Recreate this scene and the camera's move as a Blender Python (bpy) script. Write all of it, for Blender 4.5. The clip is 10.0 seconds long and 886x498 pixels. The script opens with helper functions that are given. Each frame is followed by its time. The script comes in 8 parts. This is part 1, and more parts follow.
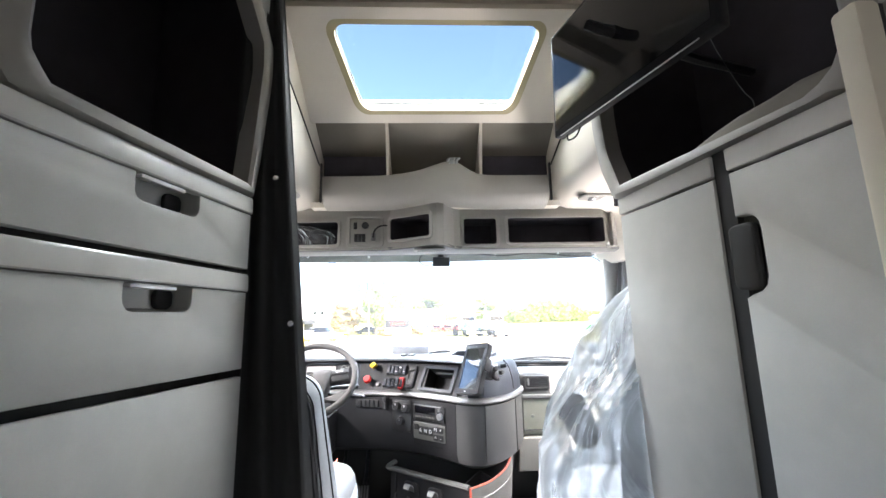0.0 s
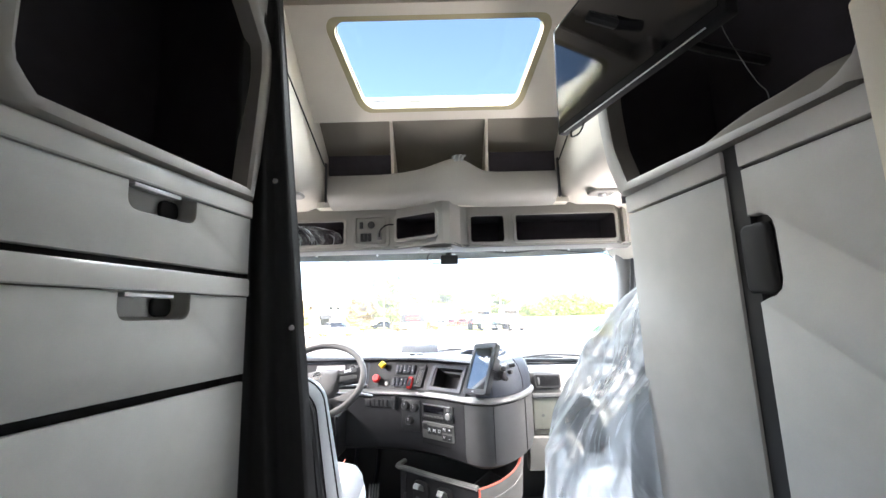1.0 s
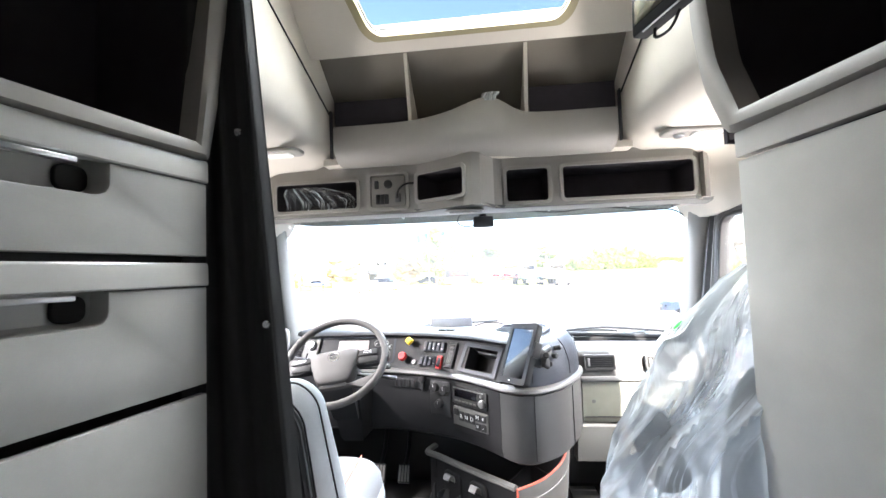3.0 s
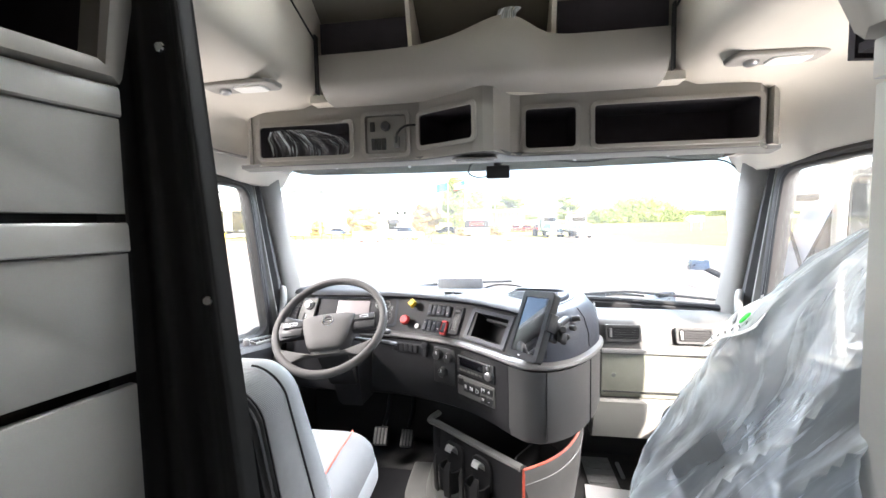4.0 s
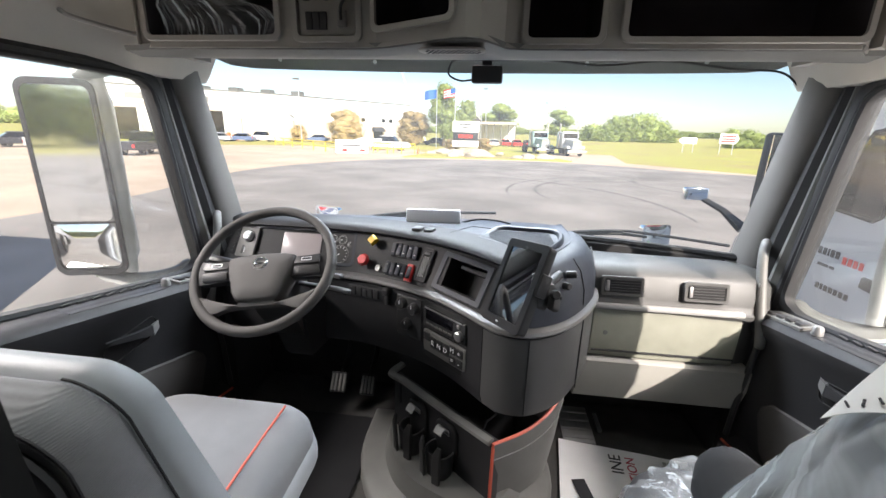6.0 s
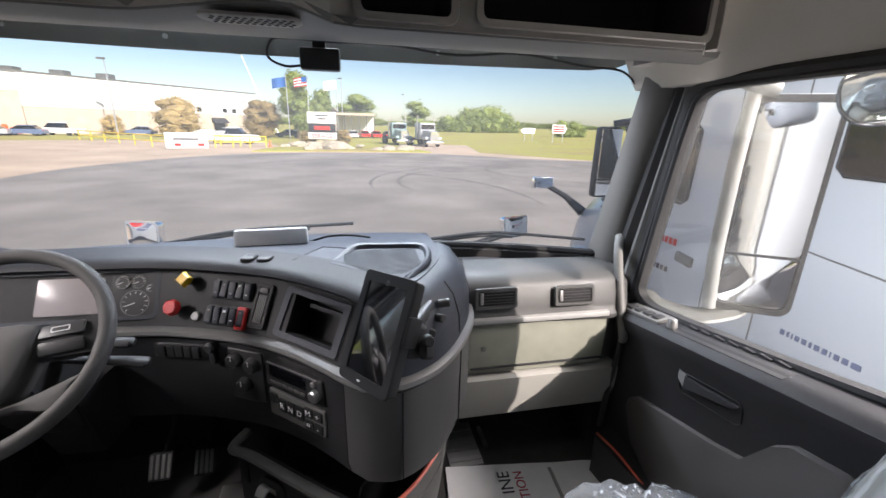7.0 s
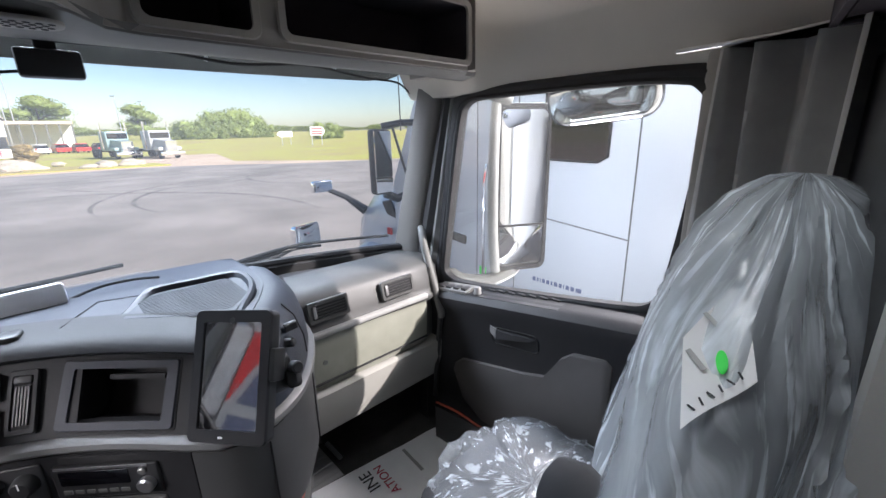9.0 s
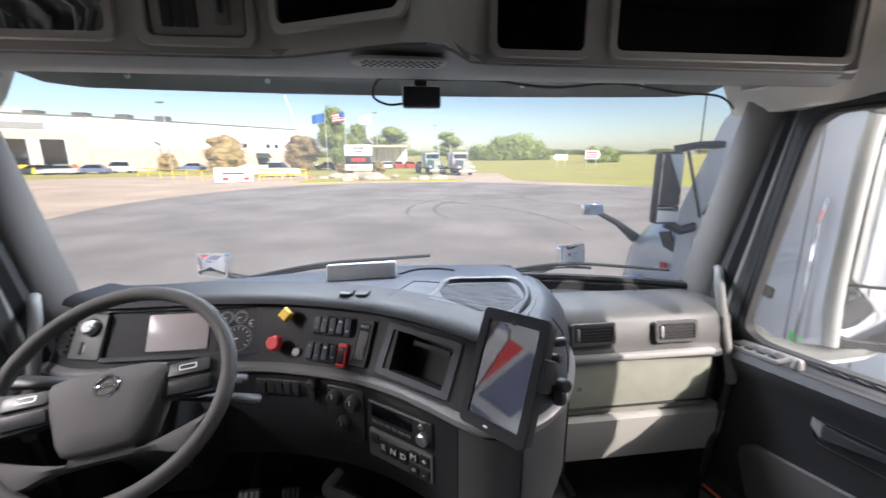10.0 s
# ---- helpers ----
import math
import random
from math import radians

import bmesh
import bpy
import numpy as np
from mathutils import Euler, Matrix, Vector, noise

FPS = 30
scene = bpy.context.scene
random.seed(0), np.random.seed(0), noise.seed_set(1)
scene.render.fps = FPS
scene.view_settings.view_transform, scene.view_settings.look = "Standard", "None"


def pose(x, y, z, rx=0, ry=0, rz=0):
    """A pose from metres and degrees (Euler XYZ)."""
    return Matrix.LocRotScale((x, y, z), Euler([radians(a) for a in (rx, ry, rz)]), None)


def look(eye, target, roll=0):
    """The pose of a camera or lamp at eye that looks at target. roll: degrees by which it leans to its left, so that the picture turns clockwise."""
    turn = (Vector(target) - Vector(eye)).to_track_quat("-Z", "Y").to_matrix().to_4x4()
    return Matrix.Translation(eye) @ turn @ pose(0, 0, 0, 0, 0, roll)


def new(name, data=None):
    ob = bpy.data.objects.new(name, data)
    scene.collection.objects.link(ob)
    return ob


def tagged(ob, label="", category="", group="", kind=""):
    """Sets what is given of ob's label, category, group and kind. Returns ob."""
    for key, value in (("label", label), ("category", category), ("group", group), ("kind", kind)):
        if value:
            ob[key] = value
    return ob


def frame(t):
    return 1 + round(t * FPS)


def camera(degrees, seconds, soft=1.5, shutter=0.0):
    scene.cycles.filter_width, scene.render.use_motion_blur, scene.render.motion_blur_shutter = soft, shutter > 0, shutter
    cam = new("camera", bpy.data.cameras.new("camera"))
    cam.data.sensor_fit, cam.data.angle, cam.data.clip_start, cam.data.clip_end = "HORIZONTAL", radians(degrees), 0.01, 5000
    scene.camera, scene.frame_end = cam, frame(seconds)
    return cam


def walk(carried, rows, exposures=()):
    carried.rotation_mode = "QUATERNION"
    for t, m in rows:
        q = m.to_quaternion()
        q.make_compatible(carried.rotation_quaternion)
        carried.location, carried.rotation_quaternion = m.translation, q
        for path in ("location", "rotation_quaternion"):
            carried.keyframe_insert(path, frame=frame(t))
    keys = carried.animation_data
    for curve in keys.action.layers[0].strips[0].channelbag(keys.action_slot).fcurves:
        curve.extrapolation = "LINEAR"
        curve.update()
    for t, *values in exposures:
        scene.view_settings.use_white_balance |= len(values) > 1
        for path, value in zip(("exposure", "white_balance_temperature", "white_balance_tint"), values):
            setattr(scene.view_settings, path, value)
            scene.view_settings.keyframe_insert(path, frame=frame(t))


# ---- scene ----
PATH = [
    (0, (-0.064, 0.214, 1.093), (0.024, 2.182, 1.442), -1.3),
    (0.5, (-0.053, 0.223, 1.102), (0.011, 2.193, 1.44), -1.5),
    (1, (-0.025, 0.234, 1.118), (-0.007, 2.208, 1.441), -1.7),
    (1.5, (-0.003, 0.248, 1.133), (-0.046, 2.223, 1.446), -1.7),
    (2, (0.003, 0.289, 1.145), (-0.085, 2.268, 1.42), -1.7),
    (3.3, (0.051, 0.641, 1.225), (-0.198, 2.625, 1.277), -2.1),
    (3.5, (0.058, 0.684, 1.237), (-0.215, 2.665, 1.248), -2.0),
    (4, (0.069, 0.791, 1.229), (-0.239, 2.763, 1.096), -1.0),
    (4.5, (0.082, 0.924, 1.201), (-0.255, 2.876, 0.927), 0.2),
    (5, (0.095, 1.009, 1.201), (-0.225, 2.942, 0.8), 0.9),
    (5.2, (0.106, 1.015, 1.215), (-0.218, 2.937, 0.768), 1.1),
    (6.3, (0.071, 1.258, 1.263), (-0.033, 3.173, 0.695), 1.8),
    (6.5, (0.098, 1.322, 1.27), (0.114, 3.238, 0.695), 1.9),
    (7, (0.121, 1.425, 1.281), (0.524, 3.298, 0.708), 1.4),
    (7.5, (0.043, 1.486, 1.297), (0.856, 3.223, 0.73), 0.5),
    (8, (-0.009, 1.492, 1.317), (1.088, 3.072, 0.768), -0.5),
    (8.5, (-0.021, 1.471, 1.317), (1.24, 2.923, 0.769), -0.9),
    (9, (-0.015, 1.443, 1.304), (1.305, 2.836, 0.74), -1.1),
    (9.5, (-0.042, 1.456, 1.308), (1.059, 3.038, 0.776), -1.8),
    (10, (-0.064, 1.49, 1.291), (0.189, 3.423, 0.846), -0.2),
]
EXPOSURES = [(t, e + 0.33, k, 16 if t < 7 else 19) for t, e, k in ((0, 2.97, 6450), (2, 3.00, 6450), (3.5, 2.78, 6500), (4.5, 2.15, 6750), (5.2, 1.66, 6750), (6.3, 1.08, 6750), (7, 0.76, 6650), (8, 0.82, 6250), (9, 0.92, 6250), (9.5, 0.92, 6350), (10, 0.86, 6500))]
cam = camera(95.0, 10.0, shutter=0.12)
walk(cam, [(t, look(eye, target, roll)) for t, eye, target, roll in PATH], EXPOSURES)

# ---- world and sun ----
SUN_WAY = Vector((-1.0, 1.5, -1.2)).normalized()
world = bpy.data.worlds.new("sky")
scene.world = world
world.use_nodes = True
sky = world.node_tree.nodes.new("ShaderNodeTexSky")
sky.sky_type, sky.sun_disc = "NISHITA", False
sky.sun_elevation = math.asin(-SUN_WAY.z)
sky.sun_rotation = math.atan2(-SUN_WAY.x, -SUN_WAY.y)
sky.air_density, sky.dust_density, sky.ozone_density = 1.0, 0.8, 2.2
world.node_tree.links.new(sky.outputs[0], world.node_tree.nodes["Background"].inputs[0])
world.node_tree.nodes["Background"].inputs[1].default_value = 0.07
sun = new("sun", bpy.data.lights.new("sun", "SUN"))
sun.data.energy, sun.data.angle, sun.data.color = 4.0, radians(0.55), (1.0, 0.95, 0.87)
sun.matrix_basis = look((0, 0, 30), Vector((0, 0, 30)) + SUN_WAY)


def fill_lamp(eye, target, w, h, power, colour=(1.0, 0.98, 0.95)):
    """An added area lamp, out of view, that fills in for window light."""
    lamp = new("fill_light", bpy.data.lights.new("fill_light", "AREA"))
    lamp.data.shape, lamp.data.size, lamp.data.size_y, lamp.data.energy, lamp.data.color = "RECTANGLE", w, h, power, colour
    lamp.matrix_basis = look(eye, target)
    return lamp


# added lamps above windscreen and skylight, in place of sky light
fill_lamp((0, 3.38, 1.86), (0, 1.2, 1.05), 1.9, 0.5, 60, (0.80, 0.91, 1.0))
fill_lamp((0, 1.80, 2.66), (0.25, 1.45, 0.9), 0.7, 0.5, 15, (0.95, 0.98, 1.0))
# made-up lamp at an unseen opening, to brighten the sleeper
fill_lamp((-1.13, -0.45, 1.75), (0.4, 0.6, 1.2), 0.5, 0.45, 1.8)
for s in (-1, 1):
    # lamp added outside each door window to fill in sky light
    fill_lamp((s * 1.98, 2.15, 1.90), (s * -0.2, 2.0, 0.85), 0.9, 0.28, 28 if s < 0 else 30)
    # lamps added below the window ledge, for light off the yard onto the headliner
    fill_lamp((s * 1.62, 2.15, 0.28), (s * 0.35, 2.0, 1.62), 0.9, 0.30, 4 if s < 0 else 7, (1.0, 0.96, 0.90))

# ---- materials ----
def mat(name, colour, rough=0.6, metal=0.0, vary=0.12, scale=14.0, bump=0.05, grain=420.0, spec=0.5, per_object=0.0, stain=None):
    """A plain surface with two scales of tone, uneven gloss and a fine grain, in metres."""
    m = bpy.data.materials.new(name)
    m.use_nodes = True
    nt = m.node_tree
    n, l = nt.nodes, nt.links
    bsdf = n["Principled BSDF"]
    bsdf.inputs["Roughness"].default_value = rough
    bsdf.inputs["Metallic"].default_value = metal
    bsdf.inputs["Specular IOR Level"].default_value = spec
    co = n.new("ShaderNodeTexCoord")
    big = n.new("ShaderNodeTexNoise")
    big.inputs["Scale"].default_value, big.inputs["Detail"].default_value = scale, 5
    l.new(co.outputs["Object"], big.inputs["Vector"])
    ramp = n.new("ShaderNodeValToRGB")
    a, b = ramp.color_ramp.elements
    a.position, b.position = 0.3, 0.72
    dark = stain or tuple(c * (1 - vary) for c in colour)
    a.color, b.color = (*dark, 1), (*[min(1, c * (1 + vary * 0.6)) for c in colour], 1)
    l.new(big.outputs[0], ramp.inputs[0])
    fine = n.new("ShaderNodeTexNoise")
    fine.inputs["Scale"].default_value, fine.inputs["Detail"].default_value = grain, 3
    l.new(co.outputs["Object"], fine.inputs["Vector"])
    mix = n.new("ShaderNodeMix")
    mix.data_type, mix.blend_type = "RGBA", "OVERLAY"
    mix.inputs[0].default_value = vary
    l.new(ramp.outputs[0], mix.inputs[6])
    l.new(fine.outputs[1], mix.inputs[7])
    out = mix.outputs[2]
    if per_object:
        info = n.new("ShaderNodeObjectInfo")
        hsv = n.new("ShaderNodeHueSaturation")
        mr = n.new("ShaderNodeMapRange")
        mr.inputs[3].default_value, mr.inputs[4].default_value = 1 - per_object, 1 + per_object
        l.new(info.outputs["Random"], mr.inputs[0])
        l.new(mr.outputs[0], hsv.inputs["Value"])
        l.new(out, hsv.inputs["Color"])
        out = hsv.outputs[0]
    l.new(out, bsdf.inputs["Base Color"])
    rr = n.new("ShaderNodeMapRange")
    rr.inputs[3].default_value, rr.inputs[4].default_value = max(0.02, rough - 0.08), min(1, rough + 0.08)
    l.new(big.outputs[0], rr.inputs[0])
    l.new(rr.outputs[0], bsdf.inputs["Roughness"])
    if bump:
        bp = n.new("ShaderNodeBump")
        bp.inputs["Strength"].default_value, bp.inputs["Distance"].default_value = bump, 0.002
        l.new(fine.outputs[0], bp.inputs["Height"])
        l.new(bp.outputs[0], bsdf.inputs["Normal"])
    return m


def ribbed(name, colour, pitch=0.003):
    """Woven cloth with fine ribs across."""
    m = mat(name, colour, 0.8, vary=0.1, scale=30, bump=0.0, grain=900)
    n, l = m.node_tree.nodes, m.node_tree.links
    co, wave, bp = n.new("ShaderNodeTexCoord"), n.new("ShaderNodeTexWave"), n.new("ShaderNodeBump")
    wave.bands_direction = "Z"
    wave.inputs["Scale"].default_value, wave.inputs["Distortion"].default_value = 0.314 / pitch, 0.6
    bp.inputs["Strength"].default_value, bp.inputs["Distance"].default_value = 0.45, 0.002
    l.new(co.outputs["Object"], wave.inputs["Vector"])
    l.new(wave.outputs[1], bp.inputs["Height"])
    l.new(bp.outputs[0], n["Principled BSDF"].inputs["Normal"])
    return m


def glass(name, tint=(0.97, 0.99, 0.98), gloss=0.5, haze_share=0.0):
    m = bpy.data.materials.new(name)
    m.use_nodes = True
    n, l = m.node_tree.nodes, m.node_tree.links
    n.remove(n["Principled BSDF"])
    clear, shine, mix, fr, mul = (n.new(k) for k in ("ShaderNodeBsdfTransparent", "ShaderNodeBsdfGlossy", "ShaderNodeMixShader", "ShaderNodeFresnel", "ShaderNodeMath"))
    clear.inputs[0].default_value = (*tint, 1)
    shine.inputs["Roughness"].default_value = 0.01
    mul.operation = "MULTIPLY"
    mul.inputs[1].default_value = gloss
    l.new(fr.outputs[0], mul.inputs[0])
    l.new(mul.outputs[0], mix.inputs[0])
    # a pale haze over the view is mixed into the glass itself
    veil, haze_bsdf = n.new("ShaderNodeMixShader"), n.new("ShaderNodeBsdfTranslucent")
    veil.inputs[0].default_value = haze_share
    l.new(clear.outputs[0], veil.inputs[1])
    l.new(haze_bsdf.outputs[0], veil.inputs[2])
    l.new(veil.outputs[0], mix.inputs[1])
    l.new(shine.outputs[0], mix.inputs[2])
    l.new(mix.outputs[0], n["Material Output"].inputs[0])
    return m


def film_plastic(name, cloud=0.37, streak=0.66, run=1.0):
    """Thin clear plastic: mostly see-through, milky in long folds that run from where it is gathered; highlights and
    thin glints are painted into the milk.
    """
    m = bpy.data.materials.new(name)
    m.use_nodes = True
    n, l = m.node_tree.nodes, m.node_tree.links
    n.remove(n["Principled BSDF"])
    clear, shine, milk, lit, both, m1, m2, fr, uv = (n.new(k) for k in ("ShaderNodeBsdfTransparent", "ShaderNodeBsdfGlossy", "ShaderNodeBsdfDiffuse", "ShaderNodeBsdfTranslucent", "ShaderNodeMixShader", "ShaderNodeMixShader", "ShaderNodeMixShader", "ShaderNodeFresnel", "ShaderNodeUVMap"))
    uv.uv_map = "fold"
    milk.inputs[0].default_value = lit.inputs[0].default_value = (0.88, 0.95, 1.0, 1)
    clear.inputs[0].default_value = (0.985, 0.99, 0.995, 1)
    both.inputs[0].default_value = 0.28
    shine.inputs["Roughness"].default_value = 0.16
    fr.inputs["IOR"].default_value = 1.3
    l.new(milk.outputs[0], both.inputs[1])
    l.new(lit.outputs[0], both.inputs[2])

    def folds(across, along, low, high, a, b, bend=0.04):
        """A value from a to b in stripes, so many across and along the folds."""
        mp, no, mr = n.new("ShaderNodeMapping"), n.new("ShaderNodeTexNoise"), n.new("ShaderNodeMapRange")
        mp.inputs["Scale"].default_value = (across, along * run, 1)
        no.inputs["Scale"].default_value, no.inputs["Detail"].default_value, no.inputs["Distortion"].default_value = 1.0, 4, bend
        for k, v in zip((1, 2, 3, 4), (low, high, a, b)):
            mr.inputs[k].default_value = v
        l.new(uv.outputs[0], mp.inputs[0])
        l.new(mp.outputs[0], no.inputs["Vector"])
        l.new(no.outputs[0], mr.inputs[0])
        return no, mr

    def joined(op, a, b):
        ma = n.new("ShaderNodeMath")
        ma.operation, ma.use_clamp = op, True
        l.new(a.outputs[0], ma.inputs[0])
        l.new(b.outputs[0], ma.inputs[1])
        return ma

    wide, haze = folds(5, 3, 0.35, 0.72, cloud * 0.6, cloud * 1.6)
    # stripes and fine lines paint the folds' highlights as denser milk
    mid, stripes = folds(11, 5, 0.54, 0.68, 0.0, streak * 0.7, 0.15)
    fine, glint_streaks = folds(34, 7, 0.56, 0.63, 0.0, streak, 0.15)
    zone = folds(4, 5, 0.42, 0.60, 0.0, 1.0, 0.3)[1]
    glint_streaks = joined("MULTIPLY", glint_streaks, zone)
    l.new(joined("ADD", haze, joined("MAXIMUM", stripes, glint_streaks)).outputs[0], m1.inputs[0])
    bp, bp2 = n.new("ShaderNodeBump"), n.new("ShaderNodeBump")
    bp.inputs["Strength"].default_value, bp.inputs["Distance"].default_value = 0.5, 0.006
    bp2.inputs["Strength"].default_value, bp2.inputs["Distance"].default_value = 0.5, 0.004
    l.new(mid.outputs[0], bp.inputs["Height"])
    l.new(fine.outputs[0], bp2.inputs["Height"])
    l.new(bp.outputs[0], bp2.inputs["Normal"])
    for sh in (shine, fr):
        l.new(bp2.outputs[0], sh.inputs["Normal"])
    gl = n.new("ShaderNodeMath")
    gl.operation, gl.use_clamp = "MULTIPLY_ADD", True
    gl.inputs[1].default_value, gl.inputs[2].default_value = 0.7, 0.02
    l.new(fr.outputs[0], gl.inputs[0])
    l.new(gl.outputs[0], m2.inputs[0])
    l.new(clear.outputs[0], m1.inputs[1])
    l.new(both.outputs[0], m1.inputs[2])
    l.new(m1.outputs[0], m2.inputs[1])
    l.new(shine.outputs[0], m2.inputs[2])
    l.new(m2.outputs[0], n["Material Output"].inputs[0])
    return m


def glow(name, colour, strength):
    m = bpy.data.materials.new(name)
    m.use_nodes = True
    b = m.node_tree.nodes["Principled BSDF"]
    b.inputs["Base Color"].default_value = (*colour, 1)
    b.inputs["Emission Color"].default_value = (*colour, 1)
    b.inputs["Emission Strength"].default_value = strength
    return m


TRIM = mat("grey_vinyl_trim", (0.31, 0.295, 0.27), 0.55, vary=0.05, scale=6, bump=0.12, grain=700)
INSERT = mat("charcoal_door_cloth", (0.058, 0.055, 0.053), 0.85, vary=0.1, bump=0.4, grain=1200)
CREAM = mat("cream_vinyl", (0.72, 0.67, 0.55), 0.5, vary=0.04, scale=6, bump=0.1, grain=700)
RIMCREAM = mat("yellowish_cream_rim", (0.36, 0.32, 0.19), 0.55, vary=0.05, scale=6, bump=0.1, grain=700)
HEADLINER = mat("beige_headliner", (0.63, 0.59, 0.52), 0.85, vary=0.05, scale=5, bump=0.25, grain=900)
CABINET = mat("pale_grey_laminate", (0.44, 0.44, 0.42), 0.42, vary=0.06, bump=0.02, grain=300)
BAND = mat("satin_grey_band", (0.55, 0.55, 0.53), 0.22, vary=0.06, bump=0.01)
FELT = mat("black_felt", (0.034, 0.029, 0.037), 0.95, vary=0.25, bump=0.3, grain=1500)
DARK = mat("dark_charcoal_plastic", (0.029, 0.029, 0.031), 0.5, bump=0.15, grain=800, spec=0.22)
BLACK = mat("black_plastic", (0.026, 0.026, 0.027), 0.42, bump=0.08, grain=700)
CHAR = mat("soft_dash_charcoal", (0.023, 0.028, 0.040), 0.5, vary=0.08, bump=0.18, grain=900)
MIDGREY = mat("mid_grey_plastic", (0.125, 0.125, 0.118), 0.5, bump=0.12, grain=800)
DASHGREY = mat("grey_dash_vinyl", (0.058, 0.058, 0.056), 0.5, vary=0.06, bump=0.18, grain=900)
OLIVE = mat("grey_green_dash_plastic", (0.235, 0.238, 0.195), 0.5, bump=0.12, grain=800)
SILVER = mat("satin_silver_trim", (0.23, 0.227, 0.224), 0.42, metal=0.5, vary=0.06, bump=0.01)
WHEELGREY = mat("soft_grey_wheel_cover", (0.062, 0.059, 0.057), 0.72, vary=0.06, bump=0.12, grain=900)
PALEPLASTIC = mat("pale_grey_plastic", (0.30, 0.30, 0.29), 0.45, vary=0.06, bump=0.05)
CHROME = mat("chrome", (0.85, 0.86, 0.88), 0.05, metal=1.0, vary=0.03, bump=0.0)
STEEL = mat("brushed_steel", (0.55, 0.55, 0.56), 0.3, metal=0.9, vary=0.1)
RUBBER = mat("black_rubber", (0.014, 0.014, 0.015), 0.7, bump=0.1)
CARPET = mat("dark_rubber_floor", (0.055, 0.053, 0.050), 0.8, vary=0.3, bump=0.5, grain=260)
CLOTH = mat("grey_seat_fabric", (0.15, 0.156, 0.163), 0.8, vary=0.1, bump=0.5, grain=1200)
CLOTH_BLUE = mat("pale_seat_vinyl", (0.27, 0.29, 0.305), 0.5, vary=0.08, bump=0.2, grain=900)
CLOTH_DARK = mat("dark_seat_fabric", (0.030, 0.031, 0.034), 0.85, vary=0.2, bump=0.5, grain=1100)
CURTAIN = mat("dark_blackout_curtain", (0.020, 0.021, 0.023), 0.75, vary=0.15, bump=0.3, grain=1500)
CURTAIN_GREY = mat("grey_privacy_curtain", (0.33, 0.325, 0.315), 0.85, vary=0.15, bump=0.4, grain=1500)
RED = mat("red_plastic", (0.62, 0.02, 0.02), 0.4, vary=0.08, bump=0.02)
YELLOW = mat("yellow_plastic", (0.80, 0.50, 0.01), 0.4, vary=0.08, bump=0.02)
REDTRIM = mat("coral_red_piping", (0.50, 0.09, 0.055), 0.5, vary=0.1)
PAPER = mat("white_paper", (0.78, 0.78, 0.78), 0.8, vary=0.04, bump=0.1, grain=60)
INK = mat("dark_ink", (0.03, 0.03, 0.035), 0.7, vary=0.05)
INKBLUE = mat("slate_blue_ink", (0.10, 0.12, 0.21), 0.6, vary=0.05)
INKRED = mat("crimson_ink", (0.40, 0.02, 0.06), 0.7, vary=0.05)
GREEN = mat("green_marker", (0.03, 0.75, 0.08), 0.6, vary=0.05)
WHITEPLASTIC = mat("white_plastic", (0.75, 0.76, 0.77), 0.35, vary=0.05)
LENS = glow("lamp_lens", (0.85, 0.84, 0.80), 0.0)
TVBLACK = mat("black_screen_casing", (0.009, 0.009, 0.010), 0.45, bump=0.05, spec=0.2)
SCREEN = mat("black_screen_glass", (0.006, 0.006, 0.008), 0.03, vary=0.02, bump=0.0)
TABLETGLASS = mat("tablet_glass", (0.006, 0.006, 0.008), 0.03, vary=0.02, bump=0.0, spec=1.0)
coated = TABLETGLASS.node_tree.nodes["Principled BSDF"].inputs
coated["Coat Weight"].default_value, coated["Coat IOR"].default_value, coated["Coat Roughness"].default_value = 1.0, 1.9, 0.02
LCD = mat("grey_cluster_screen", (0.42, 0.38, 0.38), 0.25, vary=0.05, bump=0.0)
GLASS = glass("window_glass", gloss=0.16, haze_share=0.012)
FILM = film_plastic("clear_plastic_wrap")
FILM_THIN = film_plastic("thin_clear_plastic", 0.13, 0.5, 4.0)
FILM_STRANDS = film_plastic("stretched_clear_plastic", 0.02, 0.7)
MIRROR = mat("mirror_glass", (0.92, 0.93, 0.94), 0.01, metal=1.0, vary=0.0, bump=0.0)
TRUCKWHITE = mat("white_truck_paint", (0.49, 0.51, 0.54), 0.16, vary=0.03, scale=1.5, bump=0.0)
ASPHALT = mat("asphalt", (0.245, 0.222, 0.205), 0.9, vary=0.3, scale=0.35, bump=0.6, grain=45)
TYRE = mat("rubber_streaked_asphalt", (0.175, 0.160, 0.152), 0.85, vary=0.5, scale=0.8, bump=0.5, grain=45)
GRAVEL = mat("pale_gravel", (0.48, 0.37, 0.28), 0.95, vary=0.2, scale=0.25, bump=0.5, grain=20)
GRASS = mat("mown_grass", (0.28, 0.29, 0.045), 0.95, vary=0.35, scale=0.12, bump=0.6, grain=9, stain=(0.30, 0.24, 0.09))
LEAF = mat("green_leaves", (0.21, 0.26, 0.07), 0.8, vary=0.5, scale=0.9, bump=0.0, per_object=0.25)
LEAF_DRY = mat("bronze_leaves", (0.30, 0.215, 0.085), 0.8, vary=0.4, scale=0.9, bump=0.0, per_object=0.25)
BARK = mat("bark", (0.12, 0.09, 0.06), 0.9, vary=0.4, scale=4, bump=0.5, grain=20)
STUCCO = mat("white_metal_siding", (0.64, 0.64, 0.62), 0.6, vary=0.05, scale=0.4)
TAN = mat("tan_block_wall", (0.47, 0.39, 0.31), 0.85, vary=0.12, scale=0.8)
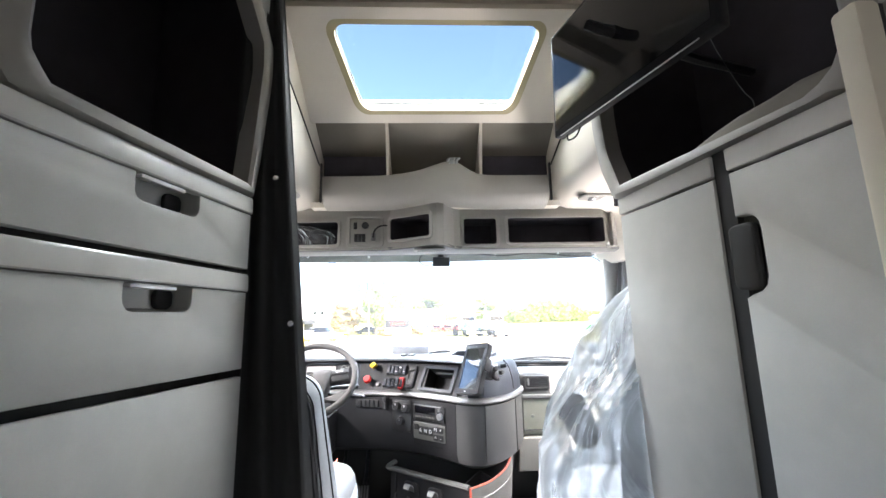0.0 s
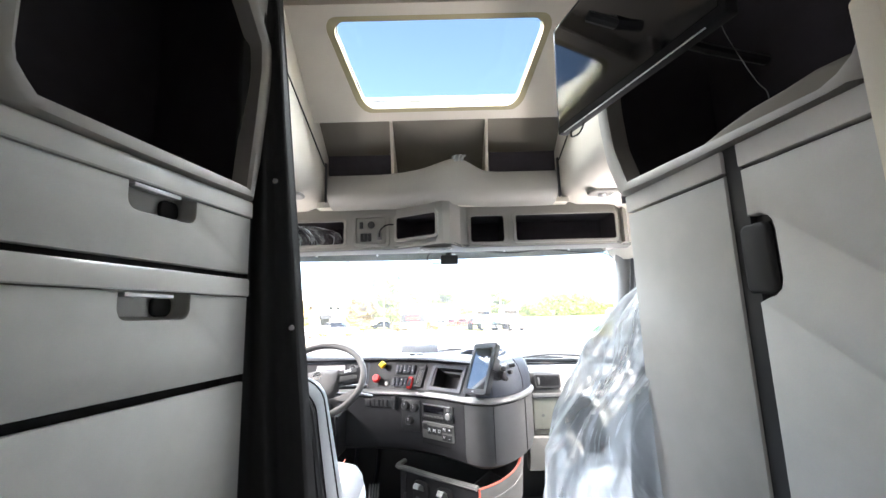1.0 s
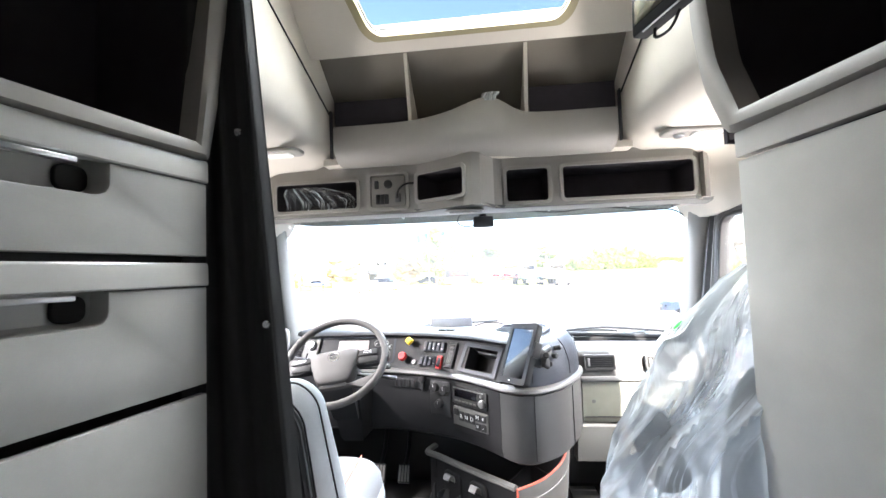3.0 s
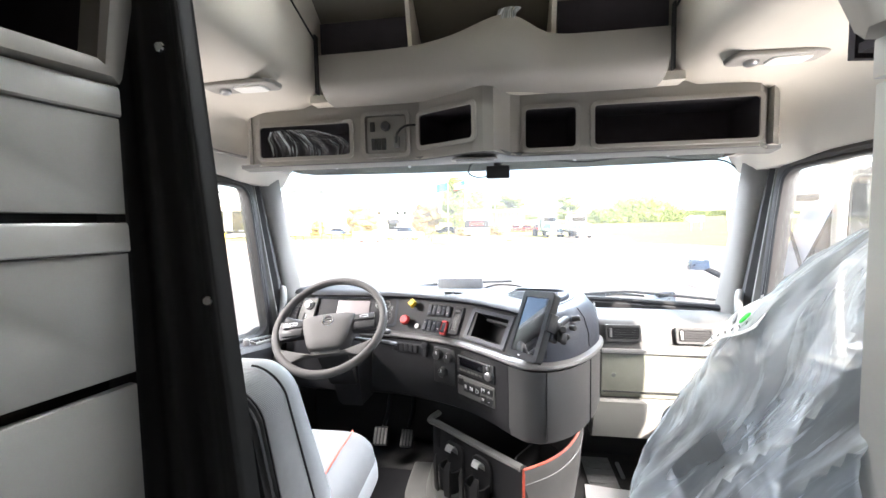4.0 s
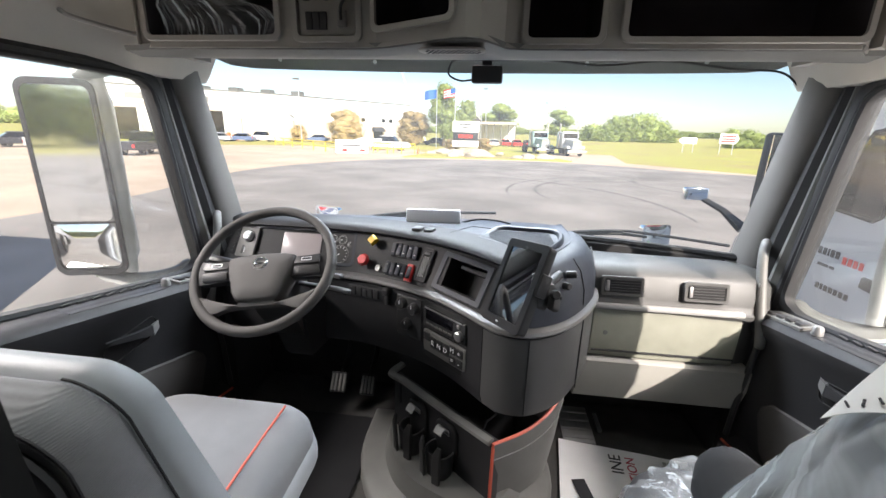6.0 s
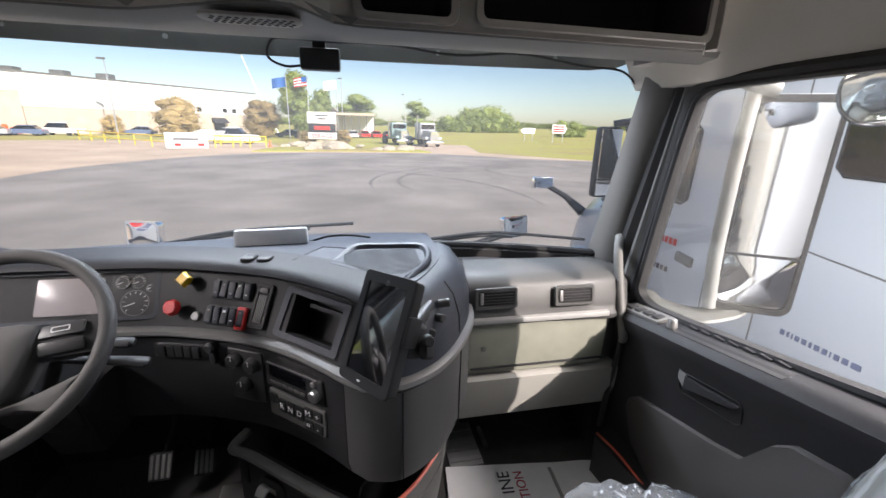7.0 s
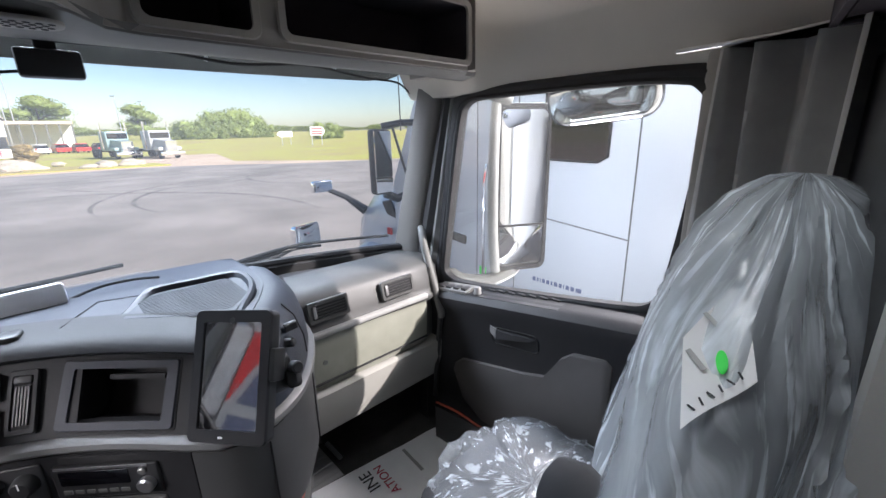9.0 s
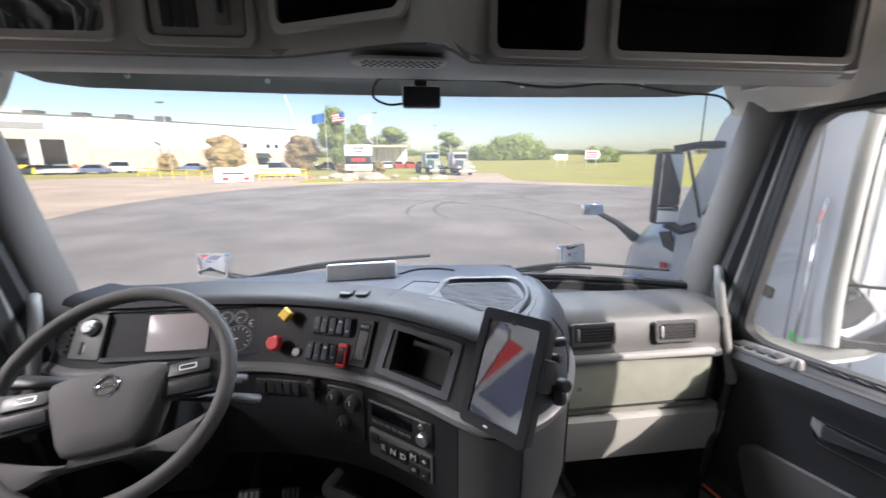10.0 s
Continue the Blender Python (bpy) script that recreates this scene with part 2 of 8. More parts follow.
ROCK = mat("pale_limestone", (0.42, 0.36, 0.28), 0.9, vary=0.3, scale=1.5, bump=0.5, grain=10)
ROOFDARK = mat("dark_roof", (0.07, 0.065, 0.06), 0.8)
SHELFBACK = mat("brown_grey_shelf_shade_and_felt", (0.19, 0.175, 0.145), 0.9, vary=0.06, scale=5, bump=0.3, grain=900)
CLOTH_SIDE = ribbed("ribbed_grey_seat_side", (0.17, 0.175, 0.18))
SKYGLASS = glass("tinted_skylight_glass", (0.84, 0.86, 0.84), 0.3)
KNEE = mat("pale_grey_knee_panel", (0.29, 0.285, 0.26), 0.55, vary=0.05, scale=6, bump=0.12, grain=700)
DASHSIDE = mat("lit_dash_side_grey", (0.080, 0.080, 0.080), 0.5, vary=0.08, bump=0.15, grain=800)
PILLAR = mat("grey_pillar_trim", (0.155, 0.15, 0.14), 0.55, vary=0.05, scale=6, bump=0.12, grain=700)

# ---- helpers for shapes ----
def mesh_of(bm, smooth=40):
    bmesh.ops.remove_doubles(bm, verts=bm.verts, dist=1e-5)
    bmesh.ops.recalc_face_normals(bm, faces=bm.faces)
    me = bpy.data.meshes.new("m")
    bm.to_mesh(me)
    bm.free()
    if smooth:
        me.shade_smooth()
        me.set_sharp_from_angle(angle=radians(smooth))
    return me


def part(name, bm, material, parent=None, label="", smooth=40):
    me = mesh_of(bm, smooth)
    me.name = name
    me.materials.append(material)
    ob = new(name, me)
    if parent is not None:
        ob.parent = parent
    if label:
        ob["label"] = label
    return ob


def thing(name, label, category, group="", kind="", at=None):
    ob = new(name)
    if at is not None:
        ob.matrix_basis = at
    return tagged(ob, label, category, group, kind)


def solid(name, bm, material, label, category, group="", kind="", smooth=40):
    return tagged(part(name, bm, material, None, "", smooth), label, category, group, kind)


def setting(name, bm, material, label, category, smooth=40):
    return solid(name, bm, material, label, category, "", "structure", smooth)


def box(x0, y0, z0, x1, y1, z1, r=0.0, seg=2):
    bm = bmesh.new()
    bmesh.ops.create_cube(bm, size=1)
    for v in bm.verts:
        v.co = Vector(((x0 + x1) / 2 + v.co.x * (x1 - x0), (y0 + y1) / 2 + v.co.y * (y1 - y0), (z0 + z1) / 2 + v.co.z * (z1 - z0)))
    if r:
        bmesh.ops.bevel(bm, geom=bm.edges[:], offset=r, segments=seg, affect="EDGES", profile=0.5)
    return bm


def moved(bm, m):
    bm.transform(m)
    return bm


def join(*bms):
    me = bpy.data.meshes.new("j")
    out = bmesh.new()
    for b in bms:
        b.to_mesh(me)
        out.from_mesh(me)
        b.free()
    bpy.data.meshes.remove(me)
    return out


def loft(rings, close=True, caps=True, loop=False):
    """A skin over rings of points; close: each ring is closed; loop: the last ring joins the first."""
    bm = bmesh.new()
    vs = [[bm.verts.new(p) for p in r] for r in rings]
    n = len(rings[0])
    for i in range(len(vs) if loop else len(vs) - 1):
        a, b = vs[i], vs[(i + 1) % len(vs)]
        for k in range(n if close else n - 1):
            bm.faces.new((a[k], a[(k + 1) % n], b[(k + 1) % n], b[k]))
    if caps and close and not loop:
        bm.faces.new(vs[0][::-1])
        bm.faces.new(vs[-1])
    return bm


def prism(points, vec):
    """A polygon pushed along vec."""
    v = Vector(vec)
    return loft([[Vector(p) for p in points], [Vector(p) + v for p in points]])


def rrect(w, h, r, n=5):
    r = min(r, w / 2 - 1e-4, h / 2 - 1e-4)
    pts = []
    for cx, cy, a0 in ((w / 2 - r, h / 2 - r, 0), (-w / 2 + r, h / 2 - r, 90), (-w / 2 + r, -h / 2 + r, 180), (w / 2 - r, -h / 2 + r, 270)):
        for k in range(n + 1):
            a = radians(a0 + 90 * k / n)
            pts.append((cx + r * math.cos(a), cy + r * math.sin(a)))
    return pts


def plane_at(o, u, v):
    """Maps (a, b, c) to o + a u + b v + c (u x v)."""
    u, v = Vector(u).normalized(), Vector(v)
    v = (v - u * v.dot(u)).normalized()
    w = u.cross(v)
    return Matrix(((u.x, v.x, w.x, o[0]), (u.y, v.y, w.y, o[1]), (u.z, v.z, w.z, o[2]), (0, 0, 0, 1)))


def pad(w, h, d, r=0.01, e=0.004, n=5):
    """A rounded plate, w by h in the xy plane, from z 0 to d, its front edge eased by e."""
    e = min(e, d * 0.8, w / 3, h / 3)
    rings = [[(x, y, 0) for x, y in rrect(w, h, r, n)], [(x, y, d - e) for x, y in rrect(w, h, r, n)],
             [(x, y, d - e * 0.3) for x, y in rrect(w - e * 0.6, h - e * 0.6, r, n)], [(x, y, d) for x, y in rrect(w - 2 * e, h - 2 * e, max(r - e, 0.001), n)]]
    return loft(rings)


def frame_ring(w, h, iw, ih, d, r=0.02, ir=0.015, n=5, ox=0.0, oy=0.0, e=0.003):
    """A plate with a rounded hole, from z 0 to d."""
    o, i = rrect(w, h, r, n), [(x + ox, y + oy) for x, y in rrect(iw, ih, ir, n)]
    return loft([[(x, y, 0) for x, y in o], [(x, y, d - e) for x, y in o], [(x * (1 - e / w), y * (1 - e / h), d) for x, y in o],
                 [(x, y, d) for x, y in i], [(x, y, 0) for x, y in i]], loop=True)


def recess(w, h, d, r=0.015, n=5, wall=0.004):
    """An open tray sunk from z 0 to -d, with a rounded mouth."""
    a, b = rrect(w, h, r, n), rrect(w + wall, h + wall, r, n)
    c = rrect(w * 0.96, h * 0.96, r, n)
    return loft([[(x, y, 0) for x, y in b], [(x, y, 0) for x, y in a], [(x, y, -d) for x, y in c], [(0, 0, -d)] * len(c), [(0, 0, -d - wall)] * len(c), [(x, y, -d - wall) for x, y in b]], loop=True)


def tube(points, r, n=8, close=False, flat=1.0, cap=True):
    pts = [Vector(p) for p in points]
    rings, up = [], Vector((0, 0, 1))
    m = len(pts)
    prev = None
    for i, p in enumerate(pts):
        t = (pts[(i + 1) % m] - pts[i - 1]) if close else (pts[min(i + 1, m - 1)] - pts[max(i - 1, 0)])
        t.normalize()
        if prev is None:
            s = t.cross(up if abs(t.z) < 0.95 else Vector((1, 0, 0))).normalized()
        else:
            s = (prev - t * prev.dot(t)).normalized()
        prev = s
        q = t.cross(s)
        rr = r[i] if isinstance(r, (list, tuple)) else r
        rings.append([p + rr * (math.cos(a) * s + flat * math.sin(a) * q) for a in (2 * math.pi * k / n for k in range(n))])
    return loft(rings, loop=close, caps=cap)


def curve(points, steps=6):
    """A smooth line through the points."""
    p = [Vector(q) for q in points]
    p = [2 * p[0] - p[1]] + p + [2 * p[-1] - p[-2]]
    out = []
    for i in range(1, len(p) - 2):
        for k in range(steps):
            t = k / steps
            out.append(0.5 * (2 * p[i] + (p[i + 1] - p[i - 1]) * t + (2 * p[i - 1] - 5 * p[i] + 4 * p[i + 1] - p[i + 2]) * t * t + (3 * p[i] - p[i - 1] - 3 * p[i + 1] + p[i + 2]) * t ** 3))
    out.append(p[-2])
    return out


def disc(r, d, n=20, e=0.002, r2=None):
    """A round knob, axis z from 0 to d."""
    r2 = r if r2 is None else r2
    ring = lambda q, z: [(q * math.cos(2 * math.pi * k / n), q * math.sin(2 * math.pi * k / n), z) for k in range(n)]
    return loft([ring(r, 0), ring(r2, d - e), ring(max(r2 - e, 1e-4), d)])


def letters(name, text, size, m, material, parent=None, depth=0.0006):
    cu = bpy.data.curves.new("t", "FONT")
    cu.body, cu.size, cu.extrude, cu.align_x, cu.align_y = text, size, depth, "CENTER", "CENTER"
    tmp = new("t", cu)
    dg = bpy.context.evaluated_depsgraph_get()
    me = bpy.data.meshes.new_from_object(tmp.evaluated_get(dg))
    bpy.data.objects.remove(tmp)
    me.transform(m)
    me.materials.clear()
    me.materials.append(material)
    ob = new(name, me)
    if parent is not None:
        ob.parent = parent
    return ob


def clear_pane(ob):
    ob.visible_shadow = False
    return ob


def M(*a):
    return pose(*a)



# ---- the cab: floor, walls, ceilings ----
def quadwall(pts, depth):
    """A thick sheet over a planar polygon, thickened along its normal."""
    p = [Vector(q) for q in pts]
    nrm = (p[1] - p[0]).cross(p[2] - p[1]).normalized()
    return prism(p, nrm * depth)


setting("floor", box(-1.2, -1.1, -0.06, 1.2, 3.0, 0.0), CARPET, "dark rubber floor covering of the cab", "floor")
# unseen wall, its cloth picked to keep the television's reflection dark
setting("wall_rear", box(-1.25, -1.16, 0, 1.25, -1.1, 2.5), CURTAIN_GREY, "unseen rear wall of the sleeper in grey cloth, for a dim reflection", "wall")
for side, tag in ((-1, "wall_left"), (1, "wall_right")):
    x0, x1 = sorted((side * 1.16, side * 1.22))
    # made-up opening in the left wall, behind the camera, for the added lamp
    wall = box(x0, -1.1, 0, x1, 1.70, 2.5) if side > 0 else join(box(x0, -1.1, 0, x1, 1.70, 1.45), box(x0, -1.1, 2.05, x1, 1.70, 2.5), box(x0, -1.1, 1.45, x1, -0.78, 2.05), box(x0, -0.12, 1.45, x1, 1.70, 2.05))
    setting(tag, wall, CABINET, "plain grey side wall of the sleeper", "wall")
setting("firewall", box(-1.2, 2.95, -0.3, 1.2, 3.0, 0.76), BLACK, "black firewall under the dashboard", "wall")
setting("ceiling", box(-1.2, -1.1, 2.40, 1.2, 1.66, 2.46), HEADLINER, "beige sleeper ceiling", "ceiling")

# sloping front of the raised roof, with the skylight's opening in it
SLOPE = plane_at((0, 1.865, 2.233), (1, 0, 0), (0, 0.27, -0.203))
SLEN = 0.338


def slope_panel():
    w2 = 0.62
    o = [(x * (0.93 - 0.62 * y), y) for x, y in rrect(0.83, SLEN + 0.02, 0.055, 6)]
    lip = [(x * 1.09, y * 1.13) for x, y in o]
    n = len(o)
    edge = []
    for x, y in o:
        a = math.atan2(y / 0.18, x / 0.40)
        cx, cy = math.cos(a), math.sin(a)
        k = 1 / max(abs(cx), abs(cy))
        edge.append((cx * k * w2, (cy * k * 0.24) if cy > 0 else cy * k * 0.24))
    out = [[(x, y, 0.0) for x, y in edge], [(x * 1.08, y * 1.10, 0.004) for x, y in lip], [(x * 1.03, y * 1.04, 0.008) for x, y in lip], [(x * 0.985, y * 0.98, 0.004) for x, y in lip], [(x * 0.985, y * 0.98, -0.09) for x, y in lip], [(x, y, -0.09) for x, y in edge]]
    rim = [[(x * 0.984, y * 0.979, 0.0042) for x, y in lip], [(x * 0.955, y * 0.94, -0.010) for x, y in lip], [(x * 1.012, y * 1.02, -0.030) for x, y in o], [(x, y, -0.05) for x, y in o], [(x, y, -0.09) for x, y in o], [(x * 0.984, y * 0.979, -0.09) for x, y in lip]]
    return moved(loft(out, loop=True), SLOPE), moved(loft(rim, loop=True), SLOPE)


roof_bm, rim_bm = slope_panel()
setting("roof_front", roof_bm, HEADLINER, "beige sloping roof front round the skylight", "ceiling")
sky_frame = thing("window_1", "large fixed skylight with a moulded surround and clear glass", "window", kind="structure")
part("rim", rim_bm, RIMCREAM, sky_frame, "cream moulded rim")
part("window_frame", moved(loft([[(x * (0.93 - 0.62 * y) * g, y * g, z) for x, y in rrect(0.83, SLEN + 0.02, 0.055, 6)] for g, z in ((1.03, -0.064), (0.99, -0.064), (0.99, -0.052), (1.03, -0.052))], loop=True), SLOPE), MIDGREY, sky_frame)
part("pane", moved(pad(0.90, SLEN + 0.06, 0.005, 0.05, 0.001), SLOPE @ M(0, 0, -0.075)), SKYGLASS, sky_frame)
# the shade inside the shelf is painted here as a darker brown-grey
setting("roof_below_skylight", quadwall([(-0.64, 2.055, 2.085), (0.64, 2.055, 2.085), (0.64, 2.47, 1.76), (-0.64, 2.47, 1.76)], 0.03), SHELFBACK, "sloping back of the open roof shelf, its shade in the colour", "ceiling")
setting("roof_above_skylight", quadwall([(-0.64, 1.60, 2.405), (0.64, 1.60, 2.405), (0.64, 1.68, 2.373), (-0.64, 1.68, 2.373)], 0.03), HEADLINER, "beige roof edge above the skylight", "ceiling")

for s, tag in ((-1, "left"), (1, "right")):
    # side of the raised roof, its lower edge rolling out into the ceiling above the seat
    prof = [(0.60, 2.44), (0.592, 2.1), (0.585, 1.86), (0.595, 1.76), (0.63, 1.70), (0.70, 1.672), (0.86, 1.668), (0.97, 1.652), (1.04, 1.575), (1.10, 1.462), (1.120, 1.436), (1.16, 1.432), (1.16, 1.75), (0.66, 1.78), (0.66, 2.44)]
    ys = (1.54, 1.7, 2.0, 2.16, 2.30, 2.38, 2.46, 2.56, 2.66, 2.76)
    rings = []
    for y in ys:
        f = max(0.0, min(1.0, (y - 2.30) / 0.26))
        f = f * f * (3 - 2 * f)
        rings.append([(s * (x - (0.045 * f if 1.0 < x < 1.15 else 0.0)), y, z - (0.018 * f if 1.0 < x else 0.0)) for x, z in prof])
    setting("ceiling_" + tag, loft(rings), HEADLINER, "beige moulded headliner above the side window", "ceiling")
setting("ceiling_middle", box(-0.64, 2.225, 1.672, 0.64, 2.8, 1.70), HEADLINER, "beige ceiling strip between shelf and console", "ceiling")
for s in (-1, 1):
    bm = tube([(s * 0.581, 2.15, 1.865), (s * 0.585, 1.9, 1.965), (s * 0.592, 1.55, 2.10)], 0.0035, 6)
    setting("trim", bm, DARK, "thin dark joint line in the roof side panel", "trim")
    setting("trim", box(s * 0.569 - 0.003, 2.128, 1.675, s * 0.569 + 0.003, 2.15, 1.87), DARK, "thin dark joint at the shelf end", "trim")

# roof shelf
shelf = thing("roof_shelf", "beige moulded roof shelf with dividers and a wavy front lip", "shelf")
xs = [-0.567 + 1.134 * k / 40 for k in range(41)]
rings = []
for x in xs:
    b = math.exp(-((x - 0.075) / 0.13) ** 2)
    bl = 1 / (1 + math.exp(-(x + 0.17) / 0.05)) * (1 / (1 + math.exp((x - 0.16) / 0.03)))
    yo, zt, zb = 2.15 - 0.035 * bl - 0.02 * b, 1.815 + 0.045 * bl * b + 0.012 * bl, 1.667
    rings.append([(x, yo + 0.015, zt), (x, yo + 0.002, zt - 0.006), (x, yo, zt - 0.03), (x, yo + 0.006, zb + 0.055), (x, yo + 0.018, zb + 0.030), (x, yo + 0.040, zb + 0.012), (x, yo + 0.075, zb + 0.002), (x, yo + 0.13, zb), (x, yo + 0.13, zb + 0.03), (x, yo + 0.055, zb + 0.04), (x, yo + 0.04, zt)])
part("front_lip", loft(rings), TRIM, shelf)
part("shelf_floor", box(-0.57, 2.17, 1.715, 0.57, 2.48, 1.735), TRIM, shelf)
# dividers take the lighter HEADLINER: their lit front edges are in the colour
for x in (-0.244, 0.222):
    part("divider", prism([(x - 0.007, 2.085, 2.065), (x - 0.007, 2.165, 1.80), (x - 0.007, 2.45, 1.74), (x - 0.007, 2.45, 1.79)], (0.014, 0, 0)), HEADLINER, shelf)
for x0, x1 in ((-0.565, -0.255), (0.235, 0.565)):
    part("net_panel", box(x0, 2.168, 1.80, x1, 2.172, 1.92), FELT, shelf, "black mesh net panel")

# overhead console above the windscreen
console = thing("overhead_console", "grey moulded overhead console with dark open pockets", "console")
plan = [(-0.945, 2.40), (-0.935, 2.31), (-0.90, 2.29), (-0.25, 2.285), (-0.22, 2.27), (-0.04, 2.17), (-0.005, 2.16), (0.03, 2.165), (0.085, 2.27), (0.12, 2.288), (0.90, 2.29), (0.94, 2.31), (0.955, 2.40)]


def console_y(x):
    for (xa, ya), (xb, yb) in zip(plan, plan[1:]):
        if xa <= x <= xb:
            return ya + (yb - ya) * (x - xa) / (xb - xa)
    return 2.3


POCKETS = [(-0.887, -0.510, 1.488, 1.612), (-0.455, -0.290, 1.484, 1.632), (-0.243, -0.036, 1.505, 1.622), (0.137, 0.314, 1.481, 1.623), (0.371, 0.893, 1.484, 1.624)]


def console_face():
    """The front as a grid of strips that leaves the pockets open."""
    gx = sorted({-0.935, 0.945, -0.22, -0.04, -0.005, 0.03, 0.085, 0.12, *[v for p in POCKETS for v in p[:2]]})
    bm = bmesh.new()
    for xa, xb in zip(gx, gx[1:]):
        mid = (xa + xb) / 2
        hole = [p for p in POCKETS if p[0] < mid < p[1]]
        spans = [(1.462, 1.685)] if not hole else [(1.462, hole[0][2]), (hole[0][3], 1.685)]
        for za, zb in spans:
            pts = [(xa, console_y(xa), za), (xb, console_y(xb), za), (xb, console_y(xb), zb), (xa, console_y(xa), zb)]
            f = [bm.verts.new(p) for p in pts]
            b = [bm.verts.new((p[0], p[1] + 0.012, p[2])) for p in pts]
            bm.faces.new(f)
            bm.faces.new(b[::-1])
            for k in range(4):
                bm.faces.new((f[k], f[(k + 1) % 4], b[(k + 1) % 4], b[k]))
    return bm


part("front", console_face(), TRIM, console)
under = []
for x in [-0.99 + 1.98 * k / 44 for k in range(45)]:
    y0 = console_y(max(-0.935, min(0.945, x)))
    under.append([(x, y0 + 0.0, 1.472), (x, y0 + 0.006, 1.458), (x, y0 + 0.06, 1.450), (x, 2.60, 1.484), (x, 2.74, 1.520), (x, 2.80, 1.545), (x, 2.80, 1.57), (x, 2.5, 1.51), (x, y0 + 0.03, 1.475)])
# the underside's shade is painted as a darker grey than the front
part("underside", loft(under), MIDGREY, console)
part("end_cap", loft([[(-0.93, 2.30, 1.47), (-0.93, 2.30, 1.685), (-0.93, 2.6, 1.685), (-0.93, 2.6, 1.47)], [(-0.97, 2.34, 1.47), (-0.97, 2.34, 1.68), (-0.97, 2.6, 1.68), (-0.97, 2.6, 1.47)]]), TRIM, console)
part("end_cap", loft([[(0.94, 2.30, 1.47), (0.94, 2.30, 1.685), (0.94, 2.6, 1.685), (0.94, 2.6, 1.47)], [(0.98, 2.34, 1.47), (0.98, 2.34, 1.68), (0.98, 2.6, 1.68), (0.98, 2.6, 1.47)]]), TRIM, console)
for i, (xa, xb, za, zb) in enumerate(POCKETS):
    o = Vector(((xa + xb) / 2, (console_y(xa) + console_y(xb)) / 2 - 0.002, (za + zb) / 2))
    u = Vector((xb - xa, console_y(xb) - console_y(xa), 0))
    P = plane_at(o, u, (0, 0, 1))
    w, h = u.length, zb - za
    part("pocket_rim", moved(frame_ring(w + 0.024, h + 0.022, w - 0.006, h - 0.006, 0.008, 0.02, 0.014), P @ M(0, 0, 0)), TRIM, console)
    part("pocket", moved(recess(w, h, 0.012 if i == 1 else 0.17, 0.012), P), TRIM if i == 1 else FELT, console, "" if i == 1 else "dark felt-lined open pocket")

# windscreen, pillars, doors' frames
def ws(x, k):
    """A point of the windscreen: x across, k from 0 at the sill to 1 at the header."""
    y0, y1 = 3.12 - 0.25 * (x / 1.04) ** 2, 2.86 - 0.10 * (x / 1.08) ** 2
    xx = x * (1 + 0.045 * k)
    return Vector((xx, y0 + (y1 - y0) * k, 0.80 + (1.575 - 0.80) * k))


def ws_sheet(d):
    rows = [[ws(-1.12 + 2.24 * i / 24, k / 4) + Vector((0, d, 0)) for i in range(25)] for k in range(5)]
    back = [[p + Vector((0, 0.006, 0)) for p in r] for r in rows]
    return loft([r + b[::-1] for r, b in zip(rows, back)])


screen = thing("windscreen", "wide curved clear glass windscreen", "window", kind="structure")
clear_pane(part("pane", ws_sheet(0.0), GLASS, screen))
part("lower_seal", tube([ws(-1.11 + 2.22 * i / 24, 0.0) + Vector((0, -0.008, 0.004)) for i in range(25)], 0.016, 8), RUBBER, screen)
for s in (-1, 1):
    part("side_seal", tube([ws(s * 1.115, k / 4) + Vector((0, -0.006, 0)) for k in range(5)], 0.010, 8), RUBBER, screen)

for s, tag in ((-1, "left"), (1, "right")):
    bot = [(1.048, 2.925), (1.050, 2.905), (1.058, 2.86), (1.070, 2.82), (1.085, 2.805), (1.18, 2.81), (1.13, 2.94), (1.09, 2.945)]
    top = [(1.050, 2.672), (1.052, 2.652), (1.066, 2.622), (1.084, 2.600), (1.105, 2.592), (1.18, 2.60), (1.13, 2.76), (1.10, 2.73)]
    rings = []
    for k in range(7):
        f = k / 6
        rings.append([(s * (a[0] + (b[0] - a[0]) * f), a[1] + (b[1] - a[1]) * f, 0.66 + (1.50 - 0.66) * f) for a, b in zip(bot, top)])
    setting("pillar_" + tag, loft(rings), PILLAR, "grey moulded windscreen pillar", "pillar")
    for name_, mat_, b2, t2 in (("door_seal", RUBBER, [(1.085, 2.81), (1.078, 2.765), (1.10, 2.735), (1.18, 2.76)], [(1.106, 2.605), (1.100, 2.585), (1.115, 2.565), (1.18, 2.59)]),
                                ("door_upright", MIDGREY, [(1.10, 2.740), (1.095, 2.715), (1.115, 2.69), (1.18, 2.72)], [(1.114, 2.575), (1.107, 2.560), (1.122, 2.545), (1.18, 2.57)]),
                                ("door_upright", DARK, [(1.112, 2.70), (1.108, 2.675), (1.125, 2.65), (1.18, 2.68)], [(1.120, 2.555), (1.113, 2.540), (1.130, 2.515), (1.18, 2.54)])):
        setting(name_ + "_" + tag, loft([[(s * (a[0] + (b[0] - a[0]) * f), a[1] + (b[1] - a[1]) * f, 0.64 + 0.80 * f) for a, b in zip(b2, t2)] for f in (0, 0.5, 1)]), mat_, "dark ribbed door frame beside the pillar", "door frame")
    xa, xb = sorted((s * 1.03, s * 1.21))
    setting("kick_panel_" + tag, box(xa, 2.668, -0.05, xb, 3.0, 0.70), BLACK, "black kick panel under the dash end", "wall")
    # rear door post behind the window
    setting("post_" + tag, box(min(s * 1.10, s * 1.2), 1.62, 0, max(s * 1.10, s * 1.2), 1.75, 1.75, 0.01), TRIM, "grey door post behind the side window", "pillar")

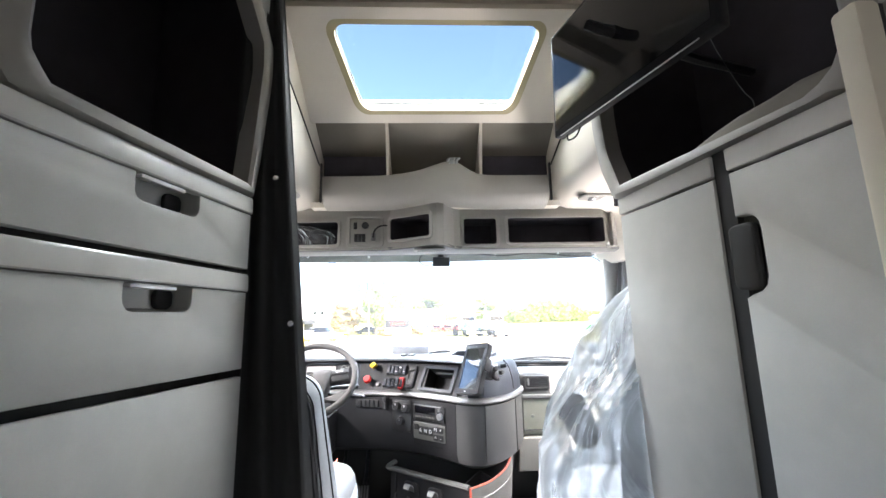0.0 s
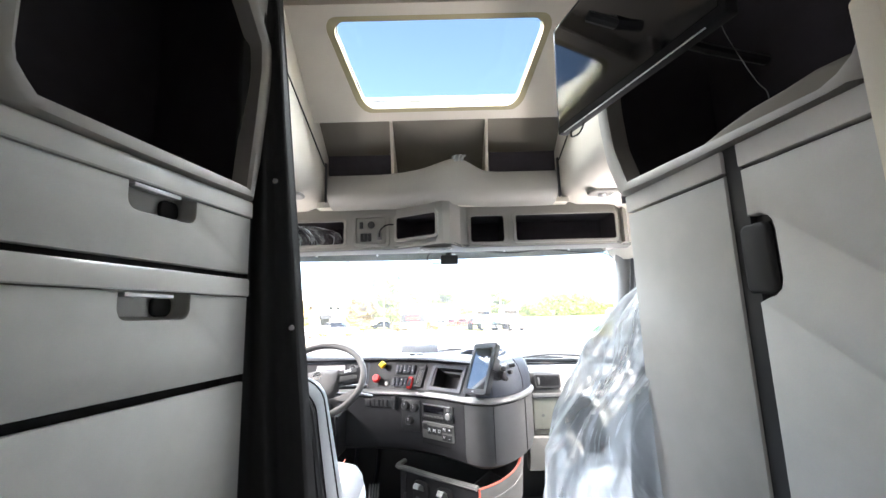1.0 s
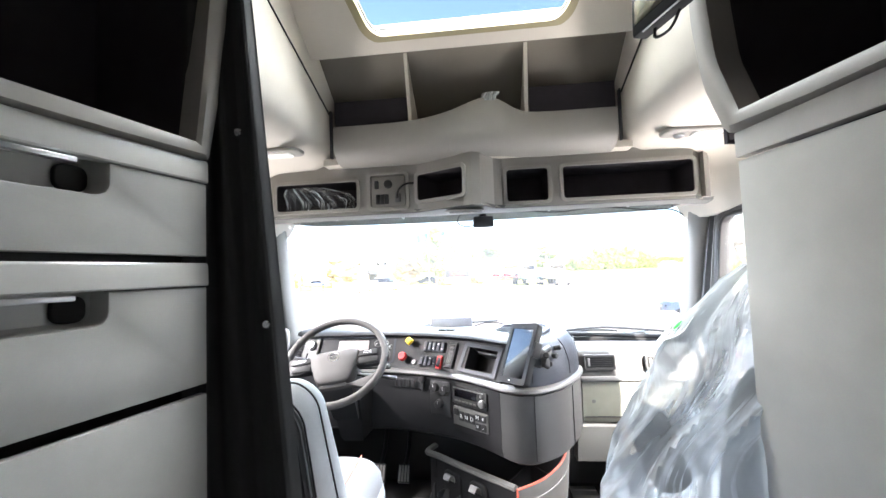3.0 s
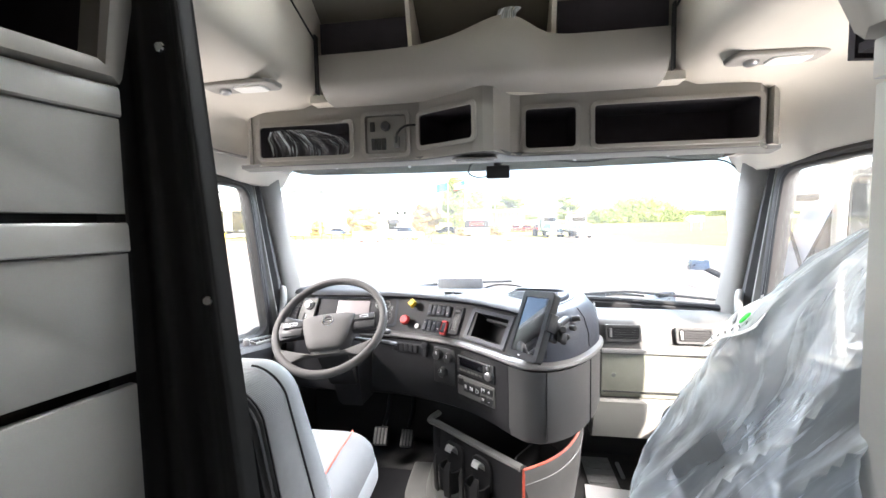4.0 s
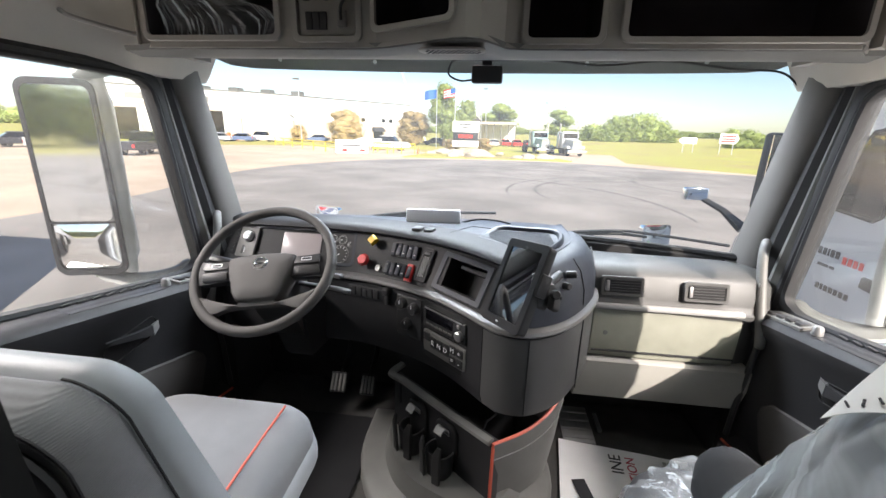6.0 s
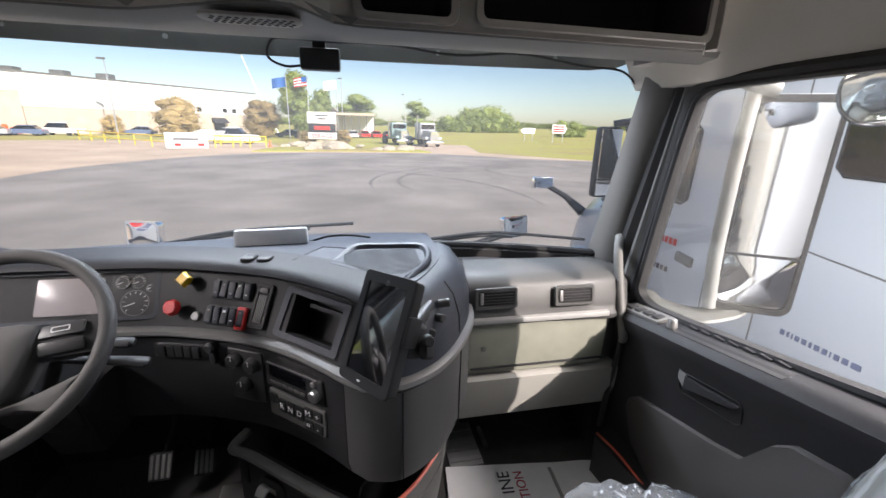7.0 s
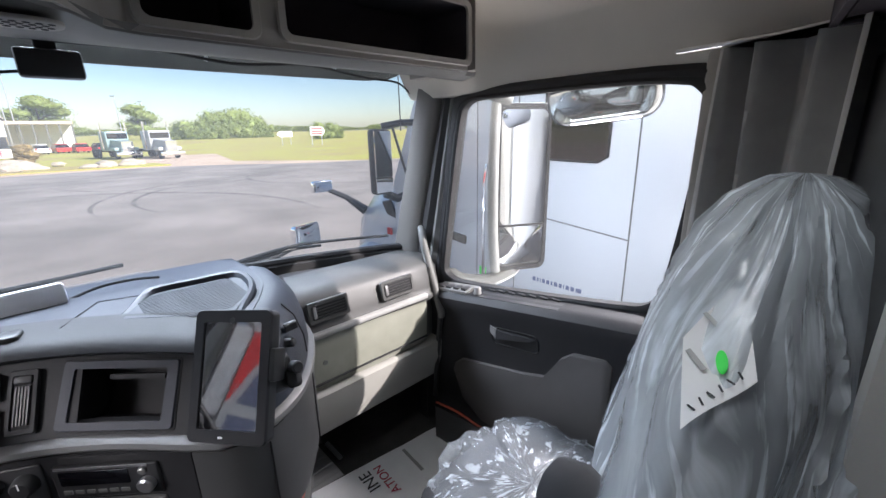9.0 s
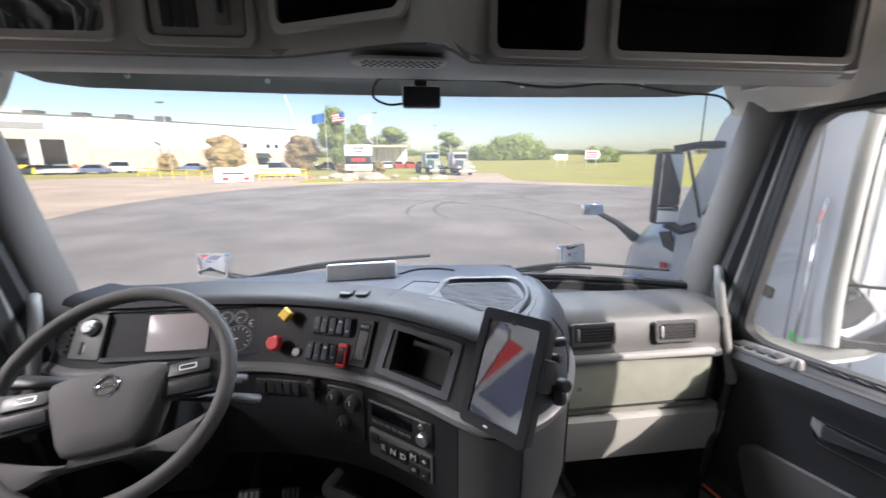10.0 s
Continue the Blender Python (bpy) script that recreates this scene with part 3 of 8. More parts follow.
# ---- doors ----
def sill_z(y):
    return 0.668 + (2.63 - y) * 0.155


def door(s, name, label):
    d = thing(name, label, "door", kind="structure")
    sx = lambda x: s * x
    # inner panel with a window ledge that climbs to the rear
    prof = lambda y: [(1.075, 0.02), (1.07, 0.30), (1.055, 0.36), (1.05, sill_z(y) - 0.09), (1.035, sill_z(y) - 0.07), (1.03, sill_z(y) - 0.03), (1.045, sill_z(y) - 0.012), (1.075, sill_z(y) - 0.004), (1.125, sill_z(y)), (1.17, sill_z(y)), (1.17, 0.02)]
    ys = [1.76, 1.9, 2.1, 2.3, 2.5, 2.66]
    part("panel", loft([[(sx(x), y, z) for x, z in prof(y)] for y in ys]), DARK, d)
    # grey padded insert, its upper edge stepped round the pull
    ins = [(2.50, 0.37), (2.46, 0.405), (2.16, 0.475), (2.08, 0.50), (2.02, 0.595), (1.98, 0.628), (1.88, 0.645), (1.86, 0.63), (1.86, 0.20), (1.90, 0.16), (2.36, 0.16), (2.46, 0.22), (2.51, 0.33)]
    part("padded_insert", loft([[(sx(1.062), y, z) for y, z in ins], [(sx(1.047), y, z) for y, z in ins], [(sx(1.040), y + (2.15 - y) * 0.03, z + (0.4 - z) * 0.04) for y, z in ins]]), INSERT, d, "grey padded door insert")
    # door pull
    pull = plane_at((sx(1.046), 2.21, 0.585), (0, -s, 0.155), (0, 0, 1))
    part("pull_cup", moved(recess(0.20, 0.062, 0.028, 0.02), pull), BLACK, d)
    part("pull_handle", loft([[(sx(1.047), 2.318, 0.606), (sx(1.047), 2.318, 0.580), (sx(1.042), 2.310, 0.578), (sx(1.042), 2.310, 0.606)], [(sx(1.046), 2.285, 0.604), (sx(1.046), 2.285, 0.566), (sx(1.036), 2.283, 0.566), (sx(1.036), 2.283, 0.604)]]), SILVER, d, "satin grey pull corner")
    part("pull_bar", loft([[(sx(1.046), 2.283, 0.602), (sx(1.046), 2.283, 0.572), (sx(1.036), 2.281, 0.566), (sx(1.036), 2.281, 0.602)], [(sx(1.044), 2.23, 0.608), (sx(1.044), 2.22, 0.590), (sx(1.030), 2.215, 0.588), (sx(1.030), 2.225, 0.608)], [(sx(1.046), 2.12, 0.624), (sx(1.046), 2.13, 0.612), (sx(1.036), 2.128, 0.610), (sx(1.036), 2.115, 0.624)]]), DARK, d)
    # switch panel and ledge slots
    led = lambda y: sill_z(y) - 0.004
    part("switch_panel", prism([(sx(1.05), 2.62, led(2.62) - 0.004), (sx(1.11), 2.62, led(2.62) + 0.008), (sx(1.11), 2.44, led(2.44) + 0.008), (sx(1.05), 2.44, led(2.44) - 0.004)], (0, 0, 0.009)), MIDGREY, d)
    for k in range(4):
        y = 2.595 - 0.042 * k
        part("window_switch", box(min(sx(1.06), sx(1.095)), y - 0.014, led(y) + 0.004, max(sx(1.06), sx(1.095)), y + 0.014, led(y) + 0.017, 0.003), BLACK, d)
    part("lock_knob", moved(disc(0.016, 0.028, 16, 0.004, 0.013), M(sx(1.07), 2.40, led(2.40))), SILVER, d, "silver lock knob")
    part("ledge_tray", loft([[(sx(1.052), 2.39, led(2.39) - 0.012), (sx(1.10), 2.39, led(2.39) - 0.006), (sx(1.10), 2.39, led(2.39) + 0.0035), (sx(1.052), 2.39, led(2.39) - 0.0045)], [(sx(1.052), 2.05, led(2.05) - 0.012), (sx(1.10), 2.05, led(2.05) - 0.006), (sx(1.10), 2.05, led(2.05) + 0.0035), (sx(1.052), 2.05, led(2.05) - 0.0045)]]), BLACK, d, "black ledge tray")
    for k in range(7):
        y = 2.36 - 0.045 * k
        part("slot", box(min(sx(1.105), sx(1.117)), y - 0.015, led(y) + 0.004, max(sx(1.105), sx(1.117)), y + 0.015, led(y) + 0.010), RUBBER, d)
    # side window
    ring = [(2.60, sill_z(2.60) + 0.03), (2.54, sill_z(2.54) + 0.012), (1.86, sill_z(1.86) + 0.012), (1.80, sill_z(1.8) + 0.03), (1.775, sill_z(1.775) + 0.09), (1.735, 1.30), (1.74, 1.37), (1.80, 1.408), (2.44, 1.403), (2.49, 1.392), (2.525, 1.35), (2.632, 0.76), (2.63, 0.72)]
    for _ in range(2):
        ring = [q for p0, p1 in zip(ring, ring[1:] + ring[:1]) for q in ((p0[0] * 0.75 + p1[0] * 0.25, p0[1] * 0.75 + p1[1] * 0.25), (p0[0] * 0.25 + p1[0] * 0.75, p0[1] * 0.25 + p1[1] * 0.75))]
    cy, cz = 2.2, 1.05
    wx = lambda z: sx(1.13 - 0.02 * (z - 0.7))
    grow = lambda q, g: (cy + (q[0] - cy) * (1 + g / 0.42), cz + (q[1] - cz) * (1 + (g if q[1] < cz else g * 0.5) / 0.33))
    def rr(g, dx):
        return [(wx(z) + s * dx, y, z) for y, z in (grow(q, g) for q in ring)]
    part("window_seal", loft([rr(0.0, 0.0), rr(0.0, -0.012), rr(0.012, -0.016), rr(0.028, -0.010), rr(0.028, 0.02), rr(0.0, 0.02)], loop=True), RUBBER, d, "black rubber window seal")
    part("window_frame", loft([rr(0.026, 0.0), rr(0.026, -0.012), rr(0.05, -0.014), rr(0.075, -0.002), rr(0.075, 0.03), rr(0.026, 0.03)], loop=True), DARK, d)
    clear_pane(part("pane", loft([rr(0.004, 0.004), rr(0.004, 0.009)]), GLASS, d))
    # grab handle on the pillar
    g = curve([(sx(1.10), 2.76, 0.90), (sx(1.072), 2.72, 0.895), (sx(1.052), 2.685, 0.845), (sx(1.042), 2.63, 0.72), (sx(1.034), 2.57, 0.59), (sx(1.04), 2.575, 0.555)], 5)
    h = part("grab_handle", tube(g, [0.012] + [0.016] * (len(g) - 2) + [0.012], 10, flat=0.8), MIDGREY, None)
    part("lower_bar", tube([(sx(1.036), 2.575, 0.56), (sx(1.034), 2.60, 0.36), (sx(1.03), 2.612, 0.16)], 0.011, 8), BLACK, h)
    tagged(h, "grey moulded grab handle on the windscreen pillar", "handle", "pillar grab handles")
    part("sill_step", prism([(sx(1.10), 2.62, 0.0), (sx(0.97), 2.55, 0.0), (sx(1.0), 2.30, 0.0), (sx(1.10), 2.2, 0.0)], (0, 0, 0.17)), BLACK, d)
    part("red_piping", tube(curve([(sx(0.985), 2.56, 0.175), (sx(1.0), 2.45, 0.178), (sx(1.01), 2.32, 0.165), (sx(1.05), 2.22, 0.12)], 5), 0.005, 6), REDTRIM, d, "coral red piping")
    return d


door(1, "door_1", "passenger door with dark panel, grey insert and glass window")
door(-1, "door_2", "driver door with dark panel, grey insert and glass window")

# ---- dashboard ----
dash = thing("dashboard", "charcoal wraparound truck dashboard with silver trim band", "dashboard")
PLAN = curve([(-1.03, 2.70, 0), (-0.90, 2.645, 0), (-0.62, 2.64, 0), (-0.44, 2.625, 0), (-0.30, 2.585, 0), (-0.16, 2.525, 0), (-0.05, 2.45, 0), (0.03, 2.375, 0), (0.095, 2.305, 0)], 4)
SIDE = curve([(0.135, 2.268, 0), (0.20, 2.262, 0), (0.275, 2.305, 0), (0.335, 2.375, 0), (0.385, 2.46, 0), (0.425, 2.55, 0), (0.445, 2.65, 0), (0.45, 2.76, 0)], 4)
ALL = PLAN + SIDE


def outward(line, i):
    t = line[min(i + 1, len(line) - 1)] - line[max(i - 1, 0)]
    return Vector((t.y, -t.x, 0)).normalized()


def band(line, prof, close=True):
    rings = []
    for i, p in enumerate(line):
        n = outward(line, i)
        rings.append([p + n * o + Vector((0, 0, z)) for o, z in prof])
    return loft(rings, close=close)


# lower body, trim lip, upper face and brow
LOWER = [(-0.02, 0.40), (0.02, 0.425), (0.030, 0.46), (0.032, 0.69), (0.01, 0.70), (-0.2, 0.70), (-0.2, 0.40)]
# shade is put into the colours: shadowed front in DARK, lit side in DASHSIDE
part("lower_body", band(PLAN, LOWER), DARK, dash)
part("lower_cheek", band([PLAN[-1]] + SIDE, LOWER), DASHSIDE, dash, "rounded dash side in the lighter grey of its lit face")
part("trim_band", band(ALL, [(0.028, 0.697), (0.038, 0.699), (0.043, 0.706), (0.040, 0.716), (0.030, 0.722), (0.010, 0.727), (-0.03, 0.70)]), SILVER, dash, "satin silver trim band")


def plan_slice(x0, x1, line=PLAN):
    """The part of the plan line from x0 to x1."""
    def at(x):
        for a, b in zip(line, line[1:]):
            if a.x <= x <= b.x:
                return a.lerp(b, (x - a.x) / (b.x - a.x))
        return (line[0] if x < line[0].x else line[-1]).copy()
    return [at(x0)] + [p.copy() for p in line if x0 + 1e-4 < p.x < x1 - 1e-4] + [at(x1)]


face_y = lambda z: 0.022 - (z - 0.725) * 0.571
FULL = [(0.022, 0.725), (-0.062, 0.872), (-0.12, 0.87), (-0.08, 0.725)]
part("upper_face", band(plan_slice(-1.03, -0.076), FULL), DARK, dash)
part("upper_face", band(plan_slice(0.048, PLAN[-1].x), FULL), DARK, dash)
for za, zb in ((0.725, 0.747), (0.840, 0.872)):
    part("upper_face", band(plan_slice(-0.076, 0.048), [(face_y(za), za), (face_y(zb), zb), (face_y(zb) - 0.012, zb), (face_y(za) - 0.012, za)]), DARK, dash)
part("brow", band(PLAN, [(-0.062, 0.866), (-0.045, 0.868), (-0.036, 0.877), (-0.045, 0.890), (-0.075, 0.899), (-0.17, 0.903), (-0.17, 0.87)]), DARK, dash)
part("side_cheek", band(SIDE, [(0.026, 0.726), (0.022, 0.79), (0.004, 0.85), (-0.022, 0.882), (-0.06, 0.898), (-0.12, 0.89), (-0.06, 0.728)]), CHAR, dash)
part("corner_post", loft([[PLAN[-1] + Vector((0, 0, 0.726)), PLAN[-1] + Vector((0.03, -0.03, 0.726)), SIDE[0] + Vector((0.0, 0.0, 0.726)), SIDE[0] + Vector((0.02, 0.08, 0.726)), PLAN[-1] + Vector((0.02, 0.08, 0.726))],
                          [PLAN[-1] + Vector((0.045, 0.045, 0.885)), PLAN[-1] + Vector((0.06, 0.02, 0.88)), SIDE[0] + Vector((0.03, 0.03, 0.88)), SIDE[0] + Vector((0.04, 0.1, 0.895)), PLAN[-1] + Vector((0.04, 0.12, 0.895))]]), CHAR, dash)
# top deck to the windscreen
deck = bmesh.new()
rows = []
for i, p in enumerate(ALL):
    n = outward(ALL, i)
    q = p - n * (0.10 if i < len(PLAN) else 0.075)
    x = max(-1.02, min(0.43, q.x))
    far = ws(max(-1.03, min(1.0, x)), 0.02) + Vector((0, -0.02, 0))
    a = Vector((q.x, q.y, 0.899))
    b = Vector((x, far.y, 0.855))
    m = a.lerp(b, 0.5)
    rows.append([a, Vector((m.x, m.y, 0.893)), b, b + Vector((0, 0, -0.06)), a + Vector((0, 0, -0.05))])
part("top_deck", loft(rows), CHAR, dash)
# tray with a ribbed floor
tray = [Vector(q) for q in ((0.018, 2.565, 0), (0.06, 2.64, 0), (0.112, 2.708, 0), (0.22, 2.704, 0), (0.318, 2.690, 0), (0.332, 2.62, 0), (0.312, 2.525, 0), (0.265, 2.45, 0), (0.215, 2.40, 0), (0.12, 2.48, 0))]
mid = sum(tray, Vector()) / len(tray)
smooth_tray = curve(tray + [tray[0]], 3)[:-1]
rim_h = lambda p: 0.901 + 0.017 * max(0.0, min(1.0, (p.x + p.y - 2.66) / 0.16))
part("tray_rim", loft([[mid + (p - mid) * 1.06 + Vector((0, 0, 0.885)) for p in smooth_tray], [mid + (p - mid) * 1.05 + Vector((0, 0, rim_h(p) - 0.006)) for p in smooth_tray], [mid + (p - mid) + Vector((0, 0, rim_h(p))) for p in smooth_tray], [mid + (p - mid) * 0.93 + Vector((0, 0, rim_h(p) - 0.003)) for p in smooth_tray], [mid + (p - mid) * 0.88 + Vector((0, 0, 0.899)) for p in smooth_tray]], caps=False), CHAR, dash)
part("tray_floor", prism([mid + (p - mid) * 0.90 + Vector((0, 0, 0.896)) for p in smooth_tray], (0, 0, 0.0065)), CHAR, dash)
for k in range(22):
    y = 2.455 + 0.0104 * k
    a, b = (0.075 if y > 2.56 else 0.075 + (2.56 - y) * 0.75), (0.295 if y > 2.52 else 0.295 - (2.52 - y) * 0.8)
    part("tray_rib", tube(curve([(a + (b - a) * j / 6, y + 0.002 * (-1) ** j, 0.9015) for j in range(7)], 2), 0.0023, 5), CHAR, dash)
part("speaker_pod", prism([(-0.066, 2.612, 0.890), (0.006, 2.735, 0.890), (0.098, 2.704, 0.890), (0.012, 2.568, 0.890)], (0, 0, 0.011)), CHAR, dash)
part("pod_seam", tube([(-0.070, 2.612, 0.901), (0.004, 2.739, 0.901), (0.10, 2.708, 0.901)], 0.002, 5), RUBBER, dash)


def on_face(x, z, lift=0.0, line=PLAN):
    """A frame on the sloping upper face or, below the band, on the lower face, at x along the dash."""
    best = min(range(len(line)), key=lambda i: abs(line[i].x - x))
    j = best if line[best].x <= x or best == 0 else best - 1
    j = min(j, len(line) - 2)
    f = (x - line[j].x) / (line[j + 1].x - line[j].x)
    p = line[j].lerp(line[j + 1], f)
    t = (line[j + 1] - line[j]).normalized()
    n = Vector((t.y, -t.x, 0))
    if z > 0.725:
        off = 0.022 - (z - 0.725) * 0.571
        up = Vector((0, 0, 1)) - n * 0.571
    else:
        off, up = 0.032, Vector((0, 0, 1))
    return plane_at(p + n * (off + lift) + Vector((0, 0, z)), t, up)


# open storage bin beside the vent
bin_m = on_face(-0.015, 0.793, 0.004)
part("bin_frame", moved(frame_ring(0.238, 0.138, 0.192, 0.104, 0.007, 0.008, 0.005), bin_m), CHAR, dash)
part("bin_seam", moved(frame_ring(0.246, 0.146, 0.239, 0.139, 0.003, 0.008, 0.007, e=0.0008), bin_m), RUBBER, dash)
part("bin", moved(recess(0.196, 0.108, 0.10, 0.006), bin_m @ M(0, 0, 0.004)), RUBBER, dash, "empty black storage bin")
part("bin_ledge", moved(box(-0.030, 0.030, -0.06, 0.084, 0.040, -0.006), bin_m), DARK, dash)
# slim vent
vent_m = on_face(-0.155, 0.795, 0.004)
part("slim_vent_frame", moved(frame_ring(0.052, 0.125, 0.036, 0.105, 0.008, 0.006, 0.005), vent_m), DARK, dash)
part("slim_vent_back", moved(pad(0.04, 0.11, 0.002, 0.004, 0.001), vent_m), RUBBER, dash)
for k in range(5):
    part("vent_slat", moved(box(-0.0135 + 0.0055 * k, -0.045, 0.002, -0.0105 + 0.0055 * k, 0.03, 0.007), vent_m), BLACK, dash)
part("vent_slider", moved(pad(0.032, 0.016, 0.010, 0.004, 0.002), vent_m @ M(0, 0.043, 0)), BLACK, dash)
# two rows of rocker switches
for row, z in enumerate((0.824, 0.760)):
    m0 = on_face(-0.242 - 0.006 * row, z, 0.003)
    m0 = m0 @ Matrix.Diagonal((1.13, 1.13, 1, 1))
    part("switch_bezel", moved(pad(0.108, 0.05, 0.005, 0.006, 0.002), m0), BLACK, dash)
    for k in range(5 if row == 0 else 5):
        sw = part("rocker_switch", moved(pad(0.0185, 0.042, 0.012, 0.003, 0.003), m0 @ M(-0.0425 + 0.0213 * k, 0, 0.003, -6 if (k + row) % 2 else 6)), CHAR, dash)
        part("switch_mark", moved(pad(0.007, 0.005, 0.0012, 0.001, 0.0004), m0 @ M(-0.0425 + 0.0213 * k, 0.011, 0.0146, -6 if (k + row) % 2 else 6)), WHITEPLASTIC if (k + row) % 3 == 0 else MIDGREY, sw)
        part("switch_mark", moved(pad(0.007, 0.003, 0.0012, 0.001, 0.0004), m0 @ M(-0.0425 + 0.0213 * k, -0.010, 0.0146, -6 if (k + row) % 2 else 6)), STEEL if k > 1 else MIDGREY, sw)
    if row == 1:
        part("red_switch_frame", moved(frame_ring(0.024, 0.056, 0.017, 0.04, 0.014, 0.004, 0.003), m0 @ M(0.045, -0.002, 0.002)), RED, dash, "red guard frame round a switch")
# brake valves
for name, x, z, colour, shape in (("red_knob", -0.392, 0.768, RED, 8), ("yellow_knob", -0.372, 0.838, YELLOW, 4)):
    k0 = on_face(x, z, 0.0)
    part("knob_stem", moved(disc(0.008, 0.028, 10), k0), BLACK, dash)
    part(name, moved(disc(0.024, 0.016, shape, 0.004, 0.021), k0 @ M(0, 0, 0.024, 0, 0, 0 if shape == 8 else 8)), colour, dash, "%s park brake knob" % name.split("_")[0])
    part("knob_hub", moved(disc(0.014, 0.012, 16, 0.003), k0 @ M(0, 0, 0.016)), colour, dash)
part("ignition_ring", moved(disc(0.013, 0.010, 20, 0.003), on_face(-0.335, 0.752)), SILVER, dash)
# instrument cluster, gauges and the light switch panel
cl = on_face(-0.665, 0.80, -0.004)
part("cluster_recess", moved(pad(0.42, 0.128, 0.004, 0.02, 0.002), cl), BLACK, dash)
part("cluster_hood", moved(frame_ring(0.44, 0.150, 0.415, 0.126, 0.014, 0.02, 0.016), cl), CHAR, dash)
part("cluster_screen", moved(pad(0.165, 0.104, 0.006, 0.006, 0.002), cl @ M(-0.010, 0, 0.002)), LCD, dash, "pale unlit cluster display")
part("gauge_plate", moved(pad(0.115, 0.118, 0.004, 0.01, 0.002), cl @ M(0.146, 0, 0.002)), DARK, dash)
for gx, gy, gr in ((0.155, -0.026, 0.036), (0.120, 0.034, 0.018), (0.160, 0.034, 0.018), (0.192, 0.015, 0.010)):
    g = part("gauge", moved(disc(gr, 0.007, 28, 0.002), cl @ M(gx, gy, 0.003)), BLACK, dash)
    part("gauge_rim", moved(tube([(gr * math.cos(a), gr * math.sin(a), 0) for a in (2 * math.pi * k / 28 for k in range(28))], 0.0014, 6, True), cl @ M(gx, gy, 0.010)), SILVER, g)
    for k in range(11):
        a = radians(225 - 27 * k)
        part("gauge_mark", moved(box(-0.0032 * gr / 0.036, -0.0007, 0, 0.0032 * gr / 0.036, 0.0007, 0.001), cl @ M(gx + 0.80 * gr * math.cos(a), gy + 0.80 * gr * math.sin(a), 0.010, 0, 0, math.degrees(a))), WHITEPLASTIC, g)
    part("needle", moved(box(-0.001, 0, 0, 0.001, gr * 0.7, 0.0015), cl @ M(gx, gy, 0.0105, 0, 0, 110)), WHITEPLASTIC, g)
lp = on_face(-0.912, 0.80, 0.002)
part("light_panel", moved(pad(0.092, 0.125, 0.008, 0.006, 0.003), lp), MIDGREY, dash, "grey light switch panel")
part("light_knob_ring", moved(disc(0.026, 0.006, 28, 0.002), lp @ M(0.008, 0.025, 0.006)), BLACK, dash)
part("light_knob", moved(disc(0.021, 0.022, 24, 0.004, 0.019), lp @ M(0.008, 0.025, 0.008)), STEEL, dash)
part("dimmer", moved(pad(0.008, 0.035, 0.006, 0.003, 0.002), lp @ M(-0.012, -0.032, 0.006)), BLACK, dash)
part("dimmer_mark", moved(pad(0.003, 0.02, 0.002, 0.001, 0.0005), lp @ M(-0.002, -0.032, 0.0075)), WHITEPLASTIC, dash)
lv = on_face(-0.985, 0.80, 0.002)
part("left_vent", moved(pad(0.05, 0.12, 0.004, 0.004, 0.001), lv), RUBBER, dash)
for k in range(7):
    part("vent_slat", moved(box(-0.021, -0.05 + 0.0155 * k, 0.003, 0.021, -0.043 + 0.0155 * k, 0.012), lv), DARK, dash)
# lower centre: climate knobs, radio, gear keypad
RX = -0.033
part("radio_bezel", moved(pad(0.225, 0.215, 0.004, 0.008, 0.002), on_face(RX, 0.578, 0.0)), RUBBER, dash)
rd = on_face(RX + 0.002, 0.632, 0.003) @ Matrix.Diagonal((1.2, 1.15, 1, 1))
radio = part("radio", moved(pad(0.172, 0.066, 0.012, 0.005, 0.003), rd), BLACK, dash)
part("radio_display", moved(pad(0.112, 0.030, 0.002, 0.002, 0.0005), rd @ M(-0.018, 0.010, 0.0115)), SCREEN, radio)
for k in range(6):
    part("radio_button", moved(pad(0.014, 0.008, 0.003, 0.001, 0.001), rd @ M(-0.066 + 0.0185 * k, -0.019, 0.0112)), MIDGREY, radio)
part("radio_knob", moved(disc(0.014, 0.016, 18, 0.003), rd @ M(0.066, -0.007, 0.011)), STEEL, radio)
part("radio_knob", moved(disc(0.007, 0.008, 14, 0.002), rd @ M(0.062, 0.020, 0.011)), SILVER, radio)
part("radio_slot", moved(pad(0.15, 0.004, 0.002, 0.001, 0.0005), rd @ M(-0.005, 0.030, 0.0112)), STEEL, radio)
kp = on_face(RX + 0.002, 0.540, 0.003) @ Matrix.Diagonal((1.2, 1.15, 1, 1))
keypad = part("gear_keypad", moved(pad(0.172, 0.070, 0.010, 0.004, 0.002), kp), MIDGREY, dash)
for k, ch in enumerate(("", "R", "N", "D", "M", "+")):
    tall = k in (1, 2, 3)
    key = part("gear_key", moved(pad(0.0235, 0.036 if tall else 0.025, 0.006, 0.002, 0.0015), kp @ M(-0.068 + 0.0270 * k, 0.004 if tall else 0.016, 0.009)), BLACK, keypad)
    if ch:
        letters("lettering", ch, 0.021, kp @ M(-0.068 + 0.0270 * k, 0.004 if tall else 0.016, 0.0156), WHITEPLASTIC, key)
for k, ch in ((4, "="), (5, "-")):
    key = part("gear_key", moved(pad(0.0235, 0.025, 0.006, 0.002, 0.0015), kp @ M(-0.068 + 0.0270 * k, -0.017, 0.009)), BLACK, keypad)
    letters("lettering", ch, 0.021, kp @ M(-0.068 + 0.0270 * k, -0.016, 0.0156), WHITEPLASTIC, key)
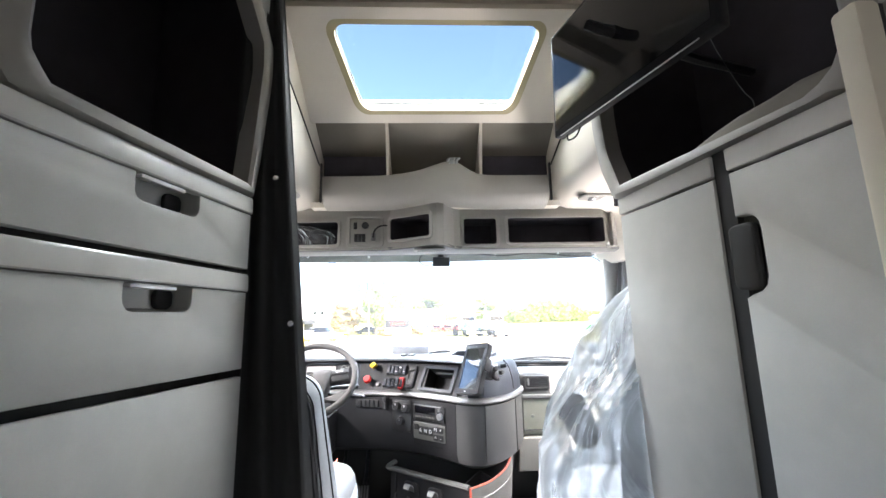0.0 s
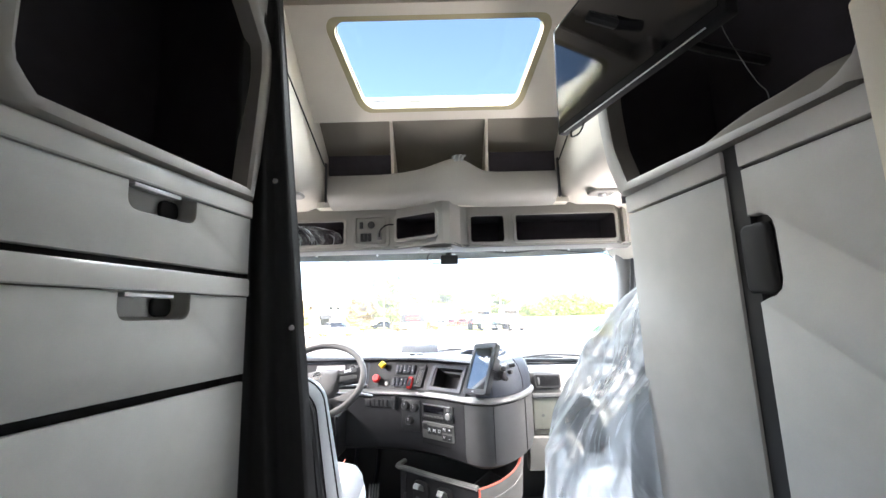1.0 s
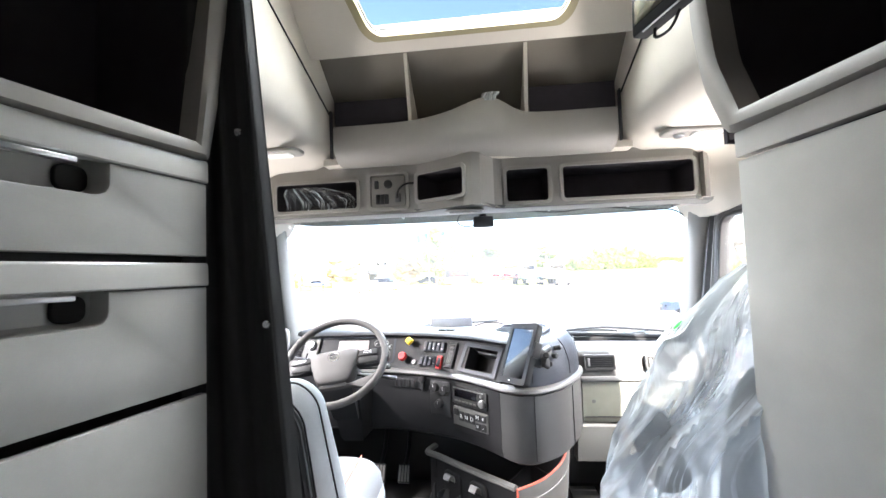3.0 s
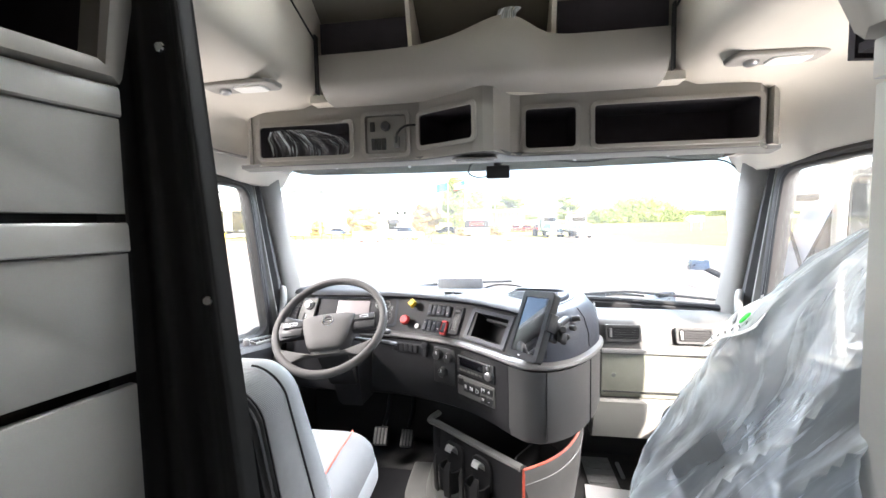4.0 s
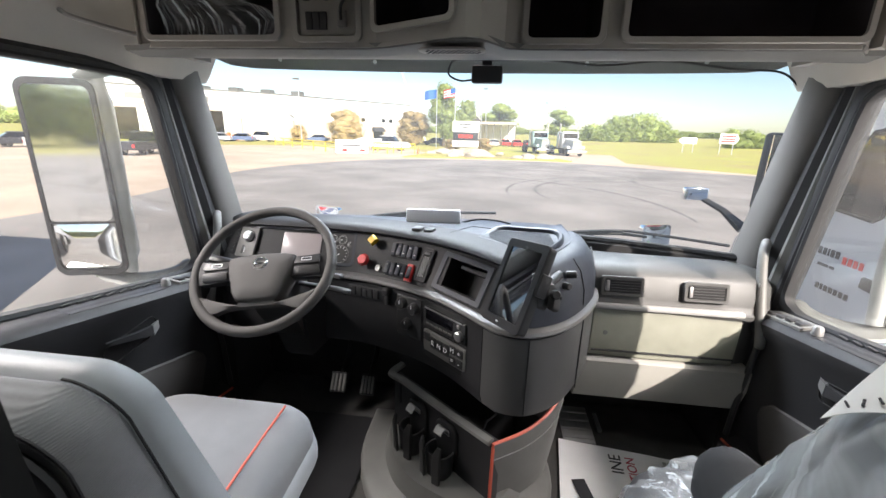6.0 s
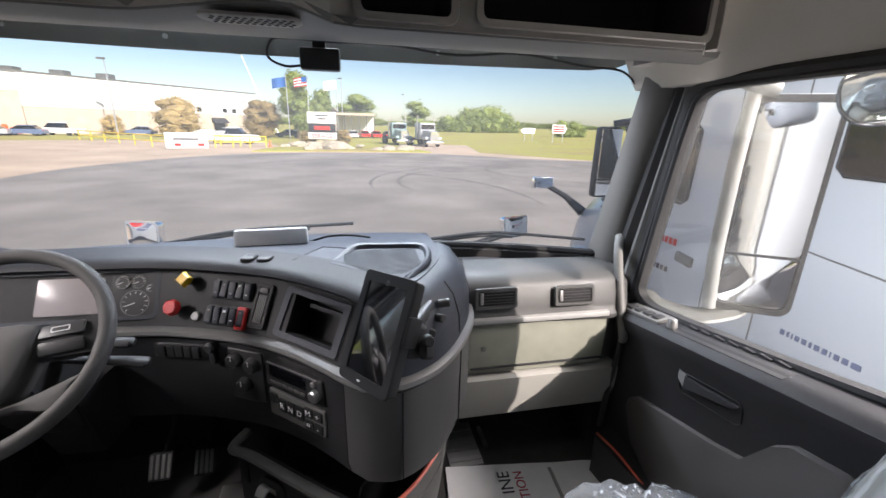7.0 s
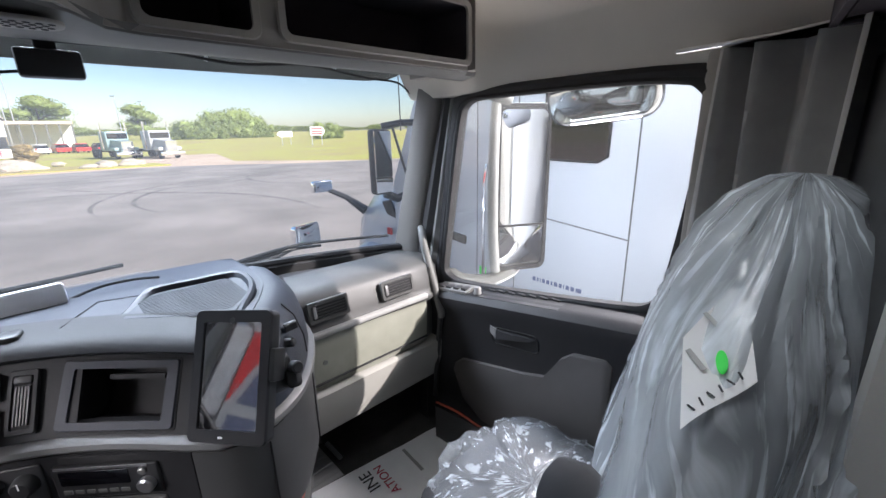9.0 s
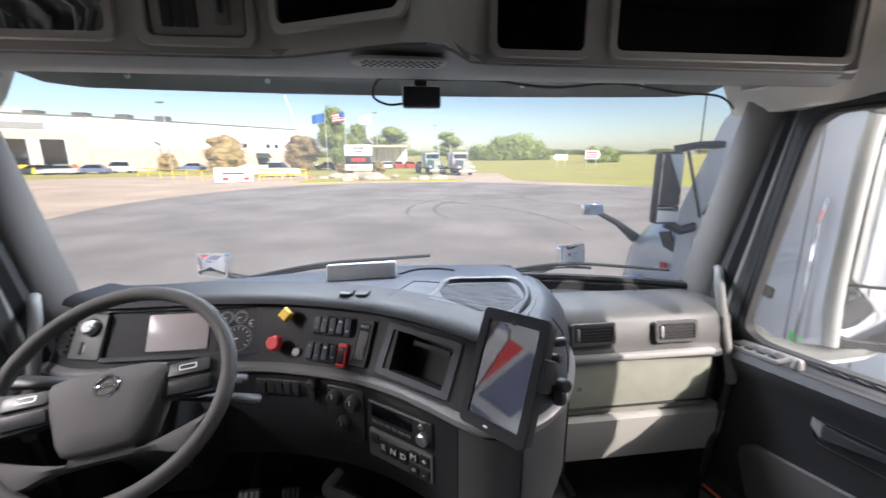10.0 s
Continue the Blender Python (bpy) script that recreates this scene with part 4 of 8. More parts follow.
part("climate_panel", moved(pad(0.115, 0.16, 0.005, 0.01, 0.003), on_face(-0.185, 0.60, 0.001)), BLACK, dash)
for x, z in ((-0.212, 0.650), (-0.158, 0.642), (-0.188, 0.575)):
    ck = part("climate_knob", moved(disc(0.023, 0.022, 22, 0.004, 0.020), on_face(x, z, 0.005)), BLACK, dash)
    part("knob_mark", moved(box(-0.001, 0.004, 0.022, 0.001, 0.018, 0.0228), on_face(x, z, 0.005)), WHITEPLASTIC, ck)
for k in range(5):
    part("lower_switch", moved(pad(0.022, 0.036, 0.010, 0.003, 0.003), on_face(-0.43 + 0.0255 * k, 0.655, 0.002)), DARK, dash)
part("switch_strip", moved(pad(0.20, 0.045, 0.004, 0.006, 0.002), on_face(-0.38, 0.655, 0.0)), BLACK, dash)
part("hook_knob", moved(disc(0.013, 0.030, 18, 0.006, 0.016), on_face(-0.275, 0.684, 0.0)), DARK, dash)
part("hook_clip", moved(pad(0.016, 0.05, 0.014, 0.006, 0.004), on_face(-0.277, 0.652, 0.002)), BLACK, dash)

# passenger side of the dashboard
pd = thing("passenger_dash", "grey-green passenger dash with two vents and glovebox", "dashboard")
prof = [(2.99, 0.725), (2.94, 0.765), (2.86, 0.797), (2.78, 0.806), (2.70, 0.803), (2.655, 0.788), (2.635, 0.768), (2.62, 0.695), (2.612, 0.672), (2.60, 0.665), (2.60, 0.650), (2.625, 0.640), (2.635, 0.46), (2.95, 0.46), (2.99, 0.7)]
rings = []
for x in (0.40, 0.455, 0.5, 0.7, 0.9, 1.0, 1.06, 1.09):
    sag = 0.0 if x < 1.0 else (x - 1.0) * 0.4
    rings.append([(x, y + sag * (1 if y < 2.8 else 0) - 0.02 * max(0, x - 0.7), z - (x - 0.4) * 0.012 - sag * 0.25 * (z > 0.7)) for y, z in prof])
part("upper_panel", loft(rings), DASHGREY, pd)
seal = [[ws(x, 0.0) + Vector((0, -0.015, -0.075)), ws(x, 0.0) + Vector((0, -0.035, -0.07)), ws(x, 0.0) + Vector((0, -0.030, -0.01)), ws(x, 0.0) + Vector((0, -0.012, 0.006)), ws(x, 0.0) + Vector((0, -0.004, 0.0))] for x in (0.36 + 0.66 * k / 12 for k in range(13))]
part("windscreen_seal", loft(seal), RUBBER, pd, "black strip along the windscreen sill")
part("silver_strip", box(0.47, 2.588, 0.652, 0.985, 2.612, 0.672, 0.006), PALEPLASTIC, pd)
part("glovebox_lid", loft([[(x, 2.628 + dy, 0.652), (x, 2.606 + dy, 0.648), (x, 2.600 + dy, 0.60), (x, 2.606 + dy, 0.50), (x, 2.612 + dy, 0.456), (x, 2.63 + dy, 0.452)] for x, dy in ((0.475, 0), (0.7, -0.004), (0.985, 0.0))]), OLIVE, pd, "grey-green glovebox lid")
part("glovebox_line", box(0.48, 2.594, 0.482, 0.98, 2.604, 0.4845), DARK, pd)
part("lid_lock", moved(disc(0.009, 0.005, 14, 0.001), M(0.525, 2.604, 0.555, 90)), MIDGREY, pd)
part("knee_panel", loft([[(x, 2.60 - 0.0 * k, 0.448), (x, 2.585, 0.442), (x, 2.59, 0.36), (x, 2.62, 0.268), (x, 2.64, 0.258), (x, 2.70, 0.26), (x, 2.70, 0.448)] for k, x in enumerate((0.44, 0.7, 1.05))]), KNEE, pd, "pale grey knee panel")
for vx in (0.566, 0.850):
    vm = plane_at((vx, 2.622 - 0.006 * (vx > 0.7), 0.735 - 0.003 * (vx > 0.7)), (1, 0, 0), (0, 0.19, 0.98))
    part("vent_frame", moved(frame_ring(0.150, 0.072, 0.128, 0.050, 0.009, 0.008, 0.006), vm), DASHGREY, pd)
    part("vent_well", moved(pad(0.132, 0.054, 0.002, 0.005, 0.0005), vm @ M(0, 0, 0.001)), RUBBER, pd)
    for k in range(5):
        part("vent_slat", moved(box(-0.045, -0.020 + 0.0098 * k, 0.002, 0.062, -0.016 + 0.0098 * k, 0.008), vm), BLACK, pd)
    part("vent_thumb", moved(pad(0.014, 0.04, 0.010, 0.004, 0.003), vm @ M(-0.053, 0, 0.002)), SILVER, pd)
sv = plane_at((1.042, 2.642, 0.700), (0.72, 0.69, 0), (0, 0.12, 1))
part("side_vent", moved(pad(0.032, 0.135, 0.004, 0.012, 0.001), sv), DARK, pd)
part("side_vent_frame", moved(frame_ring(0.040, 0.145, 0.028, 0.130, 0.008, 0.014, 0.010), sv), DASHGREY, pd)
for k in range(10):
    part("vent_slat", moved(box(-0.013, -0.058 + 0.0122 * k, 0.003, 0.013, -0.053 + 0.0122 * k, 0.008), sv), MIDGREY, pd)
for f in (4, 14):
    p, q = SIDE[f], outward(SIDE, f)
    part("seam", tube([p + q * 0.033 + Vector((0, 0, 0.44)), p + q * 0.033 + Vector((0, 0, 0.69))], 0.0022, 5), RUBBER, dash)
    part("seam", tube([p + q * 0.026 + Vector((0, 0, 0.74)), p + q * 0.023 + Vector((0, 0, 0.79)), p + q * 0.005 + Vector((0, 0, 0.85)), p - q * 0.022 + Vector((0, 0, 0.884))], 0.0022, 5), RUBBER, dash)
# seam post where the passenger dash meets the centre
part("seam", tube([(0.458, 2.60, 0.46), (0.458, 2.598, 0.66), (0.462, 2.615, 0.78), (0.47, 2.75, 0.84)], 0.005, 6), RUBBER, pd)

# ---- steering wheel and column ----
wheel = thing("steering_wheel", "dark grey four-spoke steering wheel with padded hub", "steering wheel")
WM = plane_at((-0.645, 2.335, 0.822), (1, 0, 0), (0, 0.73, 0.68))
R = 0.222
part("rim", moved(tube([(R * math.cos(a), R * math.sin(a), 0) for a in (2 * math.pi * k / 64 for k in range(64))], 0.0165, 12, True), WM), WHEELGREY, wheel)
WM = WM @ M(0, 0, 0, 0, 0, 9.6)
hub = [(-0.112, 0.012), (-0.106, 0.026), (-0.075, 0.034), (0.0, 0.038), (0.075, 0.034), (0.106, 0.026), (0.112, 0.012), (0.100, -0.035), (0.078, -0.100), (0.066, -0.120), (0.050, -0.127), (0.0, -0.129), (-0.050, -0.127), (-0.066, -0.120), (-0.078, -0.100), (-0.100, -0.035)]
part("hub_pad", moved(loft([[(x, y, -0.035) for x, y in hub], [(x, y, 0.012) for x, y in hub], [(x * 0.97, -0.045 + (y + 0.045) * 0.97, 0.021) for x, y in hub], [(x * 0.91, -0.045 + (y + 0.045) * 0.91, 0.0255) for x, y in hub], [(x * 0.5, -0.045 + (y + 0.045) * 0.5, 0.030) for x, y in hub]]), WM), WHEELGREY, wheel)
bt = moved(tube([(0.021 * math.cos(a), 0.021 * math.sin(a), 0) for a in (2 * math.pi * k / 28 for k in range(28))], 0.0034, 6, True), WM @ M(0.0, -0.004, 0.030))
part("round_badge", bt, CHROME, wheel, "plain chrome ring badge")
part("badge_bar", moved(pad(0.030, 0.008, 0.003, 0.002, 0.001), WM @ M(0, -0.004, 0.029)), CHROME, wheel)
for s in (-1, 1):
    part("switch_spoke", moved(loft([[(s * 0.09, 0.018, -0.02), (s * 0.09, -0.046, -0.02), (s * 0.09, -0.046, 0.006), (s * 0.09, -0.014, 0.016), (s * 0.09, 0.018, 0.012)], [(s * 0.16, 0.022, -0.018), (s * 0.155, -0.052, -0.018), (s * 0.155, -0.052, 0.005), (s * 0.157, -0.012, 0.016), (s * 0.16, 0.022, 0.012)], [(s * 0.210, 0.030, -0.012), (s * 0.206, -0.054, -0.012), (s * 0.206, -0.054, 0.004), (s * 0.208, -0.012, 0.010), (s * 0.210, 0.030, 0.008)]]), WM), DARK, wheel)
    part("switch_pad", moved(pad(0.082, 0.030, 0.005, 0.006, 0.002), WM @ M(s * 0.148, 0.003, 0.0145, -6)), BLACK, wheel)
    part("switch_pad", moved(pad(0.082, 0.028, 0.005, 0.006, 0.002), WM @ M(s * 0.148, -0.032, 0.0105, 16)), BLACK, wheel)
    part("switch_outline", moved(frame_ring(0.034, 0.013, 0.030, 0.009, 0.001, 0.003, 0.002, e=0.0004), WM @ M(s * 0.146, 0.005, 0.0195, -6)), WHITEPLASTIC, wheel)
    rows = []
    for k in range(15):
        x = 0.0 + 0.205 * k / 14
        up_y = -0.10 if x < 0.055 else -0.132 + 0.045 * ((x - 0.055) / 0.15) ** 1.3
        lo_y = -0.143 - 0.016 * (x / 0.12) ** 4 if x < 0.12 else -math.sqrt(max(0.0001, 0.213 ** 2 - x * x)) + 0.012 * max(0, 0.15 - x) / 0.03
        rows.append([(s * x, up_y, -0.012), (s * x, lo_y, -0.012), (s * x, lo_y + 0.002, 0.006), (s * x, (up_y + lo_y) / 2, 0.011), (s * x, up_y - 0.002, 0.006)])
    part("lower_spoke", moved(loft(rows), WM), WHEELGREY, wheel)
WM = WM @ M(0, 0, 0, 0, 0, -9.6)
column = thing("steering_column", "dark plastic steering column with stalks", "steering column")
part("shroud", moved(loft([[(-0.06, -0.05, -0.03), (0.06, -0.05, -0.03), (0.065, 0.05, -0.03), (-0.065, 0.05, -0.03)], [(-0.07, -0.09, -0.12), (0.07, -0.09, -0.12), (0.07, 0.06, -0.12), (-0.07, 0.06, -0.12)], [(-0.06, -0.12, -0.30), (0.06, -0.12, -0.30), (0.06, 0.02, -0.30), (-0.06, 0.02, -0.30)]]), WM), BLACK, column)
part("column_boot", loft([[(-0.71, 2.43, 0.62), (-0.57, 2.43, 0.62), (-0.56, 2.66, 0.62), (-0.72, 2.66, 0.62)], [(-0.69, 2.50, 0.42), (-0.58, 2.50, 0.42), (-0.57, 2.66, 0.42), (-0.70, 2.66, 0.42)], [(-0.68, 2.52, 0.395), (-0.59, 2.52, 0.395), (-0.58, 2.66, 0.395), (-0.69, 2.66, 0.395)]]), DARK, column)
part("left_stalk", tube([(-0.70, 2.43, 0.77), (-0.80, 2.41, 0.80), (-0.875, 2.40, 0.815), (-0.885, 2.40, 0.817)], [0.014, 0.019, 0.022, 0.012], 10, flat=0.6), BLACK, column)
part("right_stalk", tube([(-0.58, 2.43, 0.765), (-0.46, 2.43, 0.77), (-0.425, 2.43, 0.768), (-0.418, 2.43, 0.767)], [0.013, 0.018, 0.019, 0.01], 10, flat=0.6), DARK, column)
part("right_stalk", tube([(-0.58, 2.43, 0.735), (-0.44, 2.42, 0.725), (-0.395, 2.415, 0.72), (-0.388, 2.415, 0.719)], [0.013, 0.018, 0.019, 0.01], 10, flat=0.5), DARK, column)

# ---- driver seat ----
def cushion(w, d, h, r, crown=0.02, nx=14, ny=14):
    """A padded block, w by d, from z 0 to h, softly rounded with a crowned top."""
    rings = []
    for t, g in ((0, 0.0), (0.3, 0.0), (0.62, 0.004), (0.82, 0.016), (0.95, 0.04), (1.0, 0.075)):
        rings.append([(x, y, h * t + (crown * (1 - (x / w * 2) ** 2) * (1 - (y / d * 2) ** 2) if t == 1 else 0)) for x, y in rrect(w - 2 * g, d - 2 * g, r, 6)])
    rings.append([(x * 0.5, y * 0.5, h + crown * 0.8) for x, y in rrect(w - 0.15, d - 0.15, r, 6)])
    rings.append([(x * 0.02, y * 0.02, h + crown) for x, y in rrect(w - 0.15, d - 0.15, r, 6)])
    return loft(rings)


def back_mesh(w0, w1, h, thick, n=18, curve_in=0.03):
    """A backrest in its own frame: x across, z up, y forward; wings on both sides."""
    rings = []
    for k in range(n + 1):
        f = k / n
        w = w0 + (w1 - w0) * f ** 1.6
        th = thick * (1 - 0.35 * f)
        if f > 0.72:
            e = math.sqrt(max(0.0, 1 - ((f - 0.72) / 0.28) ** 2))
            w *= 0.45 + 0.55 * e
            th *= 0.30 + 0.70 * e
        ring = []
        for x, y in rrect(w, th, th * 0.42, 5):
            wing = 0.035 * (abs(x) / (w / 2)) ** 3 * (y > 0) * (1 - 0.6 * f)
            ring.append((x, y + wing + curve_in * math.sin(math.pi * f), h * f + (0.012 if k == n else 0)))
        rings.append(ring)
    return loft(rings)


seat = thing("driver_seat", "light grey driver seat with dark back and red piping", "seat")
SC = M(-0.605, 1.835, 0.398)
part("cushion", moved(cushion(0.50, 0.52, 0.125, 0.10), SC @ M(0, 0, 0, 4)), CLOTH, seat)
part("cushion_side", moved(cushion(0.515, 0.535, 0.085, 0.11, 0.0), SC @ M(0, 0, -0.012, 4)), CLOTH_BLUE, seat, "pale grey-blue vinyl cushion side")
for s in (1,):
    part("piping", moved(tube(curve([(s * 0.165, 0.21, 0.128), (s * 0.17, 0.0, 0.137), (s * 0.172, -0.2, 0.13)], 6), 0.0032, 6), SC @ M(0, 0, 0, 4)), REDTRIM, seat, "coral red piping")
part("cushion_seam", moved(tube(curve([(-0.125, -0.24, 0.128), (-0.125, -0.08, 0.141), (-0.07, 0.0, 0.146), (0.0, 0.02, 0.147), (0.07, 0.0, 0.146), (0.125, -0.08, 0.141), (0.125, -0.24, 0.128)], 6), 0.0035, 6), SC @ M(0, 0, 0, 4)), MIDGREY, seat)
SB = M(-0.600, 1.598, 0.44, 9)


def back_slab(w0, w1, h, ya, yb, ease, r=0.07, z0=0.0):
    """A backrest layer: a tapered rounded outline pushed from ya to yb, its edges eased; thinner towards the top."""
    rings = []
    for y, g in ((ya, ease), (ya + ease * 0.3, ease * 0.3), (ya + ease, 0.0), (yb - ease, 0.0), (yb - ease * 0.3, ease * 0.3), (yb, ease)):
        ring = []
        for x, z in rrect(w0 - 2 * g, h - 2 * g, r, 7):
            f = (z + h / 2) / h
            ring.append((x * (1 + (w1 / w0 - 1) * f ** 1.4), y * (1.12 - 0.38 * f) + 0.012 * math.sin(math.pi * f), z0 + z + h / 2))
        rings.append(ring)
    return loft(rings)


part("backrest", moved(back_slab(0.475, 0.375, 0.490, -0.058, 0.058, 0.012), SB), CLOTH_SIDE, seat, "ribbed grey fabric backrest side")
part("back_edge", moved(back_slab(0.472, 0.372, 0.487, 0.030, 0.150, 0.045), SB), CLOTH_BLUE, seat, "pale grey-blue vinyl edge")
part("back_shell", moved(back_slab(0.470, 0.370, 0.485, -0.095, -0.045, 0.030), SB), CLOTH_DARK, seat, "dark fabric back shell")
part("back_insert", moved(back_slab(0.30, 0.23, 0.41, 0.08, 0.150, 0.026, 0.05, 0.03), SB), CLOTH, seat)
for sy in (-0.052, 0.056):
    seam_line = []
    for x, z in rrect(0.478, 0.493, 0.07, 7)[:17]:
        f = (z + 0.245) / 0.490
        seam_line.append((x * (1 + (0.375 / 0.475 - 1) * f ** 1.4), sy * (1.12 - 0.38 * f) + 0.012 * math.sin(math.pi * f), z + 0.245))
    part("edge_seam", moved(tube([(0.2385, sy * 1.12, 0.03)] + seam_line[:8], 0.0024, 6), SB), DARK, seat)
part("base", loft([[(-0.615 + x, 1.82 + y, 0.0) for x, y in rrect(0.40, 0.42, 0.05)], [(-0.615 + x, 1.82 + y, 0.10) for x, y in rrect(0.36, 0.38, 0.05)], [(-0.615 + x, 1.82 + y, 0.33) for x, y in rrect(0.42, 0.44, 0.05)], [(-0.605 + x, 1.82 + y, 0.41) for x, y in rrect(0.46, 0.48, 0.05)]]), BLACK, seat)
part("belt_buckle", box(-0.335, 1.70, 0.36, -0.305, 1.73, 0.44, 0.006), BLACK, seat)
part("buckle_button", box(-0.332, 1.703, 0.438, -0.308, 1.727, 0.448, 0.003), RED, seat, "red buckle button")
part("armrest_pad", moved(loft([[(x, y, 0) for x, y in rrect(0.06, 0.28, 0.03)], [(x, y, 0.05) for x, y in rrect(0.06, 0.28, 0.03)]]), M(-0.90, 1.80, 0.55)), CLOTH_DARK, seat)

# ---- passenger seat under plastic wrap ----
ps = thing("wrapped_seat", "dark high-back passenger seat wrapped in clear plastic", "seat")
PC = M(0.70, 1.86, 0.315)
part("cushion", moved(cushion(0.50, 0.50, 0.125, 0.10), PC @ M(0, 0, 0, 4)), CLOTH_DARK, ps)
PB = M(0.775, 1.545, 0.44, 7)
part("backrest", moved(back_mesh(0.45, 0.40, 0.58, 0.13), PB), CLOTH_DARK, ps)
arm_line = [(0.415, 1.50, 0.74), (0.42, 1.58, 0.775), (0.425, 1.655, 0.80), (0.428, 1.685, 0.803), (0.429, 1.695, 0.803)]
part("armrest", tube(arm_line, [0.040, 0.048, 0.050, 0.036, 0.012], 14, flat=1.1), CLOTH_DARK, ps, "dark folded armrest")
part("headrest", moved(back_mesh(0.27, 0.20, 0.165, 0.08, 8, 0.0), PB @ M(0.03, -0.005, 0.56, 4)), CLOTH_DARK, ps)
part("base", loft([[(0.66 + x, 1.85 + y, 0.0) for x, y in rrect(0.40, 0.42, 0.05)], [(0.66 + x, 1.85 + y, 0.33) for x, y in rrect(0.44, 0.46, 0.05)]]), BLACK, ps)


def bag(rings_in, seed, amp, n=150, sub=9):
    """A loose bag over the given rings (centre, half width, half depth), crumpled into sharp folds."""
    keys = []
    peak = Vector(rings_in[-1][0])
    for (c0, a0, b0), (c1, a1, b1) in zip(rings_in, rings_in[1:]):
        for k in range(sub):
            f = k / sub
            keys.append((Vector(c0).lerp(Vector(c1), f), a0 + (a1 - a0) * f, b0 + (b1 - b0) * f))
    keys.append((Vector(rings_in[-1][0]), *rings_in[-1][1:]))
    rings, along = [], {}
    for c, a, b in keys:
        ring = []
        small = min(1.0, (a + b) / 0.25)
        for k in range(n):
            t = 2 * math.pi * (k + 0.5 * noise.noise(Vector((k * 3.1, c[2] * 6, seed)))) / n
            co, si = math.cos(t), math.sin(t)
            x, y = a * math.copysign(abs(co) ** (1.3 if co < 0 else 0.8), co), b * math.copysign(abs(si) ** (1.3 if co < 0 else 0.8), si)
            q = Vector((c[0] + x, c[1] + y, c[2]))
            d = q - peak
            ray_a, ray_r = 0.42 * t + 0.25 * noise.noise(Vector((co, si, c[2] * 4 + seed))), d.length
            s1 = Vector((ray_a * 5.0, ray_r * 1.1, si * 1.5 + seed))
            s2 = Vector((ray_a * 11 + d.y * 3, ray_r * 1.3, si * 2.5 + seed * 2))
            s3 = Vector((ray_a * 26 + d.y * 5, ray_r * 2.2, si * 3 + seed * 3))
            w = (0.5 - abs(noise.noise(s1))) * 1.0 + (0.4 - abs(noise.noise(s2))) * 0.6 + (0.3 - abs(noise.noise(s3))) * 0.36 - 0.42
            # flat crumples with sharp edges between them
            cell = noise.voronoi(Vector((ray_a * 3.2, ray_r * 4.2, si * 1.6 + seed)))[0]
            w += 0.35 * (cell[1] - cell[0]) - 0.12
            p = q + Vector((co, si, 0.2 * si)) * amp * small * w
            along[tuple(round(v, 4) for v in p)] = (ray_a, ray_r)
            ring.append(p)
        rings.append(ring)
    bm = loft(rings, caps=False)
    fold = bm.loops.layers.uv.new("fold")
    for f in bm.faces:
        for lp in f.loops:
            d = lp.vert.co - peak
            lp[fold].uv = along.get(tuple(round(v, 4) for v in lp.vert.co), (0.42 * math.atan2(d.y, d.x) % 2.64, d.length))
    return bm


sp = []
for z, xl, xr, yc, b in ((0.30, 0.22, 0.97, 1.50, 0.16), (0.55, 0.22, 0.98, 1.50, 0.16), (0.72, 0.232, 0.98, 1.495, 0.155), (0.84, 0.268, 0.98, 1.49, 0.15), (0.93, 0.318, 0.97, 1.485, 0.14), (1.03, 0.380, 0.96, 1.48, 0.13), (1.10, 0.435, 0.95, 1.478, 0.12), (1.17, 0.505, 0.92, 1.475, 0.10), (1.215, 0.57, 0.88, 1.475, 0.07), (1.24, 0.65, 0.82, 1.475, 0.03), (1.245, 0.719, 0.781, 1.475, 0.0006)):
    sp.append((((xl + xr + 0.04) / 2, yc + 0.035, z - 0.01), (xr - xl - 0.05) / 2, b + 0.01))
part("back_wrap", bag(sp, 3.0, 0.024), FILM, ps, "crumpled clear plastic cover", smooth=40)
cp = [((0.66, 1.87, 0.29), 0.28, 0.27), ((0.66, 1.87, 0.37), 0.29, 0.275), ((0.66, 1.87, 0.44), 0.275, 0.265), ((0.66, 1.87, 0.473), 0.21, 0.21), ((0.66, 1.86, 0.488), 0.12, 0.13), ((0.66, 1.86, 0.492), 0.0006, 0.0006)]
part("cushion_wrap", bag(cp, 9.0, 0.045), FILM_THIN, ps, "crumpled clear plastic cover", smooth=40)

# ---- floor console with cup holders ----
fc = thing("floor_console", "dark floor console bin with cup holders and red-edged flap", "console")
A, B = Vector((-0.262, 2.525, 0)), Vector((0.128, 2.205, 0))
t = (B - A).normalized()
nrm = Vector((t.y, -t.x, 0))
plinth = []
for grow, z in ((1.0, 0.003), (0.985, 0.022), (0.95, 0.032), (0.82, 0.040), (0.74, 0.055), (0.68, 0.12)):
    c0 = Vector((0.0, 2.46, z))
    plinth.append([c0 + (Vector((*p, z)) - c0) * grow for p in ((q.x, q.y) for q in curve([(-0.40, 2.72, 0), (-0.385, 2.45, 0), (-0.27, 2.22, 0), (-0.06, 2.09, 0), (0.13, 2.06, 0), (0.26, 2.15, 0), (0.36, 2.42, 0), (0.32, 2.74, 0)], 5))])
part("pedestal", loft(plinth), MIDGREY, fc)
top_rail = curve([A + Vector((0.02, 0.06, 0.352)), A + Vector((-0.01, 0.0, 0.345)), A.lerp(B, 0.12) + Vector((0, 0, 0.342)), A.lerp(B, 0.5) + Vector((0, 0, 0.340)), B + Vector((-0.01, 0.01, 0.342))], 5)
